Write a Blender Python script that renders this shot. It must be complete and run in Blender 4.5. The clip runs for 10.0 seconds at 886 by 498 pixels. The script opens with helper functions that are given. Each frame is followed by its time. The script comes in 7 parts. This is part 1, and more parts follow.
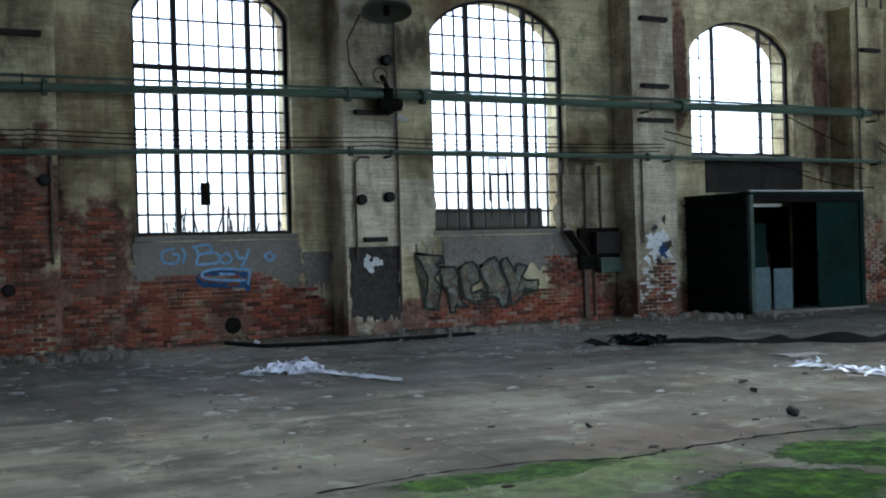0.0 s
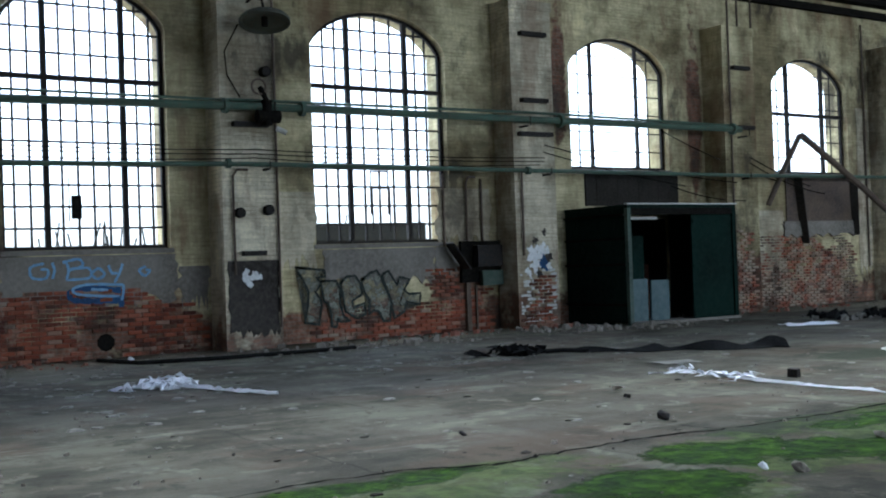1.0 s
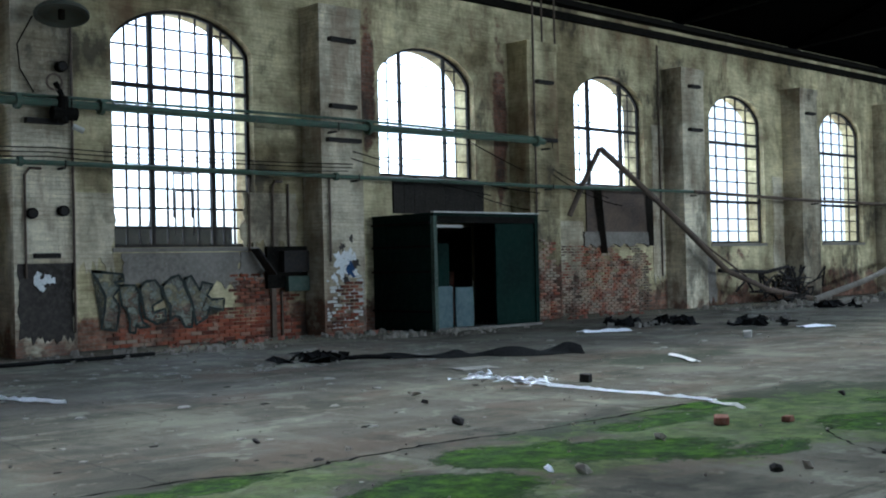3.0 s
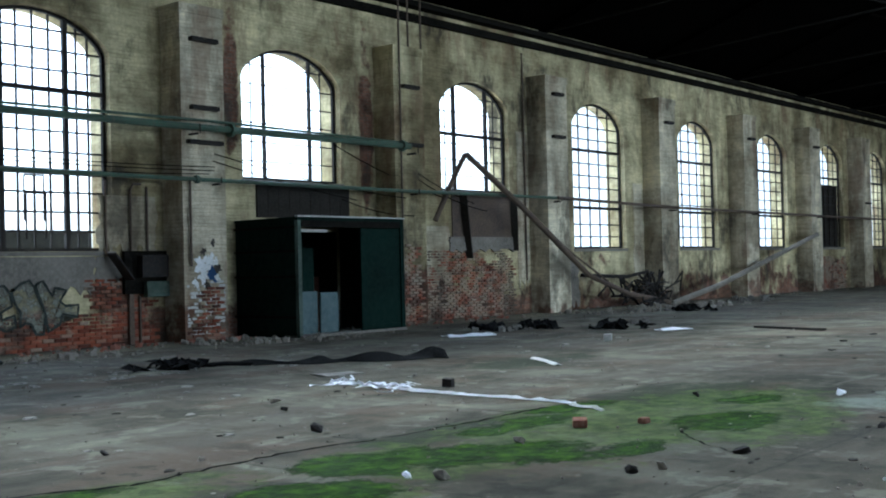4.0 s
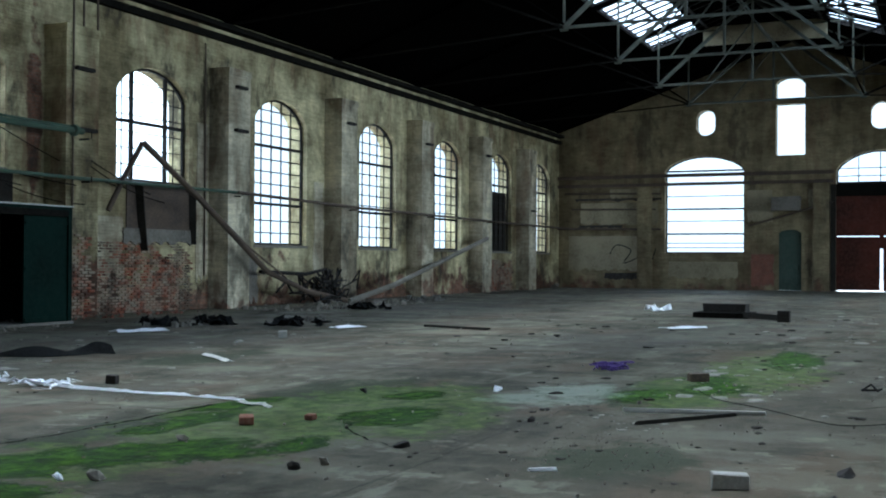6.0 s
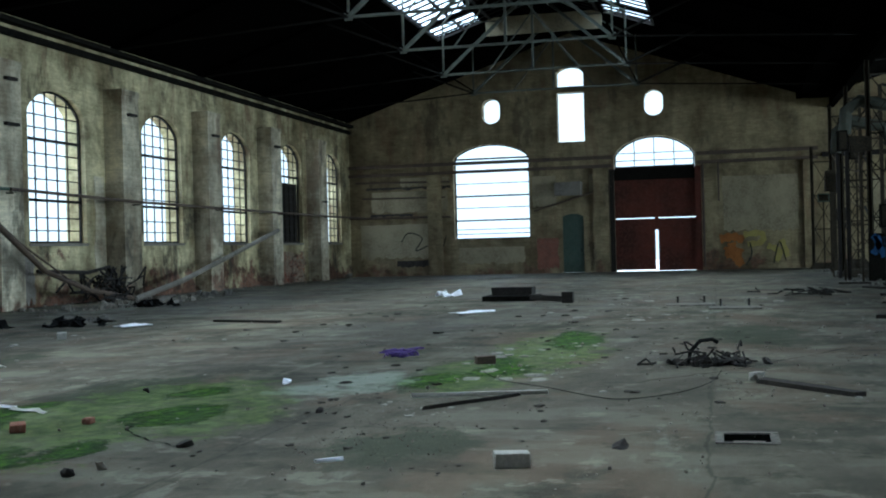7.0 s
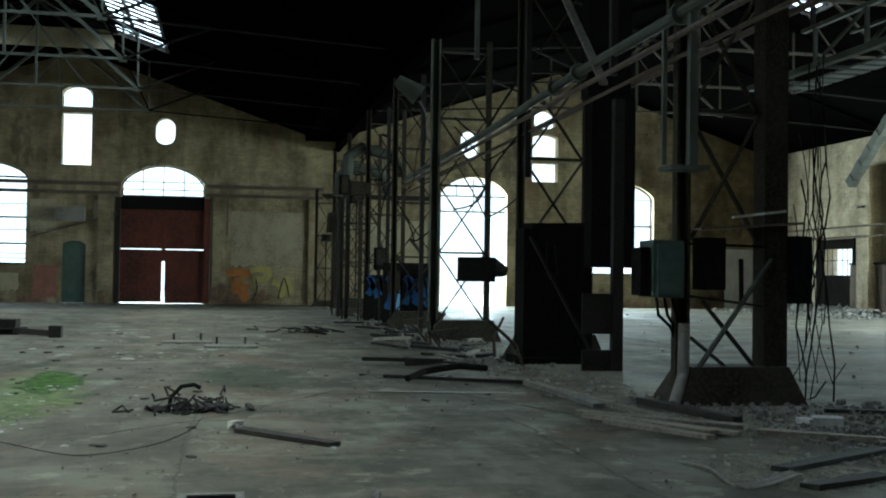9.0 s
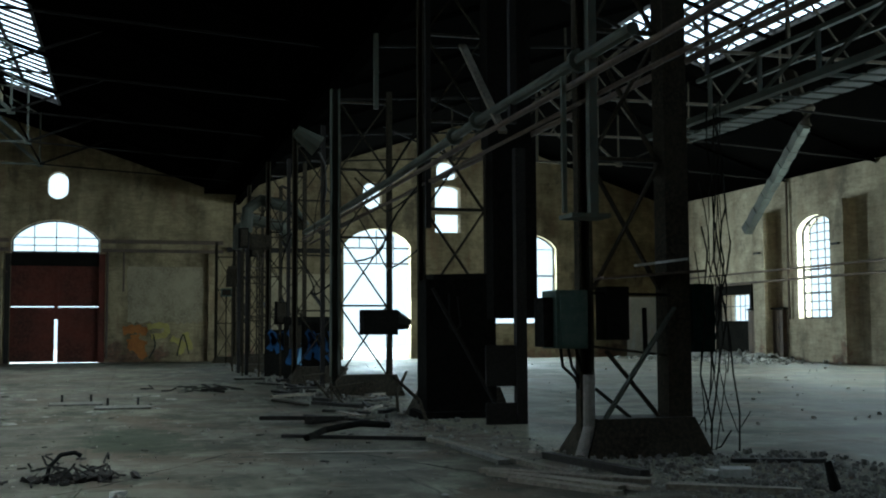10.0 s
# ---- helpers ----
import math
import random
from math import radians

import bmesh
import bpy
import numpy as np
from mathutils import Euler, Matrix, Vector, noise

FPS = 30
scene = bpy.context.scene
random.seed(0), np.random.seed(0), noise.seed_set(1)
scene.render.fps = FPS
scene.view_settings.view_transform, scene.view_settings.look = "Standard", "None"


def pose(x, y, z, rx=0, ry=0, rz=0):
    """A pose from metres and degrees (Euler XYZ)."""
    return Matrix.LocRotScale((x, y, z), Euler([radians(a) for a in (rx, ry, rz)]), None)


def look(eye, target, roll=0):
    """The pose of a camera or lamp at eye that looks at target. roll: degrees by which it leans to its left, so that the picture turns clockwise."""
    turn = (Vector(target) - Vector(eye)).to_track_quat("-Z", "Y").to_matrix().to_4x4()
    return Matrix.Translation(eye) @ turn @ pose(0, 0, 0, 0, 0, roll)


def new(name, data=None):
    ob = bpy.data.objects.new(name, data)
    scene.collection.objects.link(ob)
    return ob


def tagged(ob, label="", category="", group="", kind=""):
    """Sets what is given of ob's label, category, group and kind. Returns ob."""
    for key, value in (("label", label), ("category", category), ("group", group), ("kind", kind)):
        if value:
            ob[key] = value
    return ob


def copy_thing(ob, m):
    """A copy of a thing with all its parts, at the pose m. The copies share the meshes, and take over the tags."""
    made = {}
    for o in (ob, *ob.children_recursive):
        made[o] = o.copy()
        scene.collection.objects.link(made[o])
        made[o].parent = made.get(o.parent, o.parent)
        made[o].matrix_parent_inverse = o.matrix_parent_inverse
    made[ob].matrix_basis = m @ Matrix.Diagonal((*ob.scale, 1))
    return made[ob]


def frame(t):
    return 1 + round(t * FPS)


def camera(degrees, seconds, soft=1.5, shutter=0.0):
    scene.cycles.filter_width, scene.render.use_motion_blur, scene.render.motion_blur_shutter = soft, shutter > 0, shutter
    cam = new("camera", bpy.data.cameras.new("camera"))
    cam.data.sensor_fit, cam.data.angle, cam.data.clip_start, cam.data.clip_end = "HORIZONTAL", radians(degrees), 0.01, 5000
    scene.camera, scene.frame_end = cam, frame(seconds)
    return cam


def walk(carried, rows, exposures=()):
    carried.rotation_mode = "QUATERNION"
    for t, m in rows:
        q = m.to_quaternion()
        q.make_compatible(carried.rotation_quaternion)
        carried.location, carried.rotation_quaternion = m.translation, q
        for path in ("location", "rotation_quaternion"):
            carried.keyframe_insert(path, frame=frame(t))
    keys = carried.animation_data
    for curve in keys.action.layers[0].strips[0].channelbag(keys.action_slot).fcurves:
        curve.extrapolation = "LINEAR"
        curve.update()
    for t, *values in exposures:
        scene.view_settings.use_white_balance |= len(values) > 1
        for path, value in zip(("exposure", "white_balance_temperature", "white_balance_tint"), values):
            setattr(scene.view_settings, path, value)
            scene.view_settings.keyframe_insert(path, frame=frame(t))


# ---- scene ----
cam = camera(43.0, 10.0, 2.0)
PATH = [
    (0, (-11.163, 0.044, 1.559), (-10.23, 1.813, 1.561), -1.6),
    (0.5, (-11.026, 0.137, 1.466), (-10.039, 1.876, 1.477), -2.1),
    (1, (-10.993, 0.068, 1.469), (-9.889, 1.735, 1.496), -2.0),
    (1.5, (-11.058, -0.051, 1.482), (-9.888, 1.57, 1.497), -1.9),
    (2, (-11.069, -0.049, 1.487), (-9.839, 1.528, 1.5), -1.6),
    (2.5, (-10.986, -0.018, 1.475), (-9.696, 1.51, 1.497), -1.4),
    (4, (-10.724, 0.049, 1.445), (-9.198, 1.342, 1.478), -1.4),
    (4.5, (-10.684, 0.067, 1.447), (-9.09, 1.275, 1.481), -1.3),
    (5, (-10.633, 0.063, 1.444), (-8.97, 1.173, 1.48), -1.0),
    (6.5, (-10.695, -0.066, 1.445), (-8.802, 0.58, 1.458), 0.0),
    (7, (-10.594, -0.096, 1.432), (-8.652, 0.379, 1.433), -1.5),
    (7.5, (-10.379, -0.164, 1.454), (-8.404, 0.15, 1.445), -2.4),
    (8, (-10.081, -0.218, 1.433), (-8.085, -0.09, 1.441), -0.9),
    (8.5, (-10.061, -0.311, 1.462), (-8.065, -0.441, 1.45), 0.4),
    (9, (-9.901, -0.363, 1.521), (-7.936, -0.735, 1.573), 0.8),
    (9.5, (-9.81, -0.413, 1.558), (-7.884, -0.932, 1.709), -0.5),
    (10, (-9.494, -0.53, 1.551), (-7.572, -1.065, 1.695), -0.3),
]
walk(cam, [(t, look(eye, target, roll)) for t, eye, target, roll in PATH],
     exposures=[(0.0, 2.34, 5180, 5), (4.0, 2.36, 5070, 1), (6.5, 2.05, 5040, -3), (8.0, 2.2, 5240, -8), (9.0, 2.43, 5400, -10), (10.0, 1.92, 5260, -9)])

# ---- world and light ----
world = bpy.data.worlds.new("overcast_sky")
scene.world = world
world.use_nodes = True
wn = world.node_tree
sky = wn.nodes.new("ShaderNodeTexSky")
sky.sky_type, sky.sun_disc = "NISHITA", False
sky.sun_elevation, sky.sun_rotation = radians(76), radians(20)
sky.air_density, sky.dust_density, sky.ozone_density = 1.0, 4.0, 1.0
bg = wn.nodes["Background"]
bg.inputs["Strength"].default_value = 0.15
soft_sky = wn.nodes.new("ShaderNodeHueSaturation")
soft_sky.inputs["Saturation"].default_value = 0.4
soft_sky.inputs["Value"].default_value = 1.5
wn.links.new(sky.outputs[0], soft_sky.inputs["Color"])
wn.links.new(soft_sky.outputs[0], bg.inputs["Color"])
sun = new("sun", bpy.data.lights.new("sun", "SUN"))
sun.data.energy, sun.data.angle, sun.data.color = 0.7, radians(30), (1.0, 0.96, 0.9)
sun.matrix_world = look((0, 0, 40), (-3, -9, 0))


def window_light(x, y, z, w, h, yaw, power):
    """Added lamp in a window opening, standing in for sky light."""
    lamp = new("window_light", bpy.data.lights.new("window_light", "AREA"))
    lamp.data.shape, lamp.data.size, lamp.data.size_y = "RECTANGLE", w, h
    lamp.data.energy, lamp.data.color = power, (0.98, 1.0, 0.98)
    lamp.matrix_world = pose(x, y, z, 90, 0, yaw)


# Extra lamps on top of the sky, they brighten the second nave
window_light(51.0, -13.5, 3.4, 3.5, 6.2, 90, 650)
window_light(51.0, -21.8, 4.1, 4.0, 4.4, 90, 400)
# The last three stand in unseen windows, added for their light
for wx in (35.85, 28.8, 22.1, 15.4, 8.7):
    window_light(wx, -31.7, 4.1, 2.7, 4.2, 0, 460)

# ---- materials ----
def nodes_of(name):
    m = bpy.data.materials.new(name)
    m.use_nodes = True
    return m, m.node_tree.nodes, m.node_tree.links, m.node_tree.nodes["Principled BSDF"]


def ramp(n, l, src, stops):
    r = n.new("ShaderNodeValToRGB")
    while len(r.color_ramp.elements) < len(stops):
        r.color_ramp.elements.new(0.5)
    for e, (p, c) in zip(r.color_ramp.elements, stops):
        e.position, e.color = p, (*c, 1) if len(c) == 3 else c
    l.new(src, r.inputs[0])
    return r.outputs[0]


def noise_tex(n, l, coord, scale, detail=6, rough=0.6, stretch=None):
    t = n.new("ShaderNodeTexNoise")
    t.inputs["Scale"].default_value, t.inputs["Detail"].default_value, t.inputs["Roughness"].default_value = scale, detail, rough
    if stretch:
        mp = n.new("ShaderNodeMapping")
        mp.inputs["Scale"].default_value = stretch
        l.new(coord, mp.inputs[0])
        coord = mp.outputs[0]
    l.new(coord, t.inputs["Vector"])
    return t.outputs["Fac"]


def mix(n, l, fac, a, b, mode="MIX"):
    m = n.new("ShaderNodeMix")
    m.data_type, m.blend_type = "RGBA", mode
    for v, k in ((fac, 0), (a, 6), (b, 7)):
        if isinstance(v, (int, float)):
            m.inputs[k].default_value = v
        elif isinstance(v, tuple):
            m.inputs[k].default_value = (*v, 1)
        else:
            l.new(v, m.inputs[k])
    return m.outputs[2]


def arith(n, l, op, a, b):
    m = n.new("ShaderNodeMath")
    m.operation = op
    for v, k in ((a, 0), (b, 1)):
        if isinstance(v, (int, float)):
            m.inputs[k].default_value = v
        else:
            l.new(v, m.inputs[k])
    return m.outputs[0]


def bump(n, l, p, height, strength=0.3, distance=0.02):
    b = n.new("ShaderNodeBump")
    b.inputs["Strength"].default_value, b.inputs["Distance"].default_value = strength, distance
    l.new(height, b.inputs["Height"])
    l.new(b.outputs[0], p.inputs["Normal"])


def coords(n):
    g = n.new("ShaderNodeNewGeometry")
    return g.outputs["Position"]


def weathered(name, base, dark, light=None, scale=3.0, rough=0.85, metal=0.0, bumpy=0.3, spread=0.5, spec=0.2):
    """A painted or bare surface with blotches at two scales."""
    m, n, l, p = nodes_of(name)
    c = n.new("ShaderNodeTexCoord").outputs["Object"]
    big = noise_tex(n, l, c, scale * 0.3, 4)
    fine = noise_tex(n, l, c, scale * 4, 8, 0.7)
    col = ramp(n, l, big, [(0.5 - spread * 0.4, dark), (0.5 + spread * 0.2, base)])
    col = mix(n, l, ramp(n, l, fine, [(0.42, (0, 0, 0)), (0.7, (0.8, 0.8, 0.8))]), col, light or tuple(v * 1.35 for v in base))
    l.new(col, p.inputs["Base Color"])
    p.inputs["Roughness"].default_value, p.inputs["Metallic"].default_value = rough, metal
    p.inputs["Specular IOR Level"].default_value = spec
    bump(n, l, p, fine, bumpy, 0.02)
    return m


def wall_material(name, axis, plaster=(0.74, 0.67, 0.42), red_top=1.2, red_gain=1.0, spots=(), stained=0.45, blotch=1.0):
    """Old brick wall: courses of brick, remains of limewash and plaster, red brick bare near the ground, streaks of dirt."""
    m, n, l, p = nodes_of(name)
    pos = coords(n)
    sep = n.new("ShaderNodeSeparateXYZ")
    l.new(pos, sep.inputs[0])
    comb = n.new("ShaderNodeCombineXYZ")
    jog = noise_tex(n, l, pos, 2.5, 4, 0.6)
    l.new(arith(n, l, "ADD", arith(n, l, "ADD", sep.outputs[0], sep.outputs[1]), arith(n, l, "MULTIPLY", jog, 0.12)), comb.inputs[0])
    l.new(arith(n, l, "ADD", sep.outputs[2], arith(n, l, "MULTIPLY", jog, 0.05)), comb.inputs[1])
    br = n.new("ShaderNodeTexBrick")
    br.inputs["Scale"].default_value = 1.0
    br.inputs["Brick Width"].default_value, br.inputs["Row Height"].default_value = 0.26, 0.077
    br.inputs["Mortar Size"].default_value, br.inputs["Mortar Smooth"].default_value = 0.007, 0.3
    br.inputs["Color1"].default_value, br.inputs["Color2"].default_value = (0.12, 0.038, 0.024, 1), (0.26, 0.09, 0.052, 1)
    br.inputs["Mortar"].default_value = (0.17, 0.14, 0.115, 1)
    l.new(comb.outputs[0], br.inputs["Vector"])
    big = noise_tex(n, l, pos, 0.45, 5, 0.6)
    mid = noise_tex(n, l, pos, 1.7, 8, 0.65)
    fine = noise_tex(n, l, pos, 14, 6, 0.7)
    streak = noise_tex(n, l, pos, 1.0, 6, 0.65, (1.3, 1.3, 0.16))
    lime = mix(n, l, ramp(n, l, mid, [(0.3, (0.25, 0.25, 0.25)), (0.7, (1, 1, 1))]), tuple(v * 0.62 for v in plaster), plaster)
    lime = mix(n, l, ramp(n, l, fine, [(0.45, (0, 0, 0)), (0.75, (0.5, 0.5, 0.5))]), lime, tuple(v * 1.3 for v in plaster))
    brick_relief = mix(n, l, br.outputs["Fac"], (1, 1, 1), (0.42, 0.40, 0.38))
    lime = mix(n, l, ramp(n, l, noise_tex(n, l, pos, 1.1, 5, 0.6), [(0.42, (0.05, 0.05, 0.05)), (0.62, (0.5, 0.5, 0.5))]), lime, mix(n, l, 1.0, lime, brick_relief, "MULTIPLY"))
    course = noise_tex(n, l, pos, 1.0, 5, 0.7, (1.6, 1.6, 11))
    lime = mix(n, l, 0.45, lime, ramp(n, l, course, [(0.36, (0.45, 0.42, 0.38)), (0.6, (1, 1, 1))]), "MULTIPLY")
    # bare red brick: low down, breaking off unevenly upwards
    height = arith(n, l, "MULTIPLY", arith(n, l, "SUBTRACT", red_top, sep.outputs[2]), 0.55)
    bare = arith(n, l, "ADD", arith(n, l, "MULTIPLY", arith(n, l, "SUBTRACT", mid, 0.5), 2.2), arith(n, l, "ADD", height, arith(n, l, "MULTIPLY", arith(n, l, "SUBTRACT", big, 0.5), 2.6)))
    wobble = arith(n, l, "MULTIPLY", arith(n, l, "SUBTRACT", mid, 0.5), 2.4)
    for su, sz, ru, rz_ in spots:
        du = arith(n, l, "POWER", arith(n, l, "DIVIDE", arith(n, l, "SUBTRACT", sep.outputs[axis], su), ru), 2)
        dz = arith(n, l, "POWER", arith(n, l, "DIVIDE", arith(n, l, "SUBTRACT", sep.outputs[2], sz), rz_), 2)
        bare = arith(n, l, "MAXIMUM", bare, arith(n, l, "ADD", arith(n, l, "SUBTRACT", 0.75, arith(n, l, "ADD", du, dz)), wobble))
    bare = ramp(n, l, bare, [(0.1, (0, 0, 0)), (0.4, (0.95, 0.95, 0.95))])
    bare = arith(n, l, "MULTIPLY", bare, red_gain)
    red = mix(n, l, ramp(n, l, fine, [(0.35, (0.45, 0.45, 0.45)), (0.62, (0, 0, 0))]), br.outputs["Color"], (0.36, 0.3, 0.25))
    red = mix(n, l, 0.85, red, ramp(n, l, noise_tex(n, l, pos, 1.4, 7, 0.7, (1, 1, 1.4)), [(0.36, (0.28, 0.26, 0.24)), (0.56, (1, 1, 1))]), "MULTIPLY")
    col = mix(n, l, bare, lime, red)
    dirt = ramp(n, l, streak, [(0.38, (0.2, 0.17, 0.14)), (0.55, (1, 1, 1))])
    col = mix(n, l, 0.5 * blotch, col, dirt, "MULTIPLY")
    grime = ramp(n, l, noise_tex(n, l, pos, 0.8, 7, 0.7), [(0.38, (0.2, 0.175, 0.15)), (0.54, (1, 1, 1))])
    col = mix(n, l, 0.65 * blotch, col, grime, "MULTIPLY")
    tone = ramp(n, l, noise_tex(n, l, pos, 0.33, 6, 0.62), [(0.4, (0.46, 0.41, 0.34)), (0.5, (0.88, 0.85, 0.8)), (0.6, (1.25, 1.22, 1.14))])
    col = mix(n, l, blotch, col, tone, "MULTIPLY")
    soot = ramp(n, l, noise_tex(n, l, pos, 0.55, 8, 0.7, (1, 1, 0.5)), [(0.56, (0, 0, 0)), (0.63, (0.85 * blotch,) * 3)])
    stain = ramp(n, l, noise_tex(n, l, pos, 0.7, 7, 0.7, (1.4, 1.4, 0.35)), [(0.54, (0, 0, 0)), (0.62, (stained, stained, stained))])
    col = mix(n, l, stain, col, (0.17, 0.085, 0.05))
    col = mix(n, l, soot, col, (0.045, 0.038, 0.03))
    l.new(col, p.inputs["Base Color"])
    p.inputs["Roughness"].default_value = 0.92
    p.inputs["Specular IOR Level"].default_value = 0.2
    h = arith(n, l, "ADD", arith(n, l, "MULTIPLY", br.outputs["Fac"], -0.7), arith(n, l, "MULTIPLY", mid, 0.8))
    bump(n, l, p, h, 0.6, 0.02)
    return m


def floor_material():
    """Worn concrete slabs with dust, damp patches, flaking skin, and moss where the puddles stand."""
    m, n, l, p = nodes_of("worn_concrete")
    pos = coords(n)
    sep = n.new("ShaderNodeSeparateXYZ")
    l.new(pos, sep.inputs[0])
    big = noise_tex(n, l, pos, 0.2, 6, 0.62, (0.6, 1.3, 1))
    mid = noise_tex(n, l, pos, 1.1, 9, 0.68, (0.6, 1.2, 1))
    fine = noise_tex(n, l, pos, 18, 8, 0.75)
    grit = noise_tex(n, l, pos, 75, 3, 0.7)
    flake = noise_tex(n, l, pos, 2.2, 9, 0.7, (1.0, 0.8, 1))
    band = noise_tex(n, l, pos, 0.9, 7, 0.62, (0.9, 0.4, 1))
    # cast slabs, each with its own tone, joints filled with dirt
    slab = n.new("ShaderNodeTexBrick")
    slab.offset, slab.offset_frequency = 0.35, 2
    slab.inputs["Scale"].default_value = 1.0
    slab.inputs["Brick Width"].default_value, slab.inputs["Row Height"].default_value = 5.2, 3.4
    slab.inputs["Mortar Size"].default_value, slab.inputs["Mortar Smooth"].default_value = 0.018, 0.4
    slab.inputs["Color1"].default_value, slab.inputs["Color2"].default_value = (0.72, 0.72, 0.72, 1), (1.15, 1.15, 1.13, 1)
    slab.inputs["Mortar"].default_value = (0.3, 0.3, 0.28, 1)
    off = n.new("ShaderNodeCombineXYZ")
    jog = arith(n, l, "MULTIPLY", arith(n, l, "SUBTRACT", mid, 0.5), 0.35)
    l.new(arith(n, l, "ADD", sep.outputs[0], jog), off.inputs[0])
    l.new(arith(n, l, "ADD", sep.outputs[1], jog), off.inputs[1])
    l.new(off.outputs[0], slab.inputs["Vector"])
    col = ramp(n, l, mid, [(0.4, (0.031, 0.029, 0.025)), (0.5, (0.054, 0.051, 0.045)), (0.6, (0.086, 0.083, 0.073))])
    col = mix(n, l, ramp(n, l, big, [(0.4, (0.55, 0.55, 0.55)), (0.58, (0, 0, 0))]), col, (0.05, 0.043, 0.038))
    red = noise_tex(n, l, pos, 0.42, 6, 0.65, (0.7, 1.2, 1))
    col = mix(n, l, ramp(n, l, red, [(0.52, (0, 0, 0)), (0.58, (0.6, 0.6, 0.6))]), col, (0.07, 0.052, 0.044))
    col = mix(n, l, ramp(n, l, fine, [(0.6, (0, 0, 0)), (0.75, (0.6, 0.6, 0.6))]), col, (0.15, 0.145, 0.132))
    col = mix(n, l, ramp(n, l, grit, [(0.57, (0, 0, 0)), (0.66, (0.7, 0.7, 0.7))]), col, (0.03, 0.036, 0.03))
    # pale lime stains
    pale = ramp(n, l, noise_tex(n, l, pos, 0.7, 8, 0.72, (0.5, 1.6, 1)), [(0.58, (0, 0, 0)), (0.64, (0.35, 0.35, 0.35))])
    col = mix(n, l, pale, col, (0.19, 0.19, 0.178))
    col = mix(n, l, ramp(n, l, band, [(0.38, (0.6, 0.6, 0.6)), (0.46, (0, 0, 0))]), col, (0.024, 0.0225, 0.019))
    col = mix(n, l, ramp(n, l, band, [(0.53, (0, 0, 0)), (0.59, (0.36, 0.36, 0.36))]), col, (0.115, 0.112, 0.1))
    col = mix(n, l, ramp(n, l, flake, [(0.58, (0, 0, 0)), (0.61, (0.4, 0.4, 0.4))]), col, (0.155, 0.15, 0.135))
    col = mix(n, l, ramp(n, l, flake, [(0.39, (0.55, 0.55, 0.55)), (0.42, (0, 0, 0))]), col, (0.02, 0.0185, 0.0155))
    col = mix(n, l, 0.55, col, slab.outputs["Color"], "MULTIPLY")
    ragged_edge = arith(n, l, "SUBTRACT", noise_tex(n, l, pos, 1.7, 10, 0.75), 0.5)
    wob = arith(n, l, "ADD", arith(n, l, "MULTIPLY", ragged_edge, 5.0), arith(n, l, "MULTIPLY", arith(n, l, "SUBTRACT", fine, 0.5), 1.5))

    def patch(spots):
        out = None
        for cx, cy, rx, ry in spots:
            dx = arith(n, l, "POWER", arith(n, l, "DIVIDE", arith(n, l, "SUBTRACT", sep.outputs[0], cx), rx), 2)
            dy = arith(n, l, "POWER", arith(n, l, "DIVIDE", arith(n, l, "SUBTRACT", sep.outputs[1], cy), ry), 2)
            v = arith(n, l, "SUBTRACT", 1.0, arith(n, l, "ADD", dx, dy))
            out = v if out is None else arith(n, l, "MAXIMUM", out, v)
        return arith(n, l, "ADD", out, wob)

    # damp dirt, thin algae film, then thick moss; all end at the slab joint
    damp = ramp(n, l, patch([(3.0, 10.0, 1.6, 0.6), (0.3, 6.0, 1.6, 0.8), (-3.3, 6.5, 1.2, 0.35), (1.6, 2.8, 1.6, 0.8), (7.5, -0.6, 2.2, 0.8), (-2.6, 2.2, 0.9, 0.6)]), [(0.0, (0, 0, 0)), (0.5, (0.8, 0.8, 0.8))])
    col = mix(n, l, damp, col, (0.022, 0.026, 0.018))
    earth = ramp(n, l, patch([(0.6, -7.1, 2.4, 1.3), (4.0, -6.4, 3.0, 0.9), (11.0, -6.2, 6.0, 0.9), (-1.5, -4.9, 0.9, 0.8), (26.0, -5.8, 12.0, 0.9), (-8.5, 18.9, 2.0, 1.2), (2.0, 19.2, 5.0, 0.9), (14.0, 19.2, 8.0, 1.0)]), [(0.0, (0, 0, 0)), (0.6, (0.75, 0.75, 0.75))])
    col = mix(n, l, earth, col, ramp(n, l, fine, [(0.4, (0.03, 0.027, 0.021)), (0.5, (0.085, 0.078, 0.063)), (0.6, (0.16, 0.148, 0.122))]))
    joint = ramp(n, l, arith(n, l, "ADD", arith(n, l, "SUBTRACT", 6.9, sep.outputs[1]), arith(n, l, "MULTIPLY", ragged_edge, 0.8)), [(0.0, (0, 0, 0)), (0.12, (1, 1, 1))])
    film = ramp(n, l, patch([(-1.9, 5.4, 2.3, 1.3), (-0.2, 5.2, 1.6, 1.1), (-7.0, 6.4, 1.5, 0.7), (-4.4, 5.7, 0.8, 0.9), (2.0, 2.6, 1.8, 0.7), (5.0, 2.2, 3.2, 0.85), (-1.4, 4.5, 1.4, 0.8), (-5.8, 5.2, 0.8, 0.6)]), [(-0.05, (0, 0, 0)), (0.35, (0.85, 0.85, 0.85))])
    film = arith(n, l, "MULTIPLY", arith(n, l, "MULTIPLY", film, joint), ramp(n, l, flake, [(0.36, (0.95, 0.95, 0.95)), (0.6, (0.55, 0.55, 0.55))]))
    col = mix(n, l, film, col, ramp(n, l, noise_tex(n, l, pos, 5, 9, 0.75), [(0.4, (0.02, 0.036, 0.007)), (0.6, (0.076, 0.108, 0.032))]))
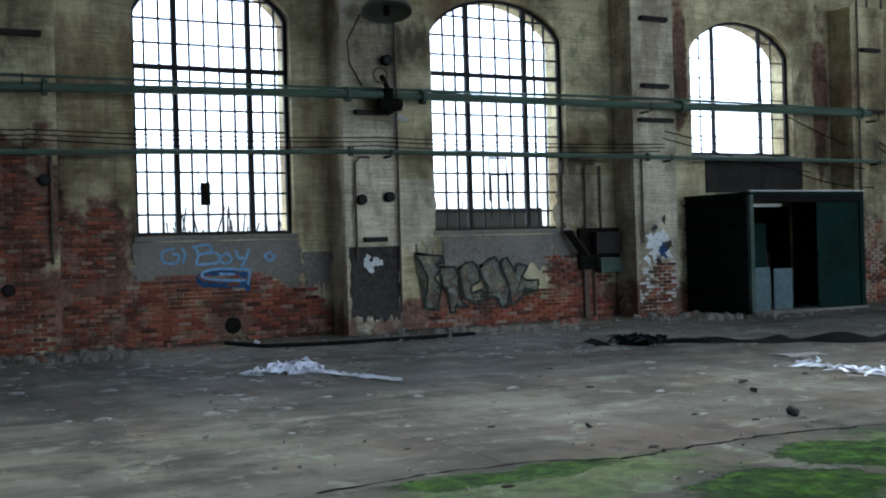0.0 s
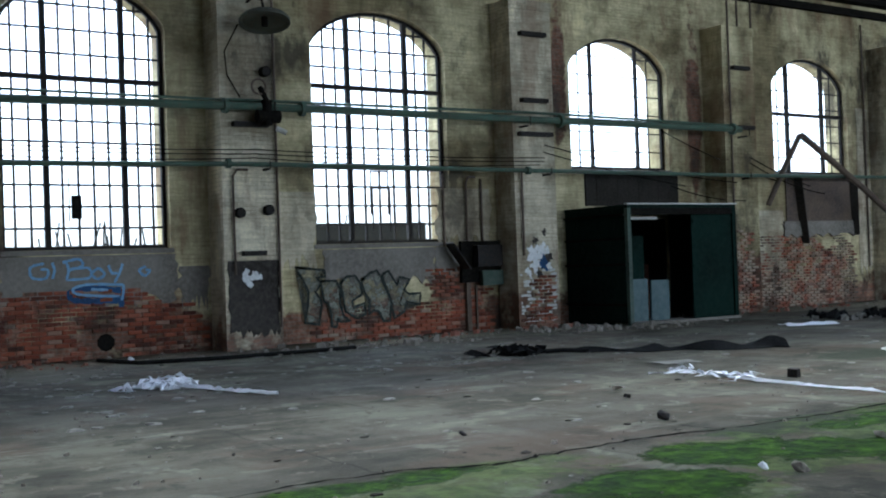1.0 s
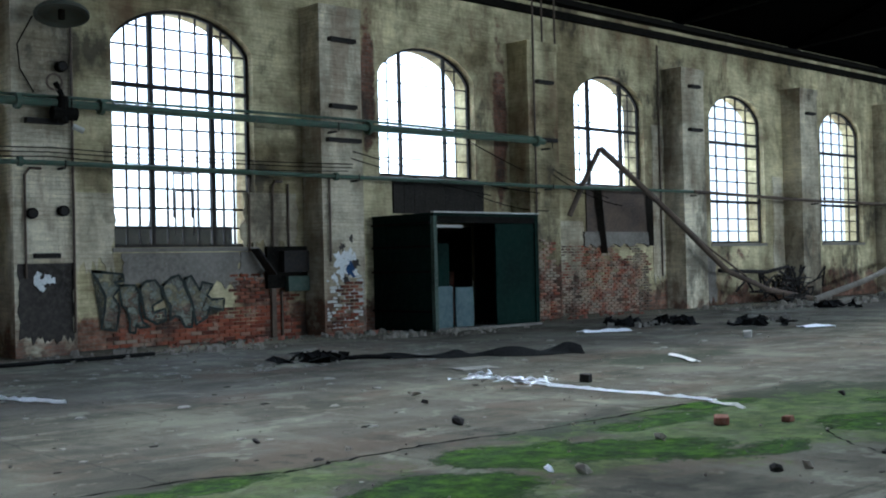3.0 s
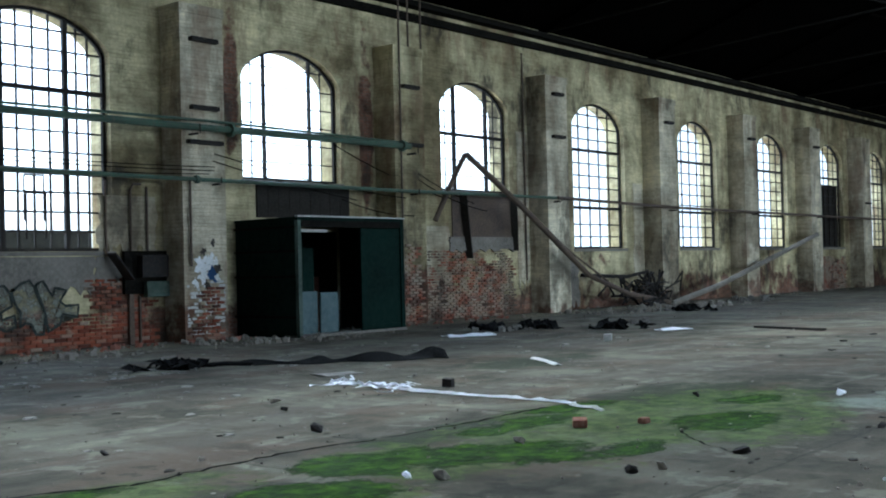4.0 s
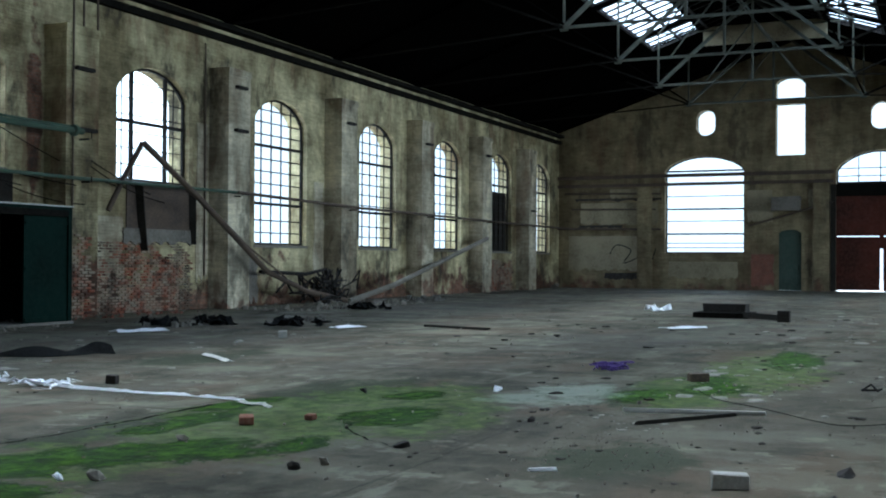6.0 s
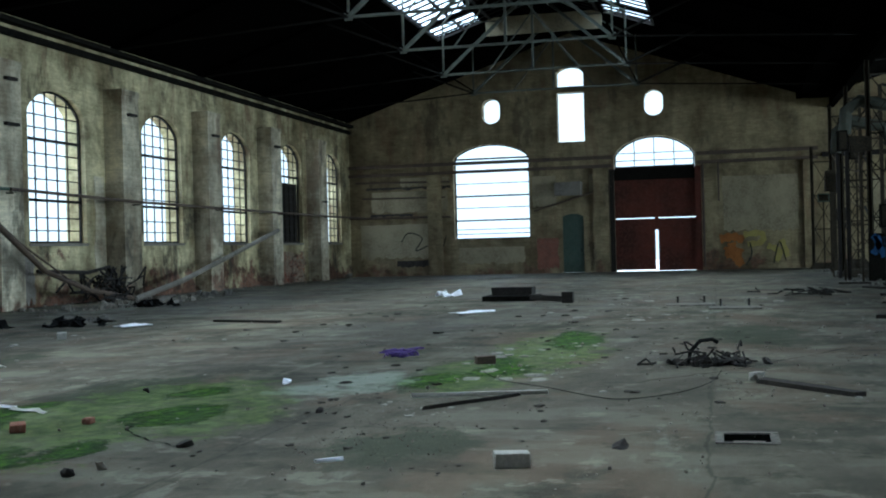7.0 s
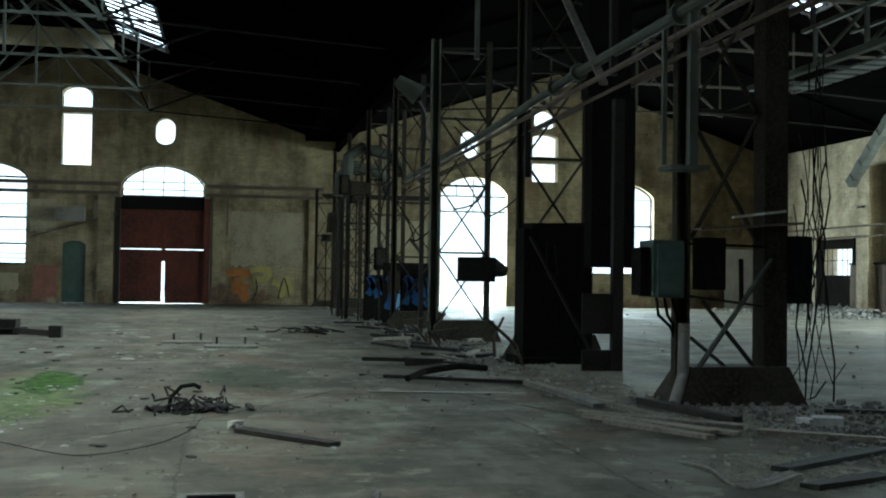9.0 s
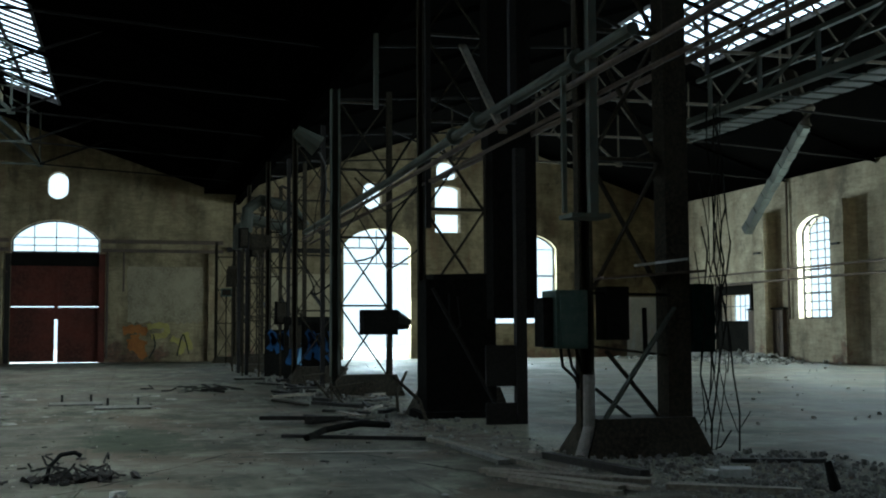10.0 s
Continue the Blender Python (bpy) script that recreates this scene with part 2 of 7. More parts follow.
    clump = patch([(-4.75, 5.95, 0.55, 0.5), (-4.2, 5.7, 0.6, 0.5), (-3.6, 5.15, 0.6, 0.42), (-3.15, 4.65, 0.45, 0.28), (-2.4, 6.2, 0.8, 0.28), (-1.2, 6.45, 0.7, 0.22), (-1.3, 4.7, 0.7, 0.42), (0.2, 5.2, 0.5, 0.26), (-7.5, 6.75, 0.75, 0.3), (-6.85, 6.7, 0.5, 0.25), (-6.0, 5.35, 0.6, 0.6), (-5.6, 5.4, 0.5, 0.45), (6.4, 2.0, 1.2, 0.42), (7.6, 2.2, 0.8, 0.32), (1.4, 3.05, 0.7, 0.34), (2.4, 2.4, 0.7, 0.36), (3.3, 2.6, 0.6, 0.28)])
    edge = arith(n, l, "MULTIPLY", ramp(n, l, clump, [(-0.45, (0, 0, 0)), (-0.1, (0.8, 0.8, 0.8))]), joint)
    col = mix(n, l, edge, col, (0.012, 0.018, 0.007))
    thick = arith(n, l, "MULTIPLY", ramp(n, l, clump, [(-0.2, (0, 0, 0)), (0.45, (0.95, 0.95, 0.95))]), joint)
    moss = ramp(n, l, noise_tex(n, l, pos, 4.5, 10, 0.8), [(0.4, (0.003, 0.008, 0.0004)), (0.5, (0.013, 0.032, 0.0008)), (0.62, (0.045, 0.088, 0.003))])
    col = mix(n, l, thick, col, moss)
    lime_crust = ramp(n, l, patch([(1.2, 3.75, 1.3, 0.6), (0.7, 4.1, 0.7, 0.5)]), [(0.1, (0, 0, 0)), (0.8, (0.4, 0.4, 0.4))])
    col = mix(n, l, lime_crust, col, (0.24, 0.275, 0.275))
    col = mix(n, l, 1.0, col, (1.5, 1.47, 1.2), "MULTIPLY")
    l.new(col, p.inputs["Base Color"])
    l.new(ramp(n, l, big, [(0.35, (0.62, 0.62, 0.62)), (0.65, (0.95, 0.95, 0.95))]), p.inputs["Roughness"])
    p.inputs["Specular IOR Level"].default_value = 0.09
    relief = arith(n, l, "ADD", arith(n, l, "ADD", arith(n, l, "MULTIPLY", fine, 0.5), mid), arith(n, l, "MULTIPLY", flake, 0.8))
    bump(n, l, p, arith(n, l, "ADD", relief, arith(n, l, "MULTIPLY", thick, 0.5)), 0.6, 0.02)
    return m


M_north = wall_material("old_brick_north", 0, spots=((-8.6, 2.4, 1.0, 2.0), (-7.3, 1.7, 0.9, 1.2), (5.7, 5.6, 0.3, 2.2), (16.9, 4.6, 0.3, 1.8), (-7.6, 0.9, 2.6, 1.0), (-4.0, 0.5, 2.0, 0.6), (2.8, 0.9, 1.2, 0.9), (10.1, 5.0, 0.35, 3.0), (11.5, 0.9, 2.6, 0.8), (0.4, 0.2, 2.5, 0.5), (41.0, 0.8, 2.2, 0.9)), blotch=0.92)
M_end = wall_material("old_brick_end", 1, (0.38, 0.315, 0.19), 0.45, 0.8, stained=0.3, blotch=0.65)
M_south = wall_material("old_brick_south", 0, (0.54, 0.47, 0.335), 0.3, 0.8, stained=0.15, blotch=0.5)
M_pier = wall_material("limewashed_pier", 0, (0.82, 0.75, 0.57), 0.75, 0.9, blotch=0.75)
M_floor = floor_material()
M_cement = weathered("grey_cement_render", (0.20, 0.18, 0.15), (0.10, 0.088, 0.072), (0.28, 0.25, 0.21))
# Near-black on purpose: the unlit look of the roof is put into this colour
M_roof = weathered("dark_boards_and_shade", (0.0016, 0.0015, 0.0013), (0.001, 0.001, 0.0009), (0.0022, 0.002, 0.0017), 1.0, 1.0, spec=0.0)
M_iron = weathered("dark_iron", (0.018, 0.017, 0.016), (0.011, 0.010, 0.010), (0.04, 0.028, 0.02), 6, 0.7, 0.2)
M_steel = weathered("grey_painted_steel", (0.085, 0.098, 0.078), (0.04, 0.045, 0.036), (0.10, 0.075, 0.05), 4, 0.7, 0.1)
# Black steel; the same colour also stands for shade at eaves, porch and wall hole
M_black = weathered("black_steel_and_shade", (0.009, 0.0088, 0.0075), (0.005, 0.005, 0.0045), (0.022, 0.018, 0.014), 4, 0.95, spec=0.02)
M_column = weathered("brown_rusted_steel", (0.032, 0.029, 0.021), (0.014, 0.013, 0.010), (0.075, 0.055, 0.036), 5, 0.9, spec=0.05)
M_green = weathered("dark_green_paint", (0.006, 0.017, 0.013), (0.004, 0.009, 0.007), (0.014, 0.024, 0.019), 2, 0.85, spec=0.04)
M_greenpipe = weathered("green_pipe_paint", (0.07, 0.125, 0.085), (0.045, 0.075, 0.055), (0.11, 0.10, 0.07), 4, 0.55)
M_rust = weathered("rusty_pipe", (0.10, 0.075, 0.055), (0.055, 0.044, 0.0444), (0.17, 0.12, 0.08), 5, 0.8)
M_red = weathered("red_door_paint", (0.1, 0.024, 0.014), (0.026, 0.010, 0.007), (0.12, 0.045, 0.03), 1.8, 0.7)
M_wood = weathered("weathered_timber", (0.16, 0.135, 0.10), (0.075, 0.062, 0.048), (0.26, 0.225, 0.175), 5, 0.9)
M_darkwood = weathered("damp_dark_timber", (0.024, 0.02, 0.016), (0.013, 0.011, 0.009), (0.045, 0.038, 0.03), 5, 0.9)
M_white = weathered("white_plastic_sheet", (0.86, 0.87, 0.9), (0.78, 0.79, 0.84), (0.9, 0.9, 0.93), 8, 0.5)
M_paper = weathered("dusty_paper", (0.5, 0.49, 0.45), (0.38, 0.37, 0.34), None, 6, 0.9)
M_stone = weathered("broken_concrete", (0.19, 0.17, 0.14), (0.09, 0.079, 0.064), (0.31, 0.28, 0.235), 6, 0.95)
M_brick = weathered("red_brick_piece", (0.23, 0.085, 0.055), (0.14, 0.055, 0.04), (0.3, 0.19, 0.14), 8, 0.95)
M_rubber = weathered("black_rubber_belt", (0.01, 0.01, 0.01), (0.007, 0.007, 0.007), (0.02, 0.019, 0.017), 5, 0.9, spec=0.08)
M_purple = weathered("purple_mesh_net", (0.08, 0.045, 0.2), (0.05, 0.025, 0.13), (0.13, 0.08, 0.27), 9, 0.7)
M_blue = weathered("blue_spray_paint", (0.022, 0.07, 0.17), (0.012, 0.03, 0.08), None, 6, 0.6)
M_sprayblue = weathered("pale_blue_spray", (0.22, 0.38, 0.56), (0.13, 0.24, 0.4), None, 8, 0.7)
M_sprayblack = weathered("black_spray", (0.02, 0.025, 0.02), (0.012, 0.014, 0.012), None, 8, 0.7)
M_spraygrey = weathered("grey_green_spray", (0.19, 0.195, 0.155), (0.11, 0.115, 0.09), (0.30, 0.29, 0.24), 5, 0.9)
alpha_n, alpha_l = M_spraygrey.node_tree.nodes, M_spraygrey.node_tree.links
alpha_l.new(ramp(alpha_n, alpha_l, noise_tex(alpha_n, alpha_l, coords(alpha_n), 5.0, 6, 0.7), [(0.4, (0.25, 0.25, 0.25)), (0.62, (0.85, 0.85, 0.85))]), alpha_n["Principled BSDF"].inputs["Alpha"])
M_spraywhite = weathered("white_spray", (0.7, 0.7, 0.68), (0.5, 0.5, 0.48), None, 8, 0.8)
M_orange = weathered("orange_spray", (0.30, 0.12, 0.03), (0.16, 0.065, 0.02), None, 5, 0.8)
M_yellow = weathered("faded_yellow_spray", (0.36, 0.30, 0.09), (0.26, 0.2, 0.07), None, 5, 0.8)
M_greendoor = weathered("grey_green_door_paint", (0.06, 0.092, 0.07), (0.032, 0.05, 0.038), (0.10, 0.11, 0.085), 3, 0.7)
M_bluepanel = weathered("pale_blue_panel", (0.075, 0.115, 0.12), (0.035, 0.057, 0.06), (0.12, 0.15, 0.15), 2, 0.6)
M_ground = weathered("pale_gravel_yard", (0.4, 0.39, 0.36), (0.32, 0.31, 0.28), (0.46, 0.45, 0.42), 1, 0.95)
M_hedge = weathered("far_scrub", (0.014, 0.014, 0.011), (0.009, 0.009, 0.008), (0.022, 0.021, 0.016), 3, 0.95)
M_soot = weathered("sooty_render", (0.05, 0.044, 0.038), (0.025, 0.022, 0.019), (0.10, 0.085, 0.07), 3, 0.95)
M_cinder = weathered("cinders", (0.11, 0.102, 0.086), (0.05, 0.046, 0.039), (0.22, 0.205, 0.175), 6, 0.95)
M_pale = weathered("pale_cement_block", (0.33, 0.32, 0.285), (0.23, 0.22, 0.195), (0.46, 0.44, 0.4), 8, 0.95)
M_flakes = weathered("plaster_flake", (0.21, 0.2, 0.175), (0.12, 0.113, 0.1), (0.32, 0.305, 0.27), 8, 0.95)
M_lime = weathered("lit_limewash", (0.74, 0.72, 0.66), (0.5, 0.48, 0.43), (0.82, 0.8, 0.75), 3, 0.9)
M_gable = weathered("flaking_gable_plaster", (0.34, 0.285, 0.18), (0.17, 0.14, 0.09), (0.42, 0.36, 0.24), 3, 0.95)


# ---- mesh helpers ----
def part(name, bm, material, parent=None, label=""):
    me = bpy.data.meshes.new(name)
    bmesh.ops.recalc_face_normals(bm, faces=bm.faces)
    bm.to_mesh(me)
    bm.free()
    me.materials.append(material)
    ob = new(name, me)
    if parent:
        ob.parent = parent
    if label:
        tagged(ob, label)
    return ob


def thing(name, label, category, group="", at=(0, 0, 0), turn=0):
    ob = tagged(new(name), label, category, group)
    ob.matrix_world = pose(*at, 0, 0, turn)
    return ob


def box(bm, lo, hi, m=None, jitter=0.0, rng=random):
    v = []
    for x in (lo[0], hi[0]):
        for y in (lo[1], hi[1]):
            for z in (lo[2], hi[2]):
                q = Vector((x, y, z)) + Vector([rng.uniform(-jitter, jitter) for _ in range(3)])
                v.append(bm.verts.new(m @ q if m else q))
    for f in ((0, 1, 3, 2), (4, 6, 7, 5), (0, 4, 5, 1), (2, 3, 7, 6), (0, 2, 6, 4), (1, 5, 7, 3)):
        bm.faces.new([v[i] for i in f])
    return bm


def block(lo, hi, m=None, jitter=0.0):
    return box(bmesh.new(), lo, hi, m, jitter)


def rod(bm, a, b, r, n=8, r2=None):
    a, b = Vector(a), Vector(b)
    m = Matrix.Translation((a + b) / 2) @ (b - a).to_track_quat("Z", "Y").to_matrix().to_4x4()
    bmesh.ops.create_cone(bm, cap_ends=True, segments=n, radius1=r, radius2=r if r2 is None else r2, depth=(b - a).length, matrix=m)
    return bm


def bar(bm, a, b, w, d):
    """A flat or square section bar between two points."""
    a, b = Vector(a), Vector(b)
    m = Matrix.Translation(a) @ (b - a).to_track_quat("Z", "Y").to_matrix().to_4x4()
    return box(bm, (-w / 2, -d / 2, 0), (w / 2, d / 2, (b - a).length), m)


def angle_iron(bm, a, b, w, t=0.02):
    """An L-section bar."""
    a, b = Vector(a), Vector(b)
    m = Matrix.Translation(a) @ (b - a).to_track_quat("Z", "Y").to_matrix().to_4x4()
    ln = (b - a).length
    box(bm, (-w / 2, -w / 2, 0), (w / 2, -w / 2 + t, ln), m)
    box(bm, (-w / 2, -w / 2 + t, 0), (-w / 2 + t, w / 2, ln), m)
    return bm


def tube(bm, pts, r, n=8):
    """A bent pipe or cable through points."""
    pts = [Vector(p) for p in pts]
    rings = []
    for i, p in enumerate(pts):
        d = (pts[min(i + 1, len(pts) - 1)] - pts[max(i - 1, 0)]).normalized()
        q = d.to_track_quat("Z", "Y")
        rings.append([bm.verts.new(p + q @ Vector((r * math.cos(2 * math.pi * k / n), r * math.sin(2 * math.pi * k / n), 0))) for k in range(n)])
    for a, b in zip(rings, rings[1:]):
        for k in range(n):
            bm.faces.new((a[k], a[(k + 1) % n], b[(k + 1) % n], b[k]))
    bm.faces.new(rings[0][::-1])
    bm.faces.new(rings[-1])
    return bm


def rock(bm, c, size, seed, flat=0.6):
    rng = random.Random(seed)
    m = Matrix.Translation(c) @ pose(0, 0, 0, rng.uniform(0, 40), rng.uniform(0, 40), rng.uniform(0, 360)) @ Matrix.Diagonal((size * rng.uniform(0.7, 1.3), size * rng.uniform(0.6, 1), size * flat * rng.uniform(0.6, 1.1), 1))
    g = bmesh.ops.create_icosphere(bm, subdivisions=1, radius=0.5, matrix=m)
    for v in g["verts"]:
        v.co += Vector([rng.uniform(-0.12, 0.12) * size for _ in range(3)])
    return bm


# ---- walls with openings ----
class Opening:
    """u0..u1 wide, sill z0, spring zs, crown zt; low: an arch below as well (an oval)."""

    def __init__(self, u0, u1, z0, zs, zt, low=None):
        self.u0, self.u1, self.z0, self.zs, self.zt, self.low = u0, u1, z0, zs, zt, low

    def span(self, u):
        c, h = (self.u0 + self.u1) / 2, (self.u1 - self.u0) / 2
        k = max(0.0, 1 - ((u - c) / h) ** 2) ** (0.7 if self.low is None else 0.5)
        top = self.zs + (self.zt - self.zs) * k
        return (self.z0 if self.low is None else self.z0 - (self.z0 - self.low) * k), top

    def cuts(self):
        n = 14 if self.zt > self.zs else 1
        c, h = (self.u0 + self.u1) / 2, (self.u1 - self.u0) / 2
        return [c - h * math.cos(math.pi * i / n) for i in range(n + 1)]


def wall(name, material, place, u0, u1, top, openings, label):
    """place(u, depth, z) gives a point; depth 0 is the inner face, 1 the outer."""
    bm = bmesh.new()
    cuts = sorted({round(c, 4) for o in openings for c in o.cuts()} | {u0, u1} | set(top[1]))
    cuts = [c for c in cuts if u0 <= c <= u1]
    for a, b in zip(cuts, cuts[1:]):
        mid = (a + b) / 2
        over = sorted([o for o in openings if o.u0 < mid < o.u1], key=lambda o: o.z0)
        za, zb = 0.0, 0.0
        solids = []
        for o in over:
            (la, ta), (lb, tb) = o.span(a), o.span(b)
            solids.append((za, zb, la, lb))
            za, zb = ta, tb
        solids.append((za, zb, top[0](a), top[0](b)))
        for la, lb, ha, hb in solids:
            if ha - la < 1e-4 and hb - lb < 1e-4:
                continue
            v = [bm.verts.new(place(u, d, z)) for d in (0, 1) for u, z in ((a, la), (b, lb), (b, hb), (a, ha))]
            for f in ((0, 1, 2, 3), (7, 6, 5, 4), (0, 4, 5, 1), (3, 2, 6, 7), (0, 3, 7, 4), (1, 5, 6, 2)):
                bm.faces.new([v[i] for i in f])
    bmesh.ops.dissolve_degenerate(bm, dist=1e-5, edges=bm.edges)
    ob = part(name, bm, material)
    return tagged(ob, label, "wall", kind="structure")


XE, YN, YS, XW = 50.4, 20.2, -31.0, -26.0
RIDGE1, VALLEY, RIDGE2 = 7.5, -5.4, -18.2
EAVE, CROWN = 8.75, 13.0
PIERS = [-15.2, -8.65, -2.37, 4.37, 11.0, 17.75, 24.6, 31.25, 37.8, 44.05]
# The last two are unseen, added in the same rhythm to light the floor
WINDOWS = [-5.17, 0.93, 7.6, 14.64, 21.22, 28.17, 34.8, 41.3, 47.3, -11.9, -18.3]
HALVES = [1.48, 1.62, 1.58, 1.57, 1.6, 1.55, 1.52, 1.5, 1.5, 1.5, 1.5]


def roof_z(y):
    if y > VALLEY:
        return CROWN - (CROWN - EAVE) * abs(y - RIDGE1) / (YN - RIDGE1)
    return CROWN - (CROWN - EAVE) * abs(y - RIDGE2) / (VALLEY - RIDGE2)


SILLS = [3.6 if i in (2, 3) else 1.95 for i in range(11)]
north_open = [Opening(x - h, x + h, z, 6.0, 6.78) for x, z, h in zip(WINDOWS, SILLS, HALVES)]
wall_n = wall("wall_north", M_north, lambda u, d, z: (u, YN + 0.75 * d, z), XW, XE, (lambda u: 8.75, []), north_open,
              "tall sooty brick wall with flaking limewash and bare red brick")
GATE = Opening(1.0, 5.25, 0.0, 6.2, 7.24)
ENDWIN = Opening(9.87, 14.12, 1.95, 6.42, 7.2)
SLOTS = [Opening(6.77, 8.25, 7.1, 9.8, 9.8), Opening(6.77, 8.25, 10.08, 10.85, 11.2)]
OVALS = [Opening(11.4, 12.42, 8.75, 9.2, 9.68, 8.3), Opening(2.57, 3.57, 8.75, 9.2, 9.7, 8.3)]
DOORWAY = Opening(-15.35, -11.63, 0.0, 6.1, 7.1)
ENDWIN2 = Opening(-23.9, -19.65, 1.85, 6.15, 7.05)
SLOTS2 = [Opening(-18.25, -16.77, 6.95, 8.0, 8.0), Opening(-18.25, -16.77, 8.35, 9.4, 9.6), Opening(-18.1, -16.85, 10.2, 10.5, 10.95, 9.9)]
OVALS2 = [Opening(-13.75, -12.7, 8.65, 9.15, 9.66, 8.15), Opening(-22.3, -21.3, 8.65, 9.15, 9.66, 8.15)]
SIDEDOOR = Opening(6.95, 8.1, 0.0, 3.0, 3.2)
wall_e = wall("wall_east", M_end, lambda u, d, z: (XE + 0.7 * d, u, z), YS, YN, (lambda u: roof_z(u) + 0.05, [RIDGE1, VALLEY, RIDGE2]),
              [GATE, ENDWIN, *SLOTS, *OVALS, DOORWAY, ENDWIN2, *SLOTS2, *OVALS2, SIDEDOOR],
              "sooty ochre gable wall with arched windows and ovals")
# Windows after the second are out of view, added to let in light
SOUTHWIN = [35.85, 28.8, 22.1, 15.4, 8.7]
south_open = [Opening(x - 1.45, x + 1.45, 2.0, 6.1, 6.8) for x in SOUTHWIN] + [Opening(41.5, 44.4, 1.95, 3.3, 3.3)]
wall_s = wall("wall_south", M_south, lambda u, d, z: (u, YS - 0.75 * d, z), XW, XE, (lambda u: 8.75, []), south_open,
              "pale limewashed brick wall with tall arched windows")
wall_w = wall("wall_west", M_end, lambda u, d, z: (XW - 0.7 * d, u, z), YS, YN, (lambda u: roof_z(u) + 0.05, [RIDGE1, VALLEY, RIDGE2]), [],
              "plain sooty gable wall")

# ---- floor and ground ----
floor = tagged(part("floor", block((XW, YS, -0.3), (XE, YN, 0)), M_floor), "worn dusty grey concrete factory floor", "floor", kind="structure")
ground = tagged(part("ground", block((-900, -900, -0.6), (900, 900, -0.32)), M_ground), "flat scrubby yard outside the hall", "ground", kind="structure")

# ---- roof with glazed bands along both ridges ----
# Both bands are lengthened out of view for more light on the floors
SKY = [(RIDGE1, 5.0, 5.0, -12.0, 41.0, 2.85), (RIDGE2, 0.3, 3.7, -24.0, 29.5, 0.0)]
for k, (ridge, up, down, sx0, sx1, cap) in enumerate(SKY):
    bm = bmesh.new()
    half = (YN - RIDGE1) if k == 0 else (VALLEY - RIDGE2)
    for side, glazed in ((1, up), (-1, down)):
        ya, yb = ridge + side * (half + (0.9 if (k == 0) == (side == 1) else 0.0)), ridge
        yg = ridge + side * glazed

        def rz(y, ridge=ridge, half=half):
            return CROWN - (CROWN - EAVE) * abs(y - ridge) / half

        slabs = [(XW - 0.7, XE + 0.7, ya, yg), (XW - 0.7, sx0, yg, yb), (sx1, XE + 0.7, yg, yb)]
        if cap:
            slabs.append((sx0, sx1, ridge + side * cap, yb))
        for x0, x1, y0, y1 in slabs:
            v = [bm.verts.new((x, y, rz(y) + t)) for t in (0, 0.15) for x, y in ((x0, y0), (x1, y0), (x1, y1), (x0, y1))]
            for f in ((0, 1, 2, 3), (7, 6, 5, 4), (0, 4, 5, 1), (1, 5, 6, 2), (2, 6, 7, 3), (3, 7, 4, 0)):
                bm.faces.new([v[i] for i in f])
    tagged(part("ceiling", bm, M_roof), "boarded roof, its shade put in the black colour, with a glazed ridge band", "ceiling", kind="structure")
    sl = tagged(new("skylight"), "ridge skylight with dark glazing bars and missing panes", "skylight")
    for side, glazed in ((1, up), (-1, down)):
        ys = [ridge + side * glazed * i / 4 for i in range(5)]
        n = int((sx1 - sx0) / 0.75)
        for i in range(n + 1):
            x = sx0 + (sx1 - sx0) * i / n
            part("glazing_bar", bar(bmesh.new(), (x, ys[0] + side * 0.02, rz(ys[0])), (x, ys[4], rz(ys[4])), 0.05, 0.09), M_iron, sl)
        for y in ys[1:]:
            part("cross_bar", block((sx0, y - 0.06, rz(y) - 0.05), (sx1, y + 0.06, rz(y) + 0.05)), M_iron, sl)


# ---- arched steel windows ----
def steel_window(name, cx, y, z0, zs, zt, half, mains_v, mains_h, thin_v, thin_h, along=0, label="", main=0.11, thin=0.044):
    """Rolled-steel window in an arched opening. along 0: the wall runs in x, 1: in y."""
    th = thing(name, label, "window")
    tagged(th, kind="structure")

    def arch(u):
        return zs + (zt - zs) * max(0.0, 1 - (u / half) ** 2) ** 0.7

    def at(u, z, d=0.0):
        return (cx + u, y + d, z) if along == 0 else (y + d, cx + u, z)

    def width_at(z):
        if z <= zs:
            return half
        return half * max(0.0, 1 - ((z - zs) / (zt - zs)) ** (1 / 0.7)) ** 0.5

    fr = bmesh.new()
    pts = [at(-half + 0.03, z0), at(-half + 0.03, zs)] + [at((half - 0.03) * -math.cos(math.pi * i / 16), arch(half * -math.cos(math.pi * i / 16)) - 0.03) for i in range(1, 16)] + [at(half - 0.03, zs), at(half - 0.03, z0)]
    for a, b in zip(pts, pts[1:]):
        bar(fr, a, b, 0.07, 0.07)
    bar(fr, at(-half, z0 + 0.03), at(half, z0 + 0.03), 0.06, 0.08)
    part("window_frame", fr, M_iron, th)
    for u in mains_v:
        part("mullion", bar(bmesh.new(), at(u, z0), at(u, arch(u)), main, 0.09), M_iron, th)
    for z in mains_h:
        w = width_at(z)
        part("transom", bar(bmesh.new(), at(-w, z), at(w, z), main, 0.09), M_iron, th)
    for u in thin_v:
        top = arch(u)
        part("glazing_bar", bar(bmesh.new(), at(u, z0, 0.01), at(u, top, 0.01), thin, thin), M_iron, th)
    for z in thin_h:
        w = width_at(z)
        part("glazing_bar", bar(bmesh.new(), at(-w, z, 0.012), at(w, z, 0.012), thin, thin), M_iron, th)
    return th


def spread(a, b, n):
    return [a + (b - a) * (i + 1) / (n + 1) for i in range(n)]


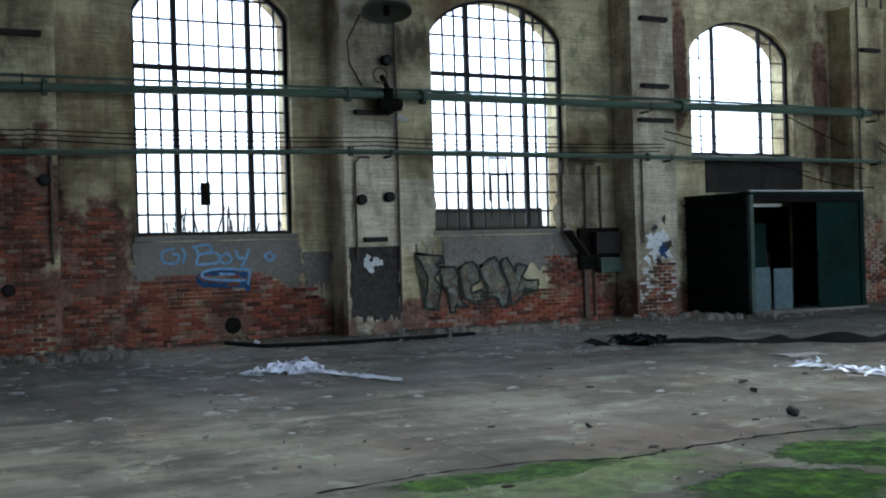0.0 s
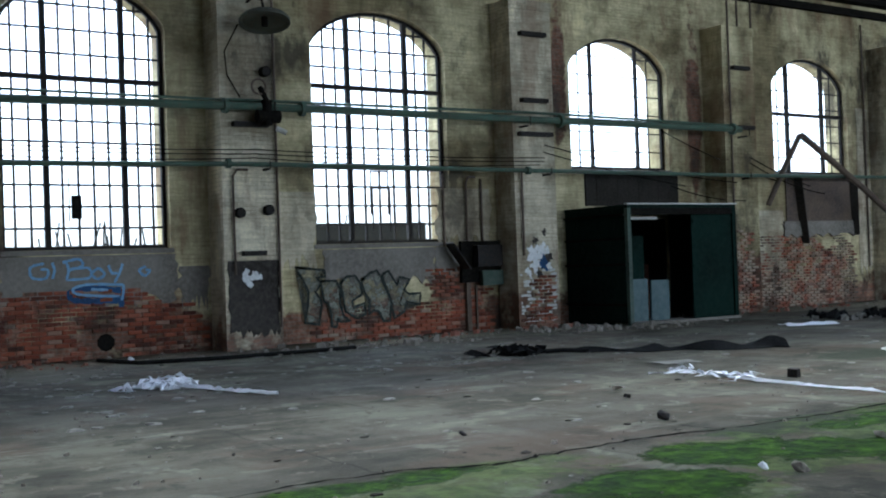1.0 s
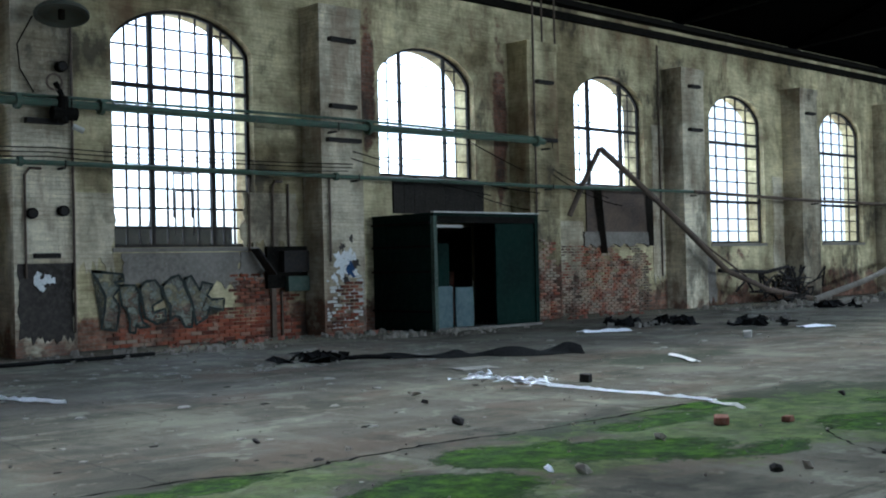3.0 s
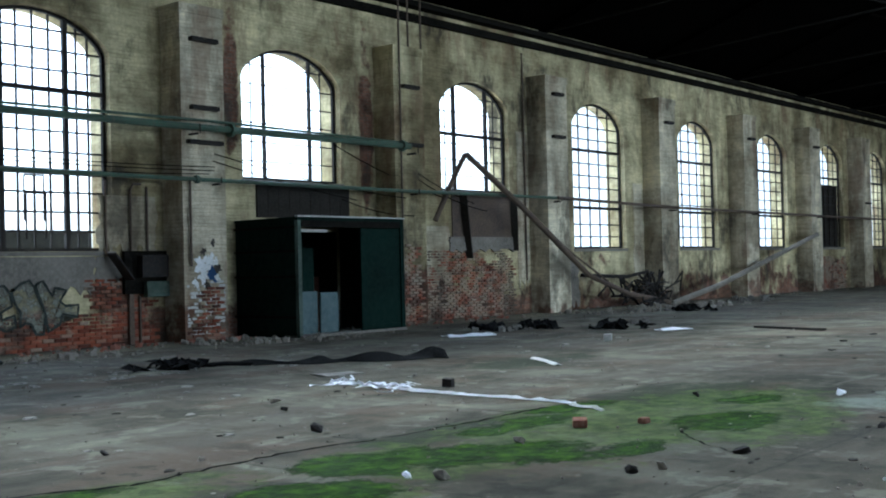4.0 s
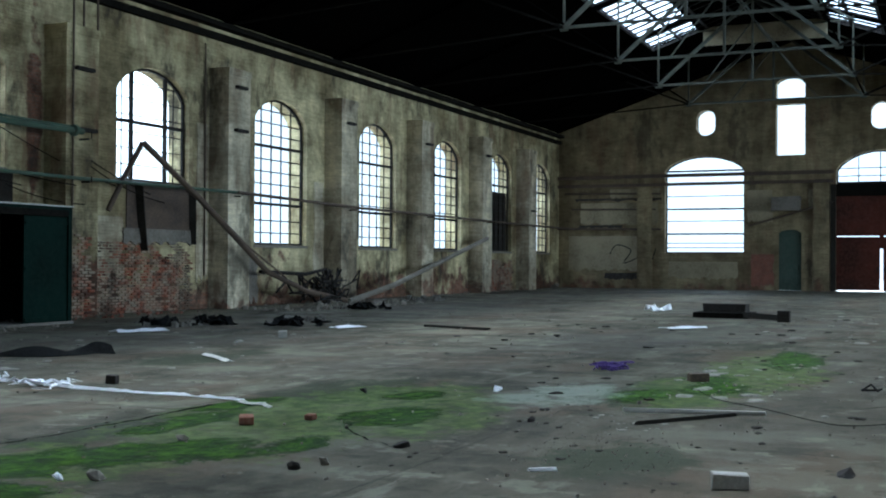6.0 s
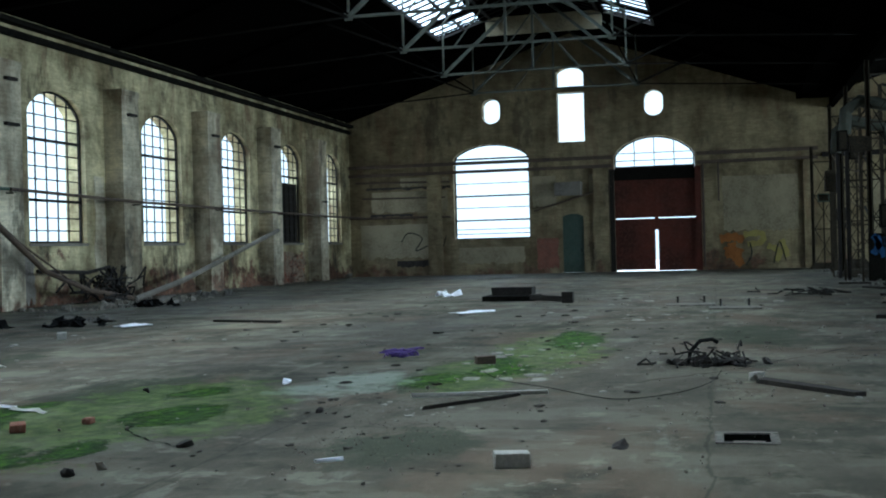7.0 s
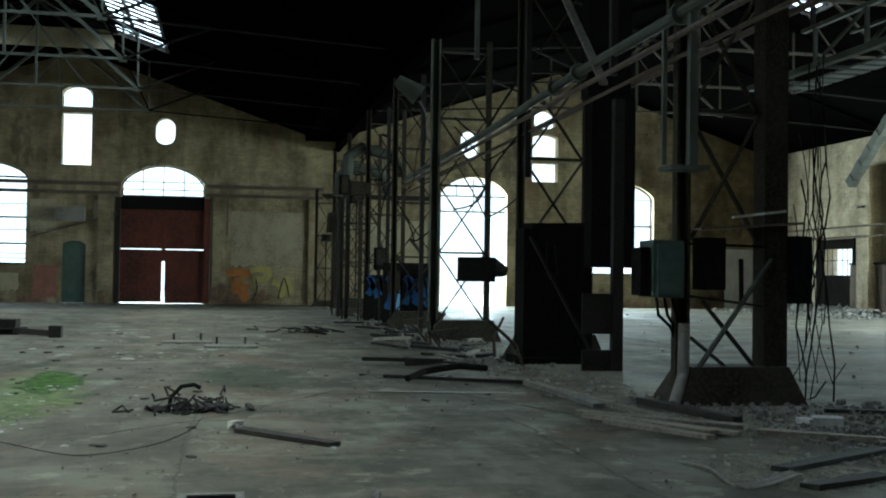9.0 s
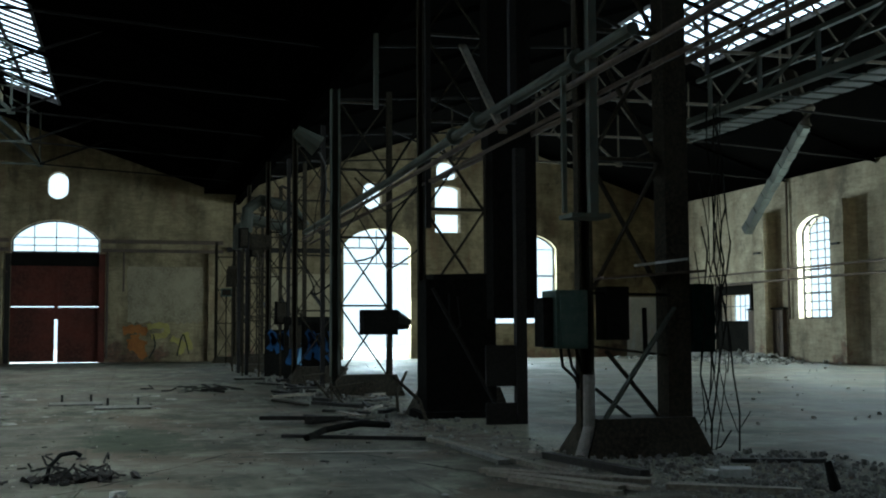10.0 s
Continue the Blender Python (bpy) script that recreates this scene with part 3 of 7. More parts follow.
GL = YN + 0.22
for i, (x, z0) in enumerate(zip(WINDOWS, SILLS)):
    if i < 2 or i > 8:
        mv, mh = [-0.68, 0.72], [3.5, 5.02] if i == 0 else [3.53, 5.18]
        tv = spread(-1.5, -0.68, 2) + spread(-0.68, 0.72, 4 if i != 1 else 3) + spread(0.72, 1.5, 2)
        th_ = spread(1.95, mh[0], 3) + spread(mh[0], mh[1], 3) + spread(mh[1], 6.78, 3)
        lab = "tall arched steel window with broken panes"
    elif i < 4:
        mv, mh = [-0.74, 0.72], [4.78] if i == 2 else [5.23]
        tv = []
        th_ = [z for z in spread(3.6, 6.78, 6) if abs(z - mh[0]) > 0.15]
        tv = spread(-1.5, -0.74, 1) + spread(0.72, 1.5, 1)
        lab = "arched steel window above a blocked lower part"
    else:
        mv, mh = [], [5.2, 3.3] if i < 7 else [5.2]
        tv = spread(-1.5, 1.5, 4)
        th_ = [z for z in spread(1.95, 6.78, 11) if all(abs(z - q) > 0.15 for q in mh)]
        lab = "tall arched steel window with grimy panes"
    steel_window("window_%d" % (i + 1 if i < 9 else i + 11), x, GL, z0, 6.0, 6.78, HALVES[i] - 0.01, mv, mh, tv, th_, 0, lab, 0.06 if i == 2 else 0.1, 0.028 if i in (2, 3) else 0.04)
steel_window("window_10", 12.0, XE + 0.35, 1.95, 6.42, 7.2, 2.12, [], [6.42, 4.35, 3.0], [], [5.7, 5.05, 3.7, 2.5, 2.25], 1, "wide arched gable window with level glazing bars")
steel_window("window_11", 3.12, XE + 0.35, 5.52, 6.2, 7.22, 2.1, [], [5.6], [-1.05, 0.0, 1.05], [5.95, 6.35], 1, "low arched fanlight over the red gate")
steel_window("window_12", -21.78, XE + 0.35, 1.85, 6.15, 7.05, 2.1, [0.0], [4.6], [], [6.1, 3.2], 1, "arched gable window with missing panes")
fan = thing("doorway_light", "broken steel fanlight bars over the open doorway", "window")
tagged(fan, kind="structure")
for z in (6.05, 5.2):
    part("transom", bar(bmesh.new(), (XE + 0.35, -15.35, z), (XE + 0.35, -11.63, z), 0.09, 0.08), M_iron, fan)
for y, za, zb in ((-12.55, 6.05, 6.72), (-13.5, 5.2, 7.02), (-14.45, 5.2, 6.75)):
    part("glazing_bar", bar(bmesh.new(), (XE + 0.35, y, za), (XE + 0.35, y, zb), 0.06, 0.05), M_iron, fan)
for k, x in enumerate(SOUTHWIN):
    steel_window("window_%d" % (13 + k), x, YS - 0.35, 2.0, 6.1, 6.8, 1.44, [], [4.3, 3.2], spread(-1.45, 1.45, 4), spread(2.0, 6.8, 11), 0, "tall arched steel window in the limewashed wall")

# ---- masonry piers and wall dressings ----
def pier(x, y, side, brackets, mat=None, half=0.57, top=7.0):
    """A brick pier standing against a long wall; side is the way it stands out from the wall."""
    th = tagged(new("brick_pier"), "limewashed brick pier with iron ledges, bare brick at its foot", "pier", "piers along the wall", "structure")
    y0, y1 = sorted((y, y + side * 0.7))
    part("shaft", block((x - half, y0, 0), (x + half, y1, top)), mat or M_pier, th)
    bm = block((x - half - 0.02, min(y0, y0 + side * 0.03), top), (x + half + 0.02, max(y1, y1 + side * 0.03), top + 0.2))
    part("cap", bm, mat or M_pier, th)
    f = y + side * 0.7
    for z, w in brackets:
        b = block((x - w / 2, min(f - side * 0.01, f + side * 0.14), z), (x + w / 2, max(f - side * 0.01, f + side * 0.14), z + 0.09))
        part("bracket", b, M_iron, th)
    return th


for i, x in enumerate(PIERS):
    pier(x, YN, -1, [[(6.4, 0.75), (4.9, 0.8)], [(5.25, 0.7)], [(1.75, 0.45), (4.15, 0.7)], [(6.4, 0.7), (4.94, 0.7), (4.2, 0.9)], [(6.1, 0.6), (4.6, 0.8)], [(6.6, 0.5), (5.3, 0.6)], [(6.3, 0.5)], [(6.2, 0.5)], [(6.3, 0.5)], [(4.0, 0.5)]][i], M_north if i in (0, 1, 4) else None)
for x in (33.2, 39.6, 25.9):
    pier(x, YS, 1, [(5.2, 0.5)], M_south, 0.5)
for y in (-4.85, 5.95, 15.2):
    b = part("pilaster", block((XE - 0.25, y - 0.4, 0), (XE, y + 0.4, 5.6)), M_end)
    tagged(b, "shallow limewashed pilaster on the gable wall", "pilaster", kind="structure")
for k, (y0, y1) in enumerate(((-5.2, 0.9), (5.35, YN))):
    for z, t in ((5.62, 0.16), (6.08, 0.18)):
        tagged(part("trim", block((XE - 0.22, y0, z), (XE - 0.002, y1, z + t)), M_rust), "dark iron girder flange fixed along the gable wall", "girder", kind="structure")
tagged(part("trim", block((XE - 0.2, -11.5, 5.7), (XE - 0.002, -5.4, 5.95)), M_iron), "dark iron girder along the gable wall", "girder", kind="structure")
# Brick and timber both coloured black, in place of the shade below the eaves
tagged(part("trim", block((XW, YN - 0.16, 8.1), (XE, YN - 0.002, 8.3)), M_black), "projecting brick string course, coloured black for the shade under the roof", "cornice", kind="structure")
tagged(part("trim", block((XW, YN - 0.32, 8.46), (XE, YN - 0.003, 8.62)), M_black), "timber wall plate, coloured black for the shade under the roof", "wall plate", kind="structure")

# sloping cement sills and blocked lower lights
for i, x in enumerate(WINDOWS):
    z = SILLS[i]
    s = part("window_sill", block((x - HALVES[i] - 0.05, YN - 0.03, z - 0.09), (x + HALVES[i] + 0.05, YN + 0.2, z - 0.005)), M_cement)
    tagged(s, "chipped grey cement window sill", "sill", kind="structure")
def ragged(x0, x1, z0, z1, y, t, seed, rough=0.09):
    """A slab of render with broken-off edges."""
    rng = random.Random(seed)
    pts = [(x0 + (x1 - x0) * i / 24, z0 + rng.uniform(-rough, rough) * 1.4) for i in range(25)]
    pts += [(x1 + rng.uniform(-rough, rough) * 0.6, z0 + (z1 - z0) * i / 8) for i in range(1, 8)]
    pts += [(x1 - (x1 - x0) * i / 12, z1) for i in range(13)]
    pts += [(x0 + rng.uniform(-rough, rough) * 0.6, z1 - (z1 - z0) * i / 8) for i in range(1, 8)]
    bm = bmesh.new()
    f = bm.faces.new([bm.verts.new((u, y, v)) for u, v in pts])
    g = bmesh.ops.extrude_face_region(bm, geom=[f])
    for v in g["geom"]:
        if isinstance(v, bmesh.types.BMVert):
            v.co.y -= t
    bmesh.ops.triangulate(bm, faces=[q for q in bm.faces if len(q.verts) > 4])
    return bm


for x0, x1, z0, z1 in ((-6.72, -3.62, 1.02, 1.84), (-0.55, 2.1, 1.15, 1.84), (2.15, 2.7, 1.3, 1.84)):
    tagged(part("render_patch", ragged(x0, x1, z0, z1, YN - 0.002, 0.02, int(x0 * 10)), M_cement), "patch of grey cement render below the window", "render", kind="structure")
for x0, x1, z0, z1, mt in ((-3.55, -2.98, 0.9, 1.6, M_cement), (2.2, 3.6, 1.95, 3.1, M_pier), (9.45, 10.35, 0.2, 2.4, M_cement), (11.7, 13.3, 1.0, 2.6, M_pier), (16.55, 17.1, 0.9, 5.5, M_pier), (23.3, 23.95, 1.0, 4.2, M_pier), (18.4, 19.8, 0.15, 1.6, M_cement), (-1.7, -0.7, 1.6, 3.0, M_pier)):
    tagged(part("render_patch", ragged(x0, x1, z0, z1, YN - 0.002, 0.016, int(x0 * 7), 0.12), mt), "remnant of pale plaster on the brick wall", "render", kind="structure")
for y0, y1, z0, z1, mt in ((14.5, 18.9, 3.55, 4.75, M_gable), (15.3, 19.6, 1.0, 2.9, M_gable), (8.4, 9.7, 3.6, 5.3, M_gable), (14.4, 17.2, 5.05, 5.5, M_gable), (10.2, 13.9, 0.6, 1.5, M_gable), (-4.2, -0.4, 2.0, 4.9, M_gable), (-10.9, -7.6, 0.9, 4.6, M_gable), (8.35, 9.5, 0.25, 1.9, M_brick), (14.3, 19.2, 4.86, 5.0, M_soot), (16.5, 19.0, 3.36, 3.5, M_soot), (15.2, 17.5, 0.5, 0.85, M_soot), (5.6, 6.6, 4.3, 5.3, M_gable)):
    bm = ragged(y0, y1, z0, z1, YN - 0.002, 0.012, int(y0 * 9 + z0 * 31), 0.07 if mt is not M_soot else 0.04)
    for v in bm.verts:
        v.co = Vector((XE - (YN - v.co.y), v.co.x, v.co.z))
    tagged(part("render_patch", bm, mt), "flaking remnant of plaster on the gable wall", "render", kind="structure")
board = thing("boarded_panel", "dark weathered boards blocking the opening above the vestibule", "boarding")
for k in range(9):
    x = 6.38 + k * 0.335
    part("board", block((x, YN - 0.05, 2.72), (x + 0.322, YN - 0.01, 3.5), None, 0.008), M_darkwood, board)
niche = thing("blocked_window", "dark recessed panel below the window with torn boards", "boarding")
part("panel", block((13.45, YN - 0.04, 2.15), (16.35, YN - 0.012, 3.5), None, 0.006), M_rust, niche)
part("broken_render", ragged(13.3, 16.5, 1.9, 2.3, YN - 0.014, 0.05, 63, 0.05), M_cement, niche)
part("torn_board", bar(bmesh.new(), (13.75, YN - 0.2, 3.5), (14.1, YN - 0.1, 1.7), 0.22, 0.05), M_darkwood, niche)
part("torn_board", bar(bmesh.new(), (16.2, YN - 0.15, 3.4), (16.3, YN - 0.08, 1.9), 0.2, 0.05), M_darkwood, niche)
w8 = thing("shutter", "dark board closing the lower half of the window", "shutter")
part("board", block((WINDOWS[7] - 1.45, YN + 0.28, 2.0), (WINDOWS[7] + 1.45, YN + 0.33, 4.9)), M_darkwood, w8)
vent = thing("flap", "black vent flap hanging in the broken window", "flap")
part("plate", block((-5.45, GL - 0.1, 2.5), (-5.27, GL - 0.07, 2.92)), M_black, vent)
part("stay", rod(bmesh.new(), (-5.48, GL - 0.06, 2.45), (-5.48, GL - 0.06, 3.25), 0.012), M_black, vent)
for xx, zz in ((0.72, 2.2), (0.68, 2.55)):
    cas = thing("casement", "opened steel casement in the window grid", "casement")
    part("stile", rod(bmesh.new(), (xx, GL - 0.08, zz), (xx, GL - 0.08, zz + 0.9), 0.018), M_iron, cas)
    part("stile", rod(bmesh.new(), (xx + 0.42, GL - 0.08, zz), (xx + 0.42, GL - 0.08, zz + 0.9), 0.018), M_iron, cas)
    part("rail", rod(bmesh.new(), (xx, GL - 0.08, zz + 0.9), (xx + 0.42, GL - 0.08, zz + 0.9), 0.018), M_iron, cas)

# ---- steel vestibule at the side gate ----
vx0, vx1, vy0, vz = 5.75, 9.1, 18.1, 2.6
vb = thing("steel_vestibule", "dark green steel porch box with one leaf standing open", "vestibule")
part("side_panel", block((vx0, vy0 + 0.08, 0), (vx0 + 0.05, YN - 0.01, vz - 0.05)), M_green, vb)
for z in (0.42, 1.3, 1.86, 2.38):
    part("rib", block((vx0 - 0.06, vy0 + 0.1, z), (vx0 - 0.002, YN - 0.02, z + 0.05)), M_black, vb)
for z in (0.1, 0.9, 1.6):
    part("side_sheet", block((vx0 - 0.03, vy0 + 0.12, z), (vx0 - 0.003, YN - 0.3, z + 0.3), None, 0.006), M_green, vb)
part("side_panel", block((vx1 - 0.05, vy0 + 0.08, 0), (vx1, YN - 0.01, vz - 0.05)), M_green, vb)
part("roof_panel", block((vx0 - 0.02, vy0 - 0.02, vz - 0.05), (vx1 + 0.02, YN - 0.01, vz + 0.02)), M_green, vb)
part("post", block((vx0 - 0.02, vy0 - 0.02, 0), (vx0 + 0.08, vy0 + 0.08, vz - 0.05)), M_greendoor, vb, "grey-green front post")
part("post", block((vx1 - 0.1, vy0 - 0.02, 0), (vx1 + 0.02, vy0 + 0.08, vz - 0.05)), M_green, vb)
part("header", block((vx0 + 0.1, vy0 - 0.015, vz - 0.2), (vx1 - 0.1, vy0 + 0.06, vz - 0.052)), M_black, vb)
part("drip_edge", block((vx0 - 0.03, vy0 - 0.05, vz + 0.021), (vx1 + 0.03, vy0 + 0.05, vz + 0.05)), M_paper, vb, "pale bent drip edge")
lf_ = part("door_leaf", block((7.7, vy0 + 0.02, 0.04), (9.0, vy0 + 0.065, vz - 0.21)), M_green, vb)
for z in (0.1, 1.2, 2.2):
    part("rail", block((7.72, vy0 - 0.01, z), (8.98, vy0 + 0.018, z + 0.07)), M_green, lf_)
part("inner_sheet", block((vx0 + 0.07, 18.3, 0.05), (vx0 + 0.1, 19.9, 2.35)), M_bluepanel, vb, "dull blue inner lining")
part("low_panel", block((6.16, 18.5, 0.05), (6.66, 18.53, 0.98), None, 0.01), M_bluepanel, vb, "pale blue panel standing inside")
part("low_panel", block((6.72, 18.46, 0.05), (7.26, 18.49, 0.95), None, 0.012), M_bluepanel, vb, "pale blue panel standing inside")
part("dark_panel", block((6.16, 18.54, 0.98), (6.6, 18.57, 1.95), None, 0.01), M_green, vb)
# Plain pale strip at the header, no light fitting
part("header_strip", block((vx0 + 0.2, vy0 + 0.12, vz - 0.3), (6.75, vy0 + 0.18, vz - 0.24)), M_paper, vb, "dusty pale strip under the header")
# Black sheet in front of the brick, stands for the shade inside the porch
part("dark_backing", block((6.2, YN - 0.06, 0), (8.9, YN - 0.012, 2.4)), M_black, vb)
part("brick_jamb", block((7.62, YN - 0.4, 0), (7.95, YN - 0.07, 1.3)), M_brick, vb, "red brick jamb inside")
part("threshold", block((vx0, vy0 - 0.1, 0.0), (vx1, vy0 + 0.5, 0.05)), M_cement, vb)


# ---- pipes along the north wall ----
def wall_pipe(label, mat, pts, r, flanges=(), hooks=(), group="wall pipes", name="wall_pipe"):
    th = thing(name, label, "pipe", group)
    part("pipe", tube(bmesh.new(), pts, r), mat, th)
    for p, d in flanges:
        part("flange", rod(bmesh.new(), Vector(p) - Vector(d) * 0.04, Vector(p) + Vector(d) * 0.04, r * 1.9, 10), mat, th)
    for p in hooks:
        bm = bar(bmesh.new(), (p[0], p[1], p[2] - r - 0.03), (p[0], p[1] + 0.28, p[2] - r - 0.03), 0.05, 0.04)
        rod(bm, (p[0], p[1] - r - 0.02, p[2] - r - 0.03), (p[0], p[1] - r - 0.02, p[2] + r + 0.02), 0.012, 6)
        part("hook", bm, M_iron, th)
    return th


PY = 19.22
wall_pipe("thick green painted pipe running along the piers", M_greenpipe, [(XW, PY, 4.36), (-9, PY, 4.38), (-2.5, PY, 4.5), (4.4, PY, 4.53), (10.7, PY, 4.56)], 0.075,
          [((-8.3, PY, 4.39), (1, 0, 0)), ((-2.95, PY, 4.49), (1, 0, 0)), ((-1.4, PY, 4.5), (1, 0, 0)), ((4.9, PY, 4.53), (1, 0, 0)), ((10.4, PY, 4.56), (1, 0, 0))],
          [(x, PY, 4.5) for x in (-8.65, -2.0, 4.0, 10.9)])
wall_pipe("thin green pipe above the thick one", M_greenpipe, [(-3.0, PY + 0.1, 4.62), (4.4, PY + 0.1, 4.7), (10.7, PY + 0.1, 4.66)], 0.03)
wall_pipe("slim green pipe above the steel window heads", M_greenpipe, [(XW, PY + 0.12, 4.5), (-2.4, PY + 0.12, 4.62)], 0.025)
wall_pipe("grey green pipe along the wall at window height", M_greenpipe, [(XW, PY + 0.05, 3.3), (-9, PY + 0.05, 3.33), (-2.5, PY + 0.05, 3.44), (4.4, PY + 0.05, 3.43), (10.5, PY + 0.05, 3.42), (17.3, PY + 0.05, 3.46)], 0.045,
          [((-2.9, PY + 0.05, 3.44), (1, 0, 0)), ((4.0, PY + 0.05, 3.43), (1, 0, 0))], [(x, PY + 0.05, 3.43) for x in (-8.65, -2.1, 4.6, 11.0, 17.5)])
wall_pipe("rusty pipe running on towards the gable wall", M_rust, [(17.3, PY, 3.46), (24.6, PY, 3.34), (44.0, PY, 3.28), (XE - 0.05, PY, 3.3)], 0.05, [], [(x, PY, 3.33) for x in (24.6, 31.2, 37.8, 44.0)])
for z, y, x1, sag in ((3.78, 19.3, 4.5, 0.05), (3.70, 19.32, 4.5, 0.04), (3.63, 19.36, 4.4, 0.08)):
    for xa, xb in ((XW, -8.6), (-8.6, -2.4), (-2.4, x1)):
        pts = [(xa + (xb - xa) * k / 8, y, z - 0.06 + 0.01 * xa / 10 - sag * 4 * (k / 8) * (1 - k / 8)) for k in range(9)]
        cb = thing("cable", "thin black cable slung between the piers", "cable", "cables on the wall")
        part("wire", tube(bmesh.new(), pts, 0.011, 5), M_black, cb)
for a, b, sag in (((4.5, 19.3, 4.0), (10.7, 19.4, 3.25), 0.1), ((4.5, 19.35, 3.85), (9.5, 20.0, 3.2), 0.05), ((8.6, 19.9, 4.55), (12.4, 19.5, 3.3), 0.1), ((11.2, 19.4, 3.9), (13.6, 19.5, 3.2), 0.05), ((11.2, 19.4, 3.75), (14.2, 19.5, 3.0), 0.12), ((9.0, 20.0, 3.2), (11.0, 19.4, 2.8), 0.1)):
    cb = thing("cable", "loose black cable hanging aslant between the piers", "cable", "cables on the wall")
    part("wire", tube(bmesh.new(), [Vector(a).lerp(Vector(b), k / 8) - Vector((0, 0, sag * 4 * (k / 8) * (1 - k / 8))) for k in range(9)], 0.014, 5), M_black, cb)
for i, (x, z0, z1, kx) in enumerate(((-1.86, 0.4, 7.2, 0), (-2.75, 1.4, 3.35, 0.3), (3.95, 1.6, 3.4, 0), (2.35, 1.85, 3.4, 0), (2.95, 1.9, 3.35, 0.25), (3.35, 1.9, 3.3, 0), (5.02, 1.0, 4.4, 0), (-8.2, 1.5, 3.3, 0), (10.6, 2.7, 8.4, 0), (11.45, 7.2, 8.6, 0), (10.95, 7.2, 8.6, 0), (16.9, 1.0, 7.9, 0))):
    y = 19.44 if abs(min((abs(x - p) for p in PIERS)) - 0) < 0.56 else YN - 0.06
    pts = [(x, y, z0), (x, y, z1 - 0.12), (x + kx * 0.3, y, z1), (x + kx, y, z1)] if kx else [(x, y, z0), (x, y, z1)]
    wall_pipe("thin rusty conduit fixed upright to the masonry", M_rust, pts, 0.025, group="conduits", name="conduit")
# Solid black discs put the shade of small pier recesses into colour
for x, z, y in ((-2.62, 2.55, 19.46), (-2.05, 2.6, 19.44), (-8.3, 2.9, 19.46), (-2.05, 5.2, 19.4), (-8.9, 1.1, 19.46)):
    jb = thing("junction_box", "small black round disc on the pier for a dark recess", "junction box", "junction boxes")
    part("body", rod(bmesh.new(), (x, y - 0.05, z), (x, 19.5, z), 0.1, 12), M_black, jb)
    part("lid", rod(bmesh.new(), (x, y - 0.06, z), (x, y - 0.052, z), 0.075, 12), M_iron, jb)
vl = thing("valve", "rusty stop valve with handwheel on the green pipe", "valve")
part("body", rod(rod(bmesh.new(), (-2.15, PY - 0.05, 4.15), (-2.15, PY - 0.05, 4.62), 0.1, 10), (-2.35, PY - 0.05, 4.32), (-1.9, PY - 0.05, 4.32), 0.12, 10), M_black, vl)
part("bonnet", rod(bmesh.new(), (-2.15, PY - 0.05, 4.62), (-2.3, PY - 0.1, 4.85), 0.05, 8), M_black, vl)
whl = bmesh.new()
tube(whl, [(-2.32 + 0.14 * math.cos(a), PY - 0.12 + 0.02, 4.86 + 0.14 * math.sin(a)) for a in [k * math.pi / 8 for k in range(17)]], 0.02, 6)
part("handwheel", whl, M_rust, vl)
part("drain_cock", rod(bmesh.new(), (-1.98, PY - 0.08, 4.1), (-1.8, PY - 0.12, 4.02), 0.05, 8), M_paper, vl, "pale drain cock")

# enamel shade lamp on a bracket
lm = thing("wall_lamp", "dish-shaped enamel factory lamp on a bracket arm", "lamp")
sh = bmesh.new()
prof = [(0.05, 0.2), (0.1, 0.15), (0.28, 0.12), (0.43, 0.07), (0.47, 0.02), (0.47, -0.02), (0.44, -0.01), (0.4, 0.03), (0.2, 0.07), (0.02, 0.08)]
rings = [[sh.verts.new((-2.33 + r * math.cos(a), 18.75 + r * math.sin(a), 5.98 + z - 0.22 * r * math.sin(a) - 0.1 * r * math.cos(a))) for a in [k * math.pi / 10 for k in range(20)]] for r, z in prof]
for a, b in zip(rings, rings[1:]):
    for k in range(20):
        sh.faces.new((a[k], a[(k + 1) % 20], b[(k + 1) % 20], b[k]))
part("shade", sh, M_steel, lm)
part("arm", tube(bmesh.new(), [(-2.33, 19.5, 6.5), (-2.33, 19.2, 6.55), (-2.33, 18.85, 6.4), (-2.33, 18.75, 6.15)], 0.025), M_black, lm)
part("bulb_holder", rod(bmesh.new(), (-2.33, 18.75, 6.1), (-2.33, 18.75, 5.9), 0.06, 10), M_black, lm)
part("cable", tube(bmesh.new(), [(-2.75, 19.0, 5.95), (-2.9, 19.3, 5.5), (-2.8, 19.45, 5.1), (-2.55, 19.46, 4.7)], 0.014, 6), M_black, lm)

# switchgear between window two and the third pier
sg = thing("switchgear", "broken black switch boxes on a wall board", "switch box")
part("board", block((2.75, YN - 0.1, 1.05), (3.85, YN - 0.02, 1.95)), M_black, sg)
part("box", block((3.05, YN - 0.3, 1.4), (3.7, YN - 0.1, 1.85), None, 0.01), M_iron, sg)
part("box", block((3.2, YN - 0.25, 0.98), (3.75, YN - 0.1, 1.3), None, 0.01), M_greendoor, sg, "grey-green small box")
part("hanging_lid", bar(bmesh.new(), (2.35, YN - 0.25, 1.9), (2.75, YN - 0.3, 1.35), 0.4, 0.03), M_iron, sg)
part("conduit", block((2.86, YN - 0.1, 0.0), (2.97, YN - 0.02, 1.05)), M_rust, sg)
part("conduit", block((3.12, YN - 0.08, 0.0), (3.16, YN - 0.02, 1.0)), M_rust, sg)
hole = thing("wall_hole", "hole broken through the brick foot of the wall, its shade a black disc", "hole")
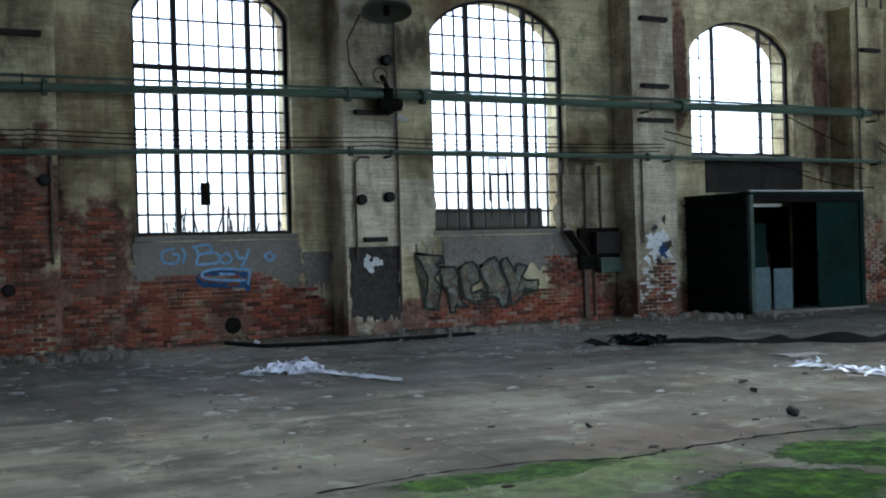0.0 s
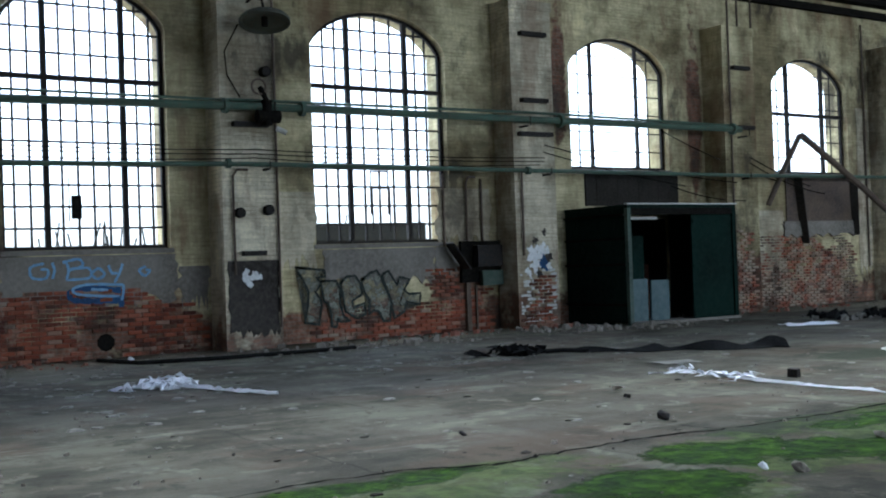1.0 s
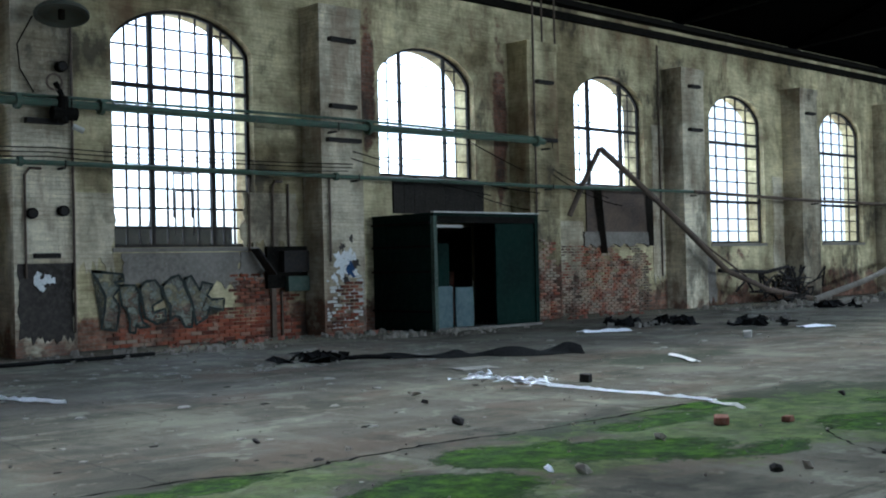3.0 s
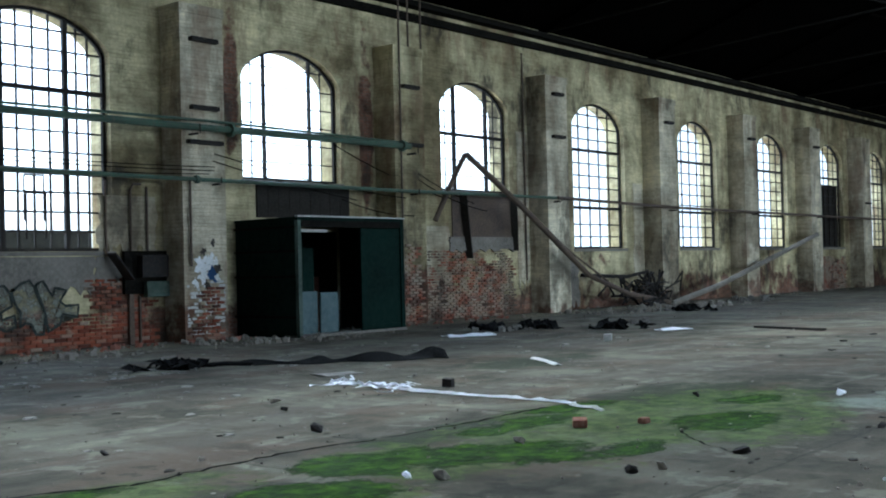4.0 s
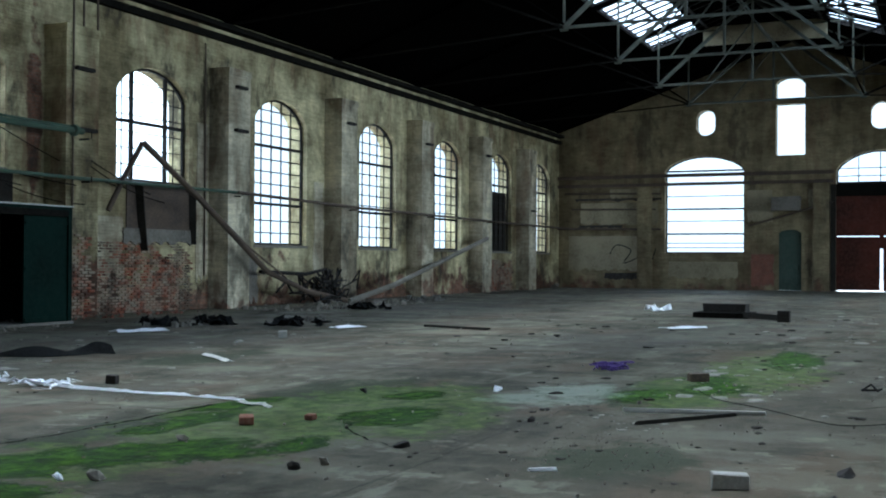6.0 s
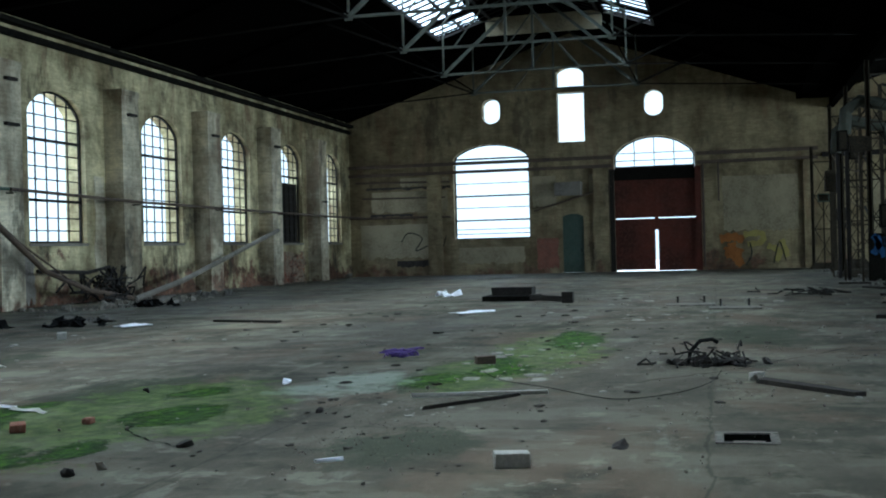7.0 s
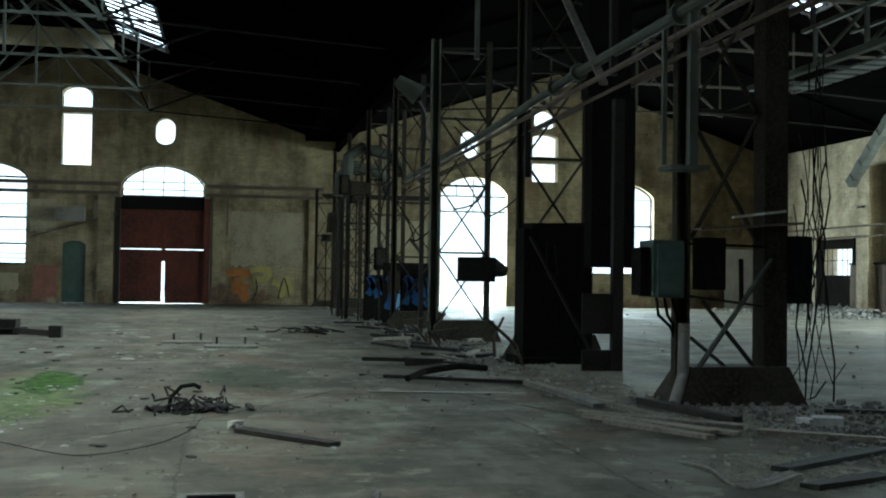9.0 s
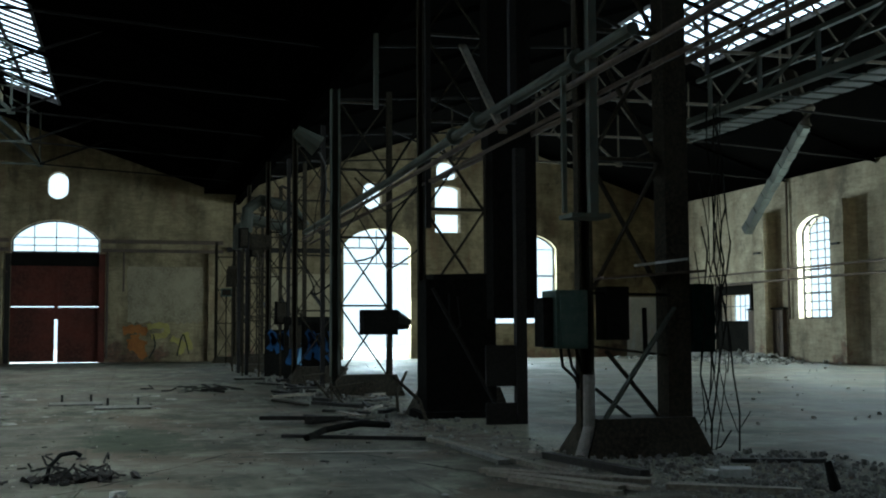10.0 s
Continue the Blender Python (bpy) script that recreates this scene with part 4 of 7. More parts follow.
# No opening is cut; a black plug gives the dark inside of the hole
part("hole_shade", rod(bmesh.new(), (-4.95, YN - 0.012, 0.28), (-4.95, YN + 0.2, 0.28), 0.16, 10), M_black, hole)


# ---- spray paint ----
def ribbon(bm, pts, w, flat):
    """A brush stroke: flat(u, v) gives the point on the wall."""
    n = len(pts)
    left, right = [], []
    for i, (u, v) in enumerate(pts):
        a, b = pts[max(i - 1, 0)], pts[min(i + 1, n - 1)]
        d = Vector((b[0] - a[0], b[1] - a[1])).normalized()
        k = w * (0.5 + 0.12 * math.sin(i * 2.1))
        left.append(bm.verts.new(flat(u - d.y * k, v + d.x * k)))
        right.append(bm.verts.new(flat(u + d.y * k, v - d.x * k)))
    for i in range(n - 1):
        bm.faces.new((left[i], right[i], right[i + 1], left[i + 1]))
    return bm


def smooth(pts, n=6):
    out = []
    for i in range(len(pts) - 1):
        p0, p1, p2, p3 = pts[max(i - 1, 0)], pts[i], pts[i + 1], pts[min(i + 2, len(pts) - 1)]
        for k in range(n):
            t = k / n
            out.append(tuple(0.5 * (2 * b + (c - a) * t + (2 * a - 5 * b + 4 * c - d) * t * t + (3 * b - a - 3 * c + d) * t ** 3) for a, b, c, d in zip(p0, p1, p2, p3)))
    return out + [pts[-1]]


def spray(name, label, strokes, w, mat, flat, step=0.0004):
    th = thing(name, label, "graffiti")
    for k, s in enumerate(strokes):
        part("stroke", ribbon(bmesh.new(), smooth(s), w, lambda u, v, k=k: flat(u, v, k * step)), mat, th)
    return th


nf = lambda u, v, d=0.0: (u, YN - 0.04 - d, v)
spray("graffiti", "pale blue sprayed word BOY with swirls under the window",
      [[(-6.0, 1.72), (-6.22, 1.66), (-6.2, 1.48), (-5.98, 1.46), (-5.93, 1.6), (-6.06, 1.62)], [(-5.86, 1.73), (-5.82, 1.6), (-5.86, 1.45)],
       [(-5.62, 1.74), (-5.58, 1.6), (-5.62, 1.42)], [(-5.68, 1.73), (-5.4, 1.78), (-5.34, 1.66), (-5.58, 1.6)], [(-5.58, 1.6), (-5.24, 1.62), (-5.22, 1.45), (-5.62, 1.42)],
       [(-5.05, 1.62), (-5.18, 1.52), (-5.08, 1.42), (-4.95, 1.5), (-5.05, 1.62)], [(-4.88, 1.66), (-4.82, 1.52), (-4.72, 1.52)], [(-4.62, 1.68), (-4.68, 1.52), (-4.78, 1.34)],
       [(-4.62, 1.3), (-5.2, 1.33), (-5.5, 1.27), (-5.45, 1.17), (-5.1, 1.12), (-4.7, 1.1)], [(-4.62, 1.3), (-4.62, 1.18), (-4.66, 1.02)], [(-5.2, 1.24), (-4.9, 1.22)],
       [(-4.2, 1.62), (-4.32, 1.55), (-4.22, 1.45), (-4.12, 1.54), (-4.2, 1.56)]], 0.046, M_sprayblue, nf)
spray("graffiti", "dark blue shading round the sprayed swirl", [[(-4.66, 1.2), (-5.2, 1.26), (-5.56, 1.2), (-5.5, 1.06), (-5.1, 1.03), (-4.62, 1.02)], [(-4.66, 1.1), (-4.66, 0.9)]], 0.1, M_blue, lambda u, v, d=0.0: nf(u, v, d - 0.006))
fillth = thing("graffiti", "faded angular sprayed tag in grey green with black outlines", "graffiti")
LETTERS = (
    [(-2.8, 0.7), (-1.55, 0.6), (-1.5, 0.3), (-1.9, 0.25), (-1.7, 0.0), (-1.95, -0.4), (-1.75, -0.7), (-1.7, -1.0), (-1.85, -1.85), (-2.45, -1.75), (-2.3, -1.0), (-2.25, -0.4), (-2.5, 0.2)],
    [(-1.72, 0.1), (-1.05, 0.12), (-0.85, -0.3), (-0.9, -0.9), (-0.75, -1.5), (-0.45, -1.7), (-0.9, -1.75), (-1.0, -1.55), (-1.08, -1.98), (-1.3, -1.95), (-1.3, -1.4), (-1.42, -0.9), (-1.6, -0.8)],
    [(-0.85, 0.0), (-0.6, 0.3), (-0.2, 0.35), (0.05, 0.0), (0.1, -0.5), (-0.35, -0.8), (-0.3, -1.1), (0.2, -0.9), (0.25, -1.4), (-0.15, -1.6), (-0.65, -1.3), (-0.75, -0.7)],
    [(0.1, 0.1), (0.45, 0.45), (0.8, 0.6), (1.0, 0.3), (1.45, -0.9), (1.35, -1.75), (1.05, -1.75), (0.85, -1.3), (0.6, -1.25), (0.4, -1.45), (0.45, -0.8), (0.2, -0.4)],
    [(1.05, 0.4), (1.35, 0.6), (1.75, -0.1), (1.85, 0.3), (2.35, 0.2), (2.05, -0.3), (2.3, -0.5), (2.85, -0.45), (2.8, -1.0), (2.15, -0.85), (2.05, -1.3), (1.55, -1.65), (1.45, -0.9)])
for k, shp in enumerate(LETTERS):
    pts = [(0.238 + u * 0.514, 1.138 + v * 0.445 - u * 0.02) for u, v in shp]
    bm = bmesh.new()
    f = bm.faces.new([bm.verts.new(nf(u, v, 0.0006 * k)) for u, v in pts])
    bmesh.ops.triangulate(bm, faces=[f])
    part("letter_fill", bm, M_spraygrey, fillth)
    line_pts = []
    for (ua, va), (ub, vb) in zip(pts, pts[1:] + pts[:1]):
        line_pts += [(ua + (ub - ua) * j / 3, va + (vb - va) * j / 3) for j in range(3)]
    part("outline", ribbon(bmesh.new(), line_pts + line_pts[:2], 0.05, lambda u, v, k=k: nf(u, v, 0.006 + 0.0006 * k)), M_sprayblack, fillth)
pf = lambda u, v, d=0.0: (u, 19.46 - d, v)
spray("arrow_mark", "white sprayed arrow on the dark foot of the pier", [[(-2.22, 1.36), (-2.4, 1.34), (-2.55, 1.33)], [(-2.5, 1.5), (-2.57, 1.34), (-2.42, 1.18)], [(-2.42, 1.42), (-2.3, 1.4)]], 0.1, M_spraywhite, pf)
rsp = random.Random(17)
sp = thing("paint_splash", "white and blue-grey paint splashed over the brick pier", "paint")
for k, (u, v, r, mat) in enumerate(((4.5, 1.45, 0.2, M_blue), (4.25, 1.62, 0.2, M_spraywhite), (4.45, 1.74, 0.15, M_spraywhite), (4.3, 1.38, 0.16, M_spraywhite), (4.62, 1.7, 0.1, M_spraywhite), (4.1, 1.24, 0.1, M_spraywhite), (4.66, 1.36, 0.09, M_spraywhite), (4.4, 1.2, 0.1, M_soot), (4.68, 1.54, 0.12, M_soot), (4.3, 1.92, 0.09, M_soot), (4.55, 2.1, 0.08, M_soot))):
    bm = bmesh.new()
    rim = [rsp.uniform(0.35, 1.25) for _ in range(17)]
    bm.faces.new([bm.verts.new((u + r * q * math.cos(i * 0.3696), 19.494 - 0.0006 * k, v + r * q * 1.1 * math.sin(i * 0.3696))) for i, q in enumerate(rim)])
    part("splash", bm, mat, sp)
lw = thing("limewash_remains", "worn limewash remaining over the brick pier foot", "limewash")
bm = bmesh.new()
for row in range(2, 17):
    u = 3.86
    while u < 4.86:
        w_ = rsp.uniform(0.04, 0.3)
        if rsp.random() < 0.5:
            z, x1 = row * 0.077, min(u + w_, 4.88)
            bm.faces.new([bm.verts.new((a_, 19.4955, b_ + rsp.uniform(-0.012, 0.012))) for a_, b_ in ((u, z), ((u + x1) / 2, z - 0.004), (x1, z), (x1 - 0.01, z + 0.05), ((u + x1) / 2, z + 0.056), (u + 0.01, z + 0.05))])
        u += w_ + rsp.uniform(0.01, 0.06)
tagged(part("limewash", bm, M_paper, lw), kind="stuff")
tagged(part("render_patch", ragged(-2.88, -1.86, 0.3, 1.66, 19.498, 0.02, 5, 0.06), M_soot), "dark sooty render on the pier foot", "render", kind="structure")
ef = lambda u, v, d=0.0: (XE - 0.03 - d, u, v)
spray("graffiti", "orange sprayed figure shape on the gable wall", [[(-0.2, 1.6), (-0.9, 1.7), (-1.4, 1.5)], [(-0.8, 1.4), (-0.9, 0.8), (-1.3, 0.2)], [(-0.6, 1.2), (-0.7, 0.6)], [(-1.2, 1.1), (-1.0, 0.4)]], 0.42, M_orange, ef)
spray("graffiti", "faded yellow and dark graffiti on the gable wall", [[(-1.4, 1.8), (-2.3, 1.85), (-2.3, 1.4), (-1.6, 1.3)], [(-2.6, 1.2), (-3.2, 0.9), (-3.0, 0.4)], [(-3.3, 1.5), (-3.6, 0.6)]], 0.3, M_yellow, lambda u, v, d=0.0: ef(u, v, d + 0.004))
spray("graffiti", "black tag lines on the gable wall", [[(-1.5, 0.2), (-1.8, 0.8), (-1.7, 1.4)], [(-2.9, 0.3), (-3.2, 1.4), (-3.5, 0.4)], [(17.2, 1.9), (16.8, 2.4), (16.0, 2.1), (16.4, 1.4), (15.6, 1.7)], [(15.4, 2.2), (14.9, 1.5), (14.6, 2.2)]], 0.06, M_sprayblack, lambda u, v, d=0.0: ef(u, v, d + 0.008))

# ---- red gate and green door in the gable wall ----
gt = thing("factory_gate", "rusty red boarded double gate, light showing at the gaps", "gate")
for y0, y1 in ((1.0, 2.98), (3.14, 5.25)):
    n = 8
    lf = bmesh.new()
    box(lf, (XE + 0.18, y0, 0.02 if y0 < 2 else 0.07), (XE + 0.22, y1, 2.8))
    for z in (0.2, 1.3, 2.4):
        box(lf, (XE + 0.1, y0 + 0.02, z), (XE + 0.178, y1 - 0.02, z + 0.16))
    d = part("gate_leaf", lf, M_red, gt)
    part("handle", rod(bmesh.new(), (XE + 0.12, 2.9 if y0 < 2 else 3.25, 1.0), (XE + 0.12, 2.9 if y0 < 2 else 3.25, 1.25), 0.025), M_iron, d)
    part("upper_panel", block((XE + 0.2, y0, 2.86), (XE + 0.25, y1, 4.9)), M_red, gt)
part("meeting_cover", block((XE + 0.14, 2.96, 2.2), (XE + 0.178, 3.16, 4.9)), M_red, gt)
part("lintel", block((XE + 0.05, 1.0, 4.9), (XE + 0.5, 5.25, 5.5)), M_black, gt)
part("jamb", block((XE - 0.12, 0.7, 0), (XE - 0.003, 1.0, 5.5)), M_red, gt)
part("jamb", block((XE - 0.12, 5.25, 0), (XE - 0.003, 5.5, 5.5)), M_darkwood, gt)
gd = thing("side_door", "grey-green arched steel door in the gable wall", "door")
part("leaf", block((XE + 0.15, 6.952, 0.0), (XE + 0.2, 8.098, 3.19)), M_greendoor, gd)
part("ledge", block((XE + 0.11, 7.0, 1.4), (XE + 0.148, 8.05, 1.52)), M_greendoor, gd)
part("handle", rod(bmesh.new(), (XE + 0.08, 7.1, 1.1), (XE + 0.08, 7.1, 1.3), 0.02), M_iron, gd)
for a, b, r in (((XE - 0.15, YN, 3.3), (XE - 0.15, 14.3, 3.25), 0.06), ((XE - 0.15, 19.8, 5.3), (XE - 0.15, 14.3, 5.2), 0.05), ((XE - 0.2, 9.6, 3.4), (XE - 0.2, 5.4, 4.6), 0.05), ((XE - 0.14, 19.4, 4.4), (XE - 0.14, 14.6, 4.35), 0.04), ((XE - 0.15, 0.6, 0.2), (XE - 0.15, 0.6, 5.6), 0.06), ((XE - 0.15, -0.2, 3.6), (XE - 0.15, -0.2, 5.6), 0.05)):
    wall_pipe("dark rusty pipe fixed to the gable wall", M_rust, [a, b], r, group="gable pipes")
hood = thing("wall_hood", "crumbling cement hood above the green door", "hood")
part("hood", block((XE - 0.7, 7.0, 4.2), (XE - 0.01, 8.4, 4.9), None, 0.06), M_cement, hood)


# ---- roof trusses ----
def truss(x, ridge, half, tie=9.15, node=4.0, steel=None):
    th = thing("roof_truss", "slender grey riveted steel roof truss", "roof truss", "roof trusses")
    steel = steel or M_steel
    ze, zc = EAVE - 0.12, CROWN - 0.14

    def rz(y):
        return zc - (zc - ze) * abs(y - ridge) / half

    part("tie_bar", bar(bmesh.new(), (x, ridge - node, tie), (x, ridge + node, tie), 0.09, 0.09), steel, th)
    part("king_post", bar(bmesh.new(), (x, ridge, tie), (x, ridge, zc), 0.11, 0.09), steel, th)
    for s in (1, -1):
        # Rafters, outer ties and struts are blackened: roof shade put into their colour
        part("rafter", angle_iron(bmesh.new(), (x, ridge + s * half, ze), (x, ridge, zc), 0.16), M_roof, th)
        part("outer_tie", bar(bmesh.new(), (x, ridge + s * node, tie), (x, ridge + s * (half - 0.1), ze), 0.06, 0.06), M_black, th)
        part("diagonal", angle_iron(bmesh.new(), (x, ridge + s * node, tie), (x, ridge, zc - 0.25), 0.13), steel, th)
        part("post", bar(bmesh.new(), (x, ridge + s * node, tie), (x, ridge + s * node, rz(ridge + node)), 0.07, 0.07), steel, th)
        part("strut", bar(bmesh.new(), (x, ridge + s * node, tie), (x, ridge + s * (node + 3.2), rz(ridge + node + 3.2)), 0.08, 0.08), M_black, th)
        part("gusset", block((x - 0.02, ridge + s * node - 0.14, tie - 0.12), (x + 0.02, ridge + s * node + 0.14, tie + 0.14)), steel, th)
        part("brace", bar(bmesh.new(), (x, ridge + s * 2.0, tie), (x, ridge, zc - 1.2), 0.05, 0.05), steel, th)
    return th


tr = truss(44.05, RIDGE1, YN - RIDGE1)
for x in (37.8, 31.25, 24.6, 17.9):
    copy_thing(tr, pose(x - 44.05, 0, 0))
# Darker steel on these puts the dimmer light of this nave into colour
t2 = truss(38.0, RIDGE2, VALLEY - RIDGE2, steel=M_column)
for x in (31.2, 24.5, 17.8):
    copy_thing(t2, pose(x - 38.0, 0, 0))
for y in (RIDGE1 - 4.0, RIDGE1 + 4.0, RIDGE1):
    pl = thing("purlin_tie", "long thin steel tie between the roof trusses", "tie rod", "purlin ties")
    # Tie coloured near-black so it sinks into the shade under the roof
    part("rod", bar(bmesh.new(), (17.9, y, 9.25 if y != RIDGE1 else 12.6), (44.05, y, 9.25 if y != RIDGE1 else 12.6), 0.05, 0.05), M_roof, pl)
for xa, xb in ((37.8, 44.05), (31.25, 37.8), (24.6, 31.25)):
    for s in (1, -1):
        wb = thing("wind_brace", "crossed steel wind brace under the skylight", "brace", "wind braces")
        part("rod", bar(bmesh.new(), (xa, RIDGE1 + s * 4, 11.4), (xb, RIDGE1, 12.6), 0.06, 0.06), M_steel, wb)
        part("rod", bar(bmesh.new(), (xb, RIDGE1 + s * 4, 11.4), (xa, RIDGE1, 12.7), 0.06, 0.06), M_steel, wb)
gab = thing("lantern_end", "grey boarded end of the glazed ridge", "panel")
part("board", block((41.02, RIDGE1 - 2.7, 11.35), (41.08, RIDGE1 + 2.7, 12.2)), M_gable, gab)


# ---- lattice columns between the naves ----
def lattice_column(x, label, y0=-6.05, y1=-7.28, top=8.7, w0=0.16, w1=0.26, skirt=0.5, mat0=None, first=None):
    th = thing("lattice_column", label, "column", "lattice columns")
    part("upright", angle_iron(block((x - 0.09, y0 - 0.02, 0), (x + 0.09, y0 + 0.02, top)), (x, y0 + w0 / 2, 0), (x, y0 + w0 / 2, top), w0, 0.03), mat0 or M_column, th)
    part("upright", block((x - w1 / 2, y1 - w1 / 2, 0), (x + w1 / 2, y1 + w1 / 2, top)), M_column, th)
    sk = bmesh.new()
    lo, hi = [], []
    for yy, s in ((y0 + 0.25, 1), (y1 - 0.27, 1)):
        for xx in (-0.5, 0.5):
            lo.append((x + xx, yy, 0))
    for yy in (y0 + 0.02, y1 - 0.12):
        for xx in (-0.3, 0.3):
            hi.append((x + xx, yy, skirt))
    v = [sk.verts.new(p) for p in lo + hi]
    for f in ((0, 1, 3, 2), (4, 6, 7, 5), (0, 4, 5, 1), (1, 5, 7, 3), (3, 7, 6, 2), (2, 6, 4, 0)):
        sk.faces.new([v[i] for i in f])
    part("base_plinth", sk, M_column, th, "dark flared plinth")
    z = first or skirt
    while z < top - 0.8:
        h = min(1.65, top - z)
        ya, yb = y0 - 0.03, y1 + w1 / 2
        part("diagonal", bar(bmesh.new(), (x - 0.05, ya, z), (x - 0.05, yb, z + h), 0.085, 0.03), M_column, th)
        part("diagonal", bar(bmesh.new(), (x + 0.05, yb, z), (x + 0.05, ya, z + h), 0.085, 0.03), M_column, th)
        part("cross_tie", bar(bmesh.new(), (x, ya, z + h), (x, yb, z + h), 0.09, 0.05), M_column, th)
        z += h
    return th


COLX = [3.55, 10.6, 17.2, 23.9, 30.7, 37.4, 44.1]
near = lattice_column(COLX[0], "dark brown riveted lattice column hung with loose cables", -6.05, -7.2, 8.7, 0.16, 0.32, 0.46, None, 2.05)
for x, ya, za, yb, zb, w, mt in ((3.36, -6.05, 0.3, -7.12, 1.82, 0.1, M_steel), (3.5, -6.25, 1.28, -6.95, 0.46, 0.09, M_column), (3.52, -6.1, 0.82, -6.56, 0.46, 0.07, M_column), (3.45, -6.05, 1.34, -7.05, 1.22, 0.06, M_column), (3.45, -6.05, 2.0, -7.05, 1.98, 0.09, M_black), (3.47, -6.77, 1.25, -6.76, 1.82, 0.08, M_black)):
    part("brace", bar(bmesh.new(), (x, ya, za), (x, yb, zb), w, 0.03), mt, near)
lattice_column(COLX[1], "rusty riveted steel lattice column on a flared plinth", -5.75, -7.0, 8.7, 0.11, 0.13, 0.5)
lattice_column(COLX[2], "rusty lattice column with one paler grey upright", -5.35, -6.6, 7.4, 0.2, 0.13, 0.5, M_steel)
for x in COLX[3:]:
    lattice_column(x, "rusty riveted steel lattice column on a flared plinth", -5.3, -6.55, 7.6, 0.14, 0.14, 0.5)
for x in (34.0, 47.4):
    lattice_column(x, "slim rusty lattice mast in the column row", -4.7, -5.7, 6.0, 0.12, 0.12, 0.3)
for x, y in ((21.0, -5.6), (27.2, -5.5), (33.6, -5.6)):
    st = thing("steel_post", "slim rusty steel post beside the columns", "post", "steel posts")
    part("post", block((x - 0.06, y - 0.06, 0), (x + 0.06, y + 0.06, 7.2)), M_iron, st)
    for z in (2.2, 4.2, 6.2):
        part("arm", bar(bmesh.new(), (x, y, z), (x + 3.2, y - 0.2, z + 0.5), 0.07, 0.07), M_iron, st)
valley = thing("valley_girder", "riveted girder carrying the roof valley, coloured black as shade", "girder")
# All three parts take the roof's near-black, valley shade put into their colour
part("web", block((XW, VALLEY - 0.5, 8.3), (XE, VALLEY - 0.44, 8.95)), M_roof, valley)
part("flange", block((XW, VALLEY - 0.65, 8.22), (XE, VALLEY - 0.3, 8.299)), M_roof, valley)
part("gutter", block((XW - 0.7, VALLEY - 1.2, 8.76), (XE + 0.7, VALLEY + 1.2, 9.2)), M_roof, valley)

# overhead pipes along the column row
wall_pipe("thick pale lagged pipe slung along the columns", M_steel, [(1.2, -5.6, 4.72), (6.7, -5.6, 4.73), (12.6, -5.6, 4.6), (24.0, -5.55, 4.5)], 0.075, [((2.7, -5.6, 4.72), (1, 0, 0)), ((6.7, -5.6, 4.73), (1, 0, 0)), ((8.0, -5.6, 4.7), (1, 0, 0))], group="overhead pipes", name="overhead_pipe")
wall_pipe("thin rusty pipe under the lagged one", M_rust, [(-3.0, -5.5, 4.42), (6.7, -5.5, 4.42), (24.0, -5.5, 4.3)], 0.04, group="overhead pipes", name="overhead_pipe")
wall_pipe("thin rusty pipe beside the columns", M_rust, [(-3.0, -5.75, 4.3), (6.7, -5.75, 4.28), (24.0, -5.7, 4.15)], 0.03, group="overhead pipes", name="overhead_pipe")
wall_pipe("rusty overhead pipe on the far side of the columns", M_rust, [(-3.0, -7.46, 5.0), (30.0, -7.12, 5.0)], 0.05, group="overhead pipes", name="overhead_pipe")
for x, z0, z1, y in ((2.38, 2.85, 8.6, -5.62), (5.1, 4.4, 8.6, -5.6), (10.15, 3.4, 8.3, -5.72), (14.9, 6.5, 8.3, -5.78)):
    hg = thing("hanger", "upright steel hanger holding the overhead pipes", "hanger", "pipe hangers")
    part("bar", block((x - 0.05, y - 0.05, z0), (x + 0.05, y + 0.05, z1)), M_steel if x < 3 or x > 14 else M_iron, hg)
tray = thing("pipe_bracket", "grey steel bracket frame hanging at the column", "bracket")
part("shelf", block((2.1, -5.72, 2.8), (2.5, -5.25, 2.85)), M_steel, tray)
part("stay", bar(bmesh.new(), (2.2, -5.2, 2.85), (2.2, -5.2, 4.4), 0.05, 0.05), M_steel, tray)

# fittings on the near column
cx = COLX[0]
eb = thing("switch_cabinet", "dull green switch cabinet fixed to the column", "cabinet")
part("body", block((cx - 0.28, -5.92, 1.32), (cx + 0.2, -5.5, 2.03), None, 0.006), M_greendoor, eb)
part("door", block((cx - 0.31, -5.9, 1.36), (cx - 0.283, -5.55, 1.98)), M_greendoor, eb)
for k in range(3):
    part("cable", tube(bmesh.new(), [(cx - 0.1, -5.62 - k * 0.1, 1.33), (cx - 0.12, -5.64 - k * 0.12, 1.1), (cx, -5.85 - k * 0.05, 0.95), (cx, -5.95, 0.7)], 0.02, 6), M_black, eb)
part("side_box", block((cx - 0.22, -5.48, 1.34), (cx + 0.1, -5.36, 1.94)), M_black, eb)
eb2 = thing("switch_cabinet", "black open switch box between the column uprights", "cabinet")
part("body", block((cx - 0.2, -6.5, 1.42), (cx + 0.15, -6.2, 2.08)), M_black, eb2)
eb3 = thing("switch_cabinet", "dark green fuse box on the far upright of the column", "cabinet")
part("body", block((cx - 0.2, -7.68, 1.26), (cx + 0.15, -7.38, 2.12)), M_green, eb3)
sheet = thing("sheet_roof", "rusty tilted sheet above the switch boxes", "metal sheet")
part("sheet", bar(bmesh.new(), (cx - 0.1, -6.1, 2.18), (cx - 0.1, -7.5, 2.28), 0.5, 0.03), M_rust, sheet)
part("strip", bar(bmesh.new(), (cx - 0.4, -6.5, 2.33), (cx - 0.4, -7.2, 2.42), 0.06, 0.03), M_paper, sheet, "pale folded strip")
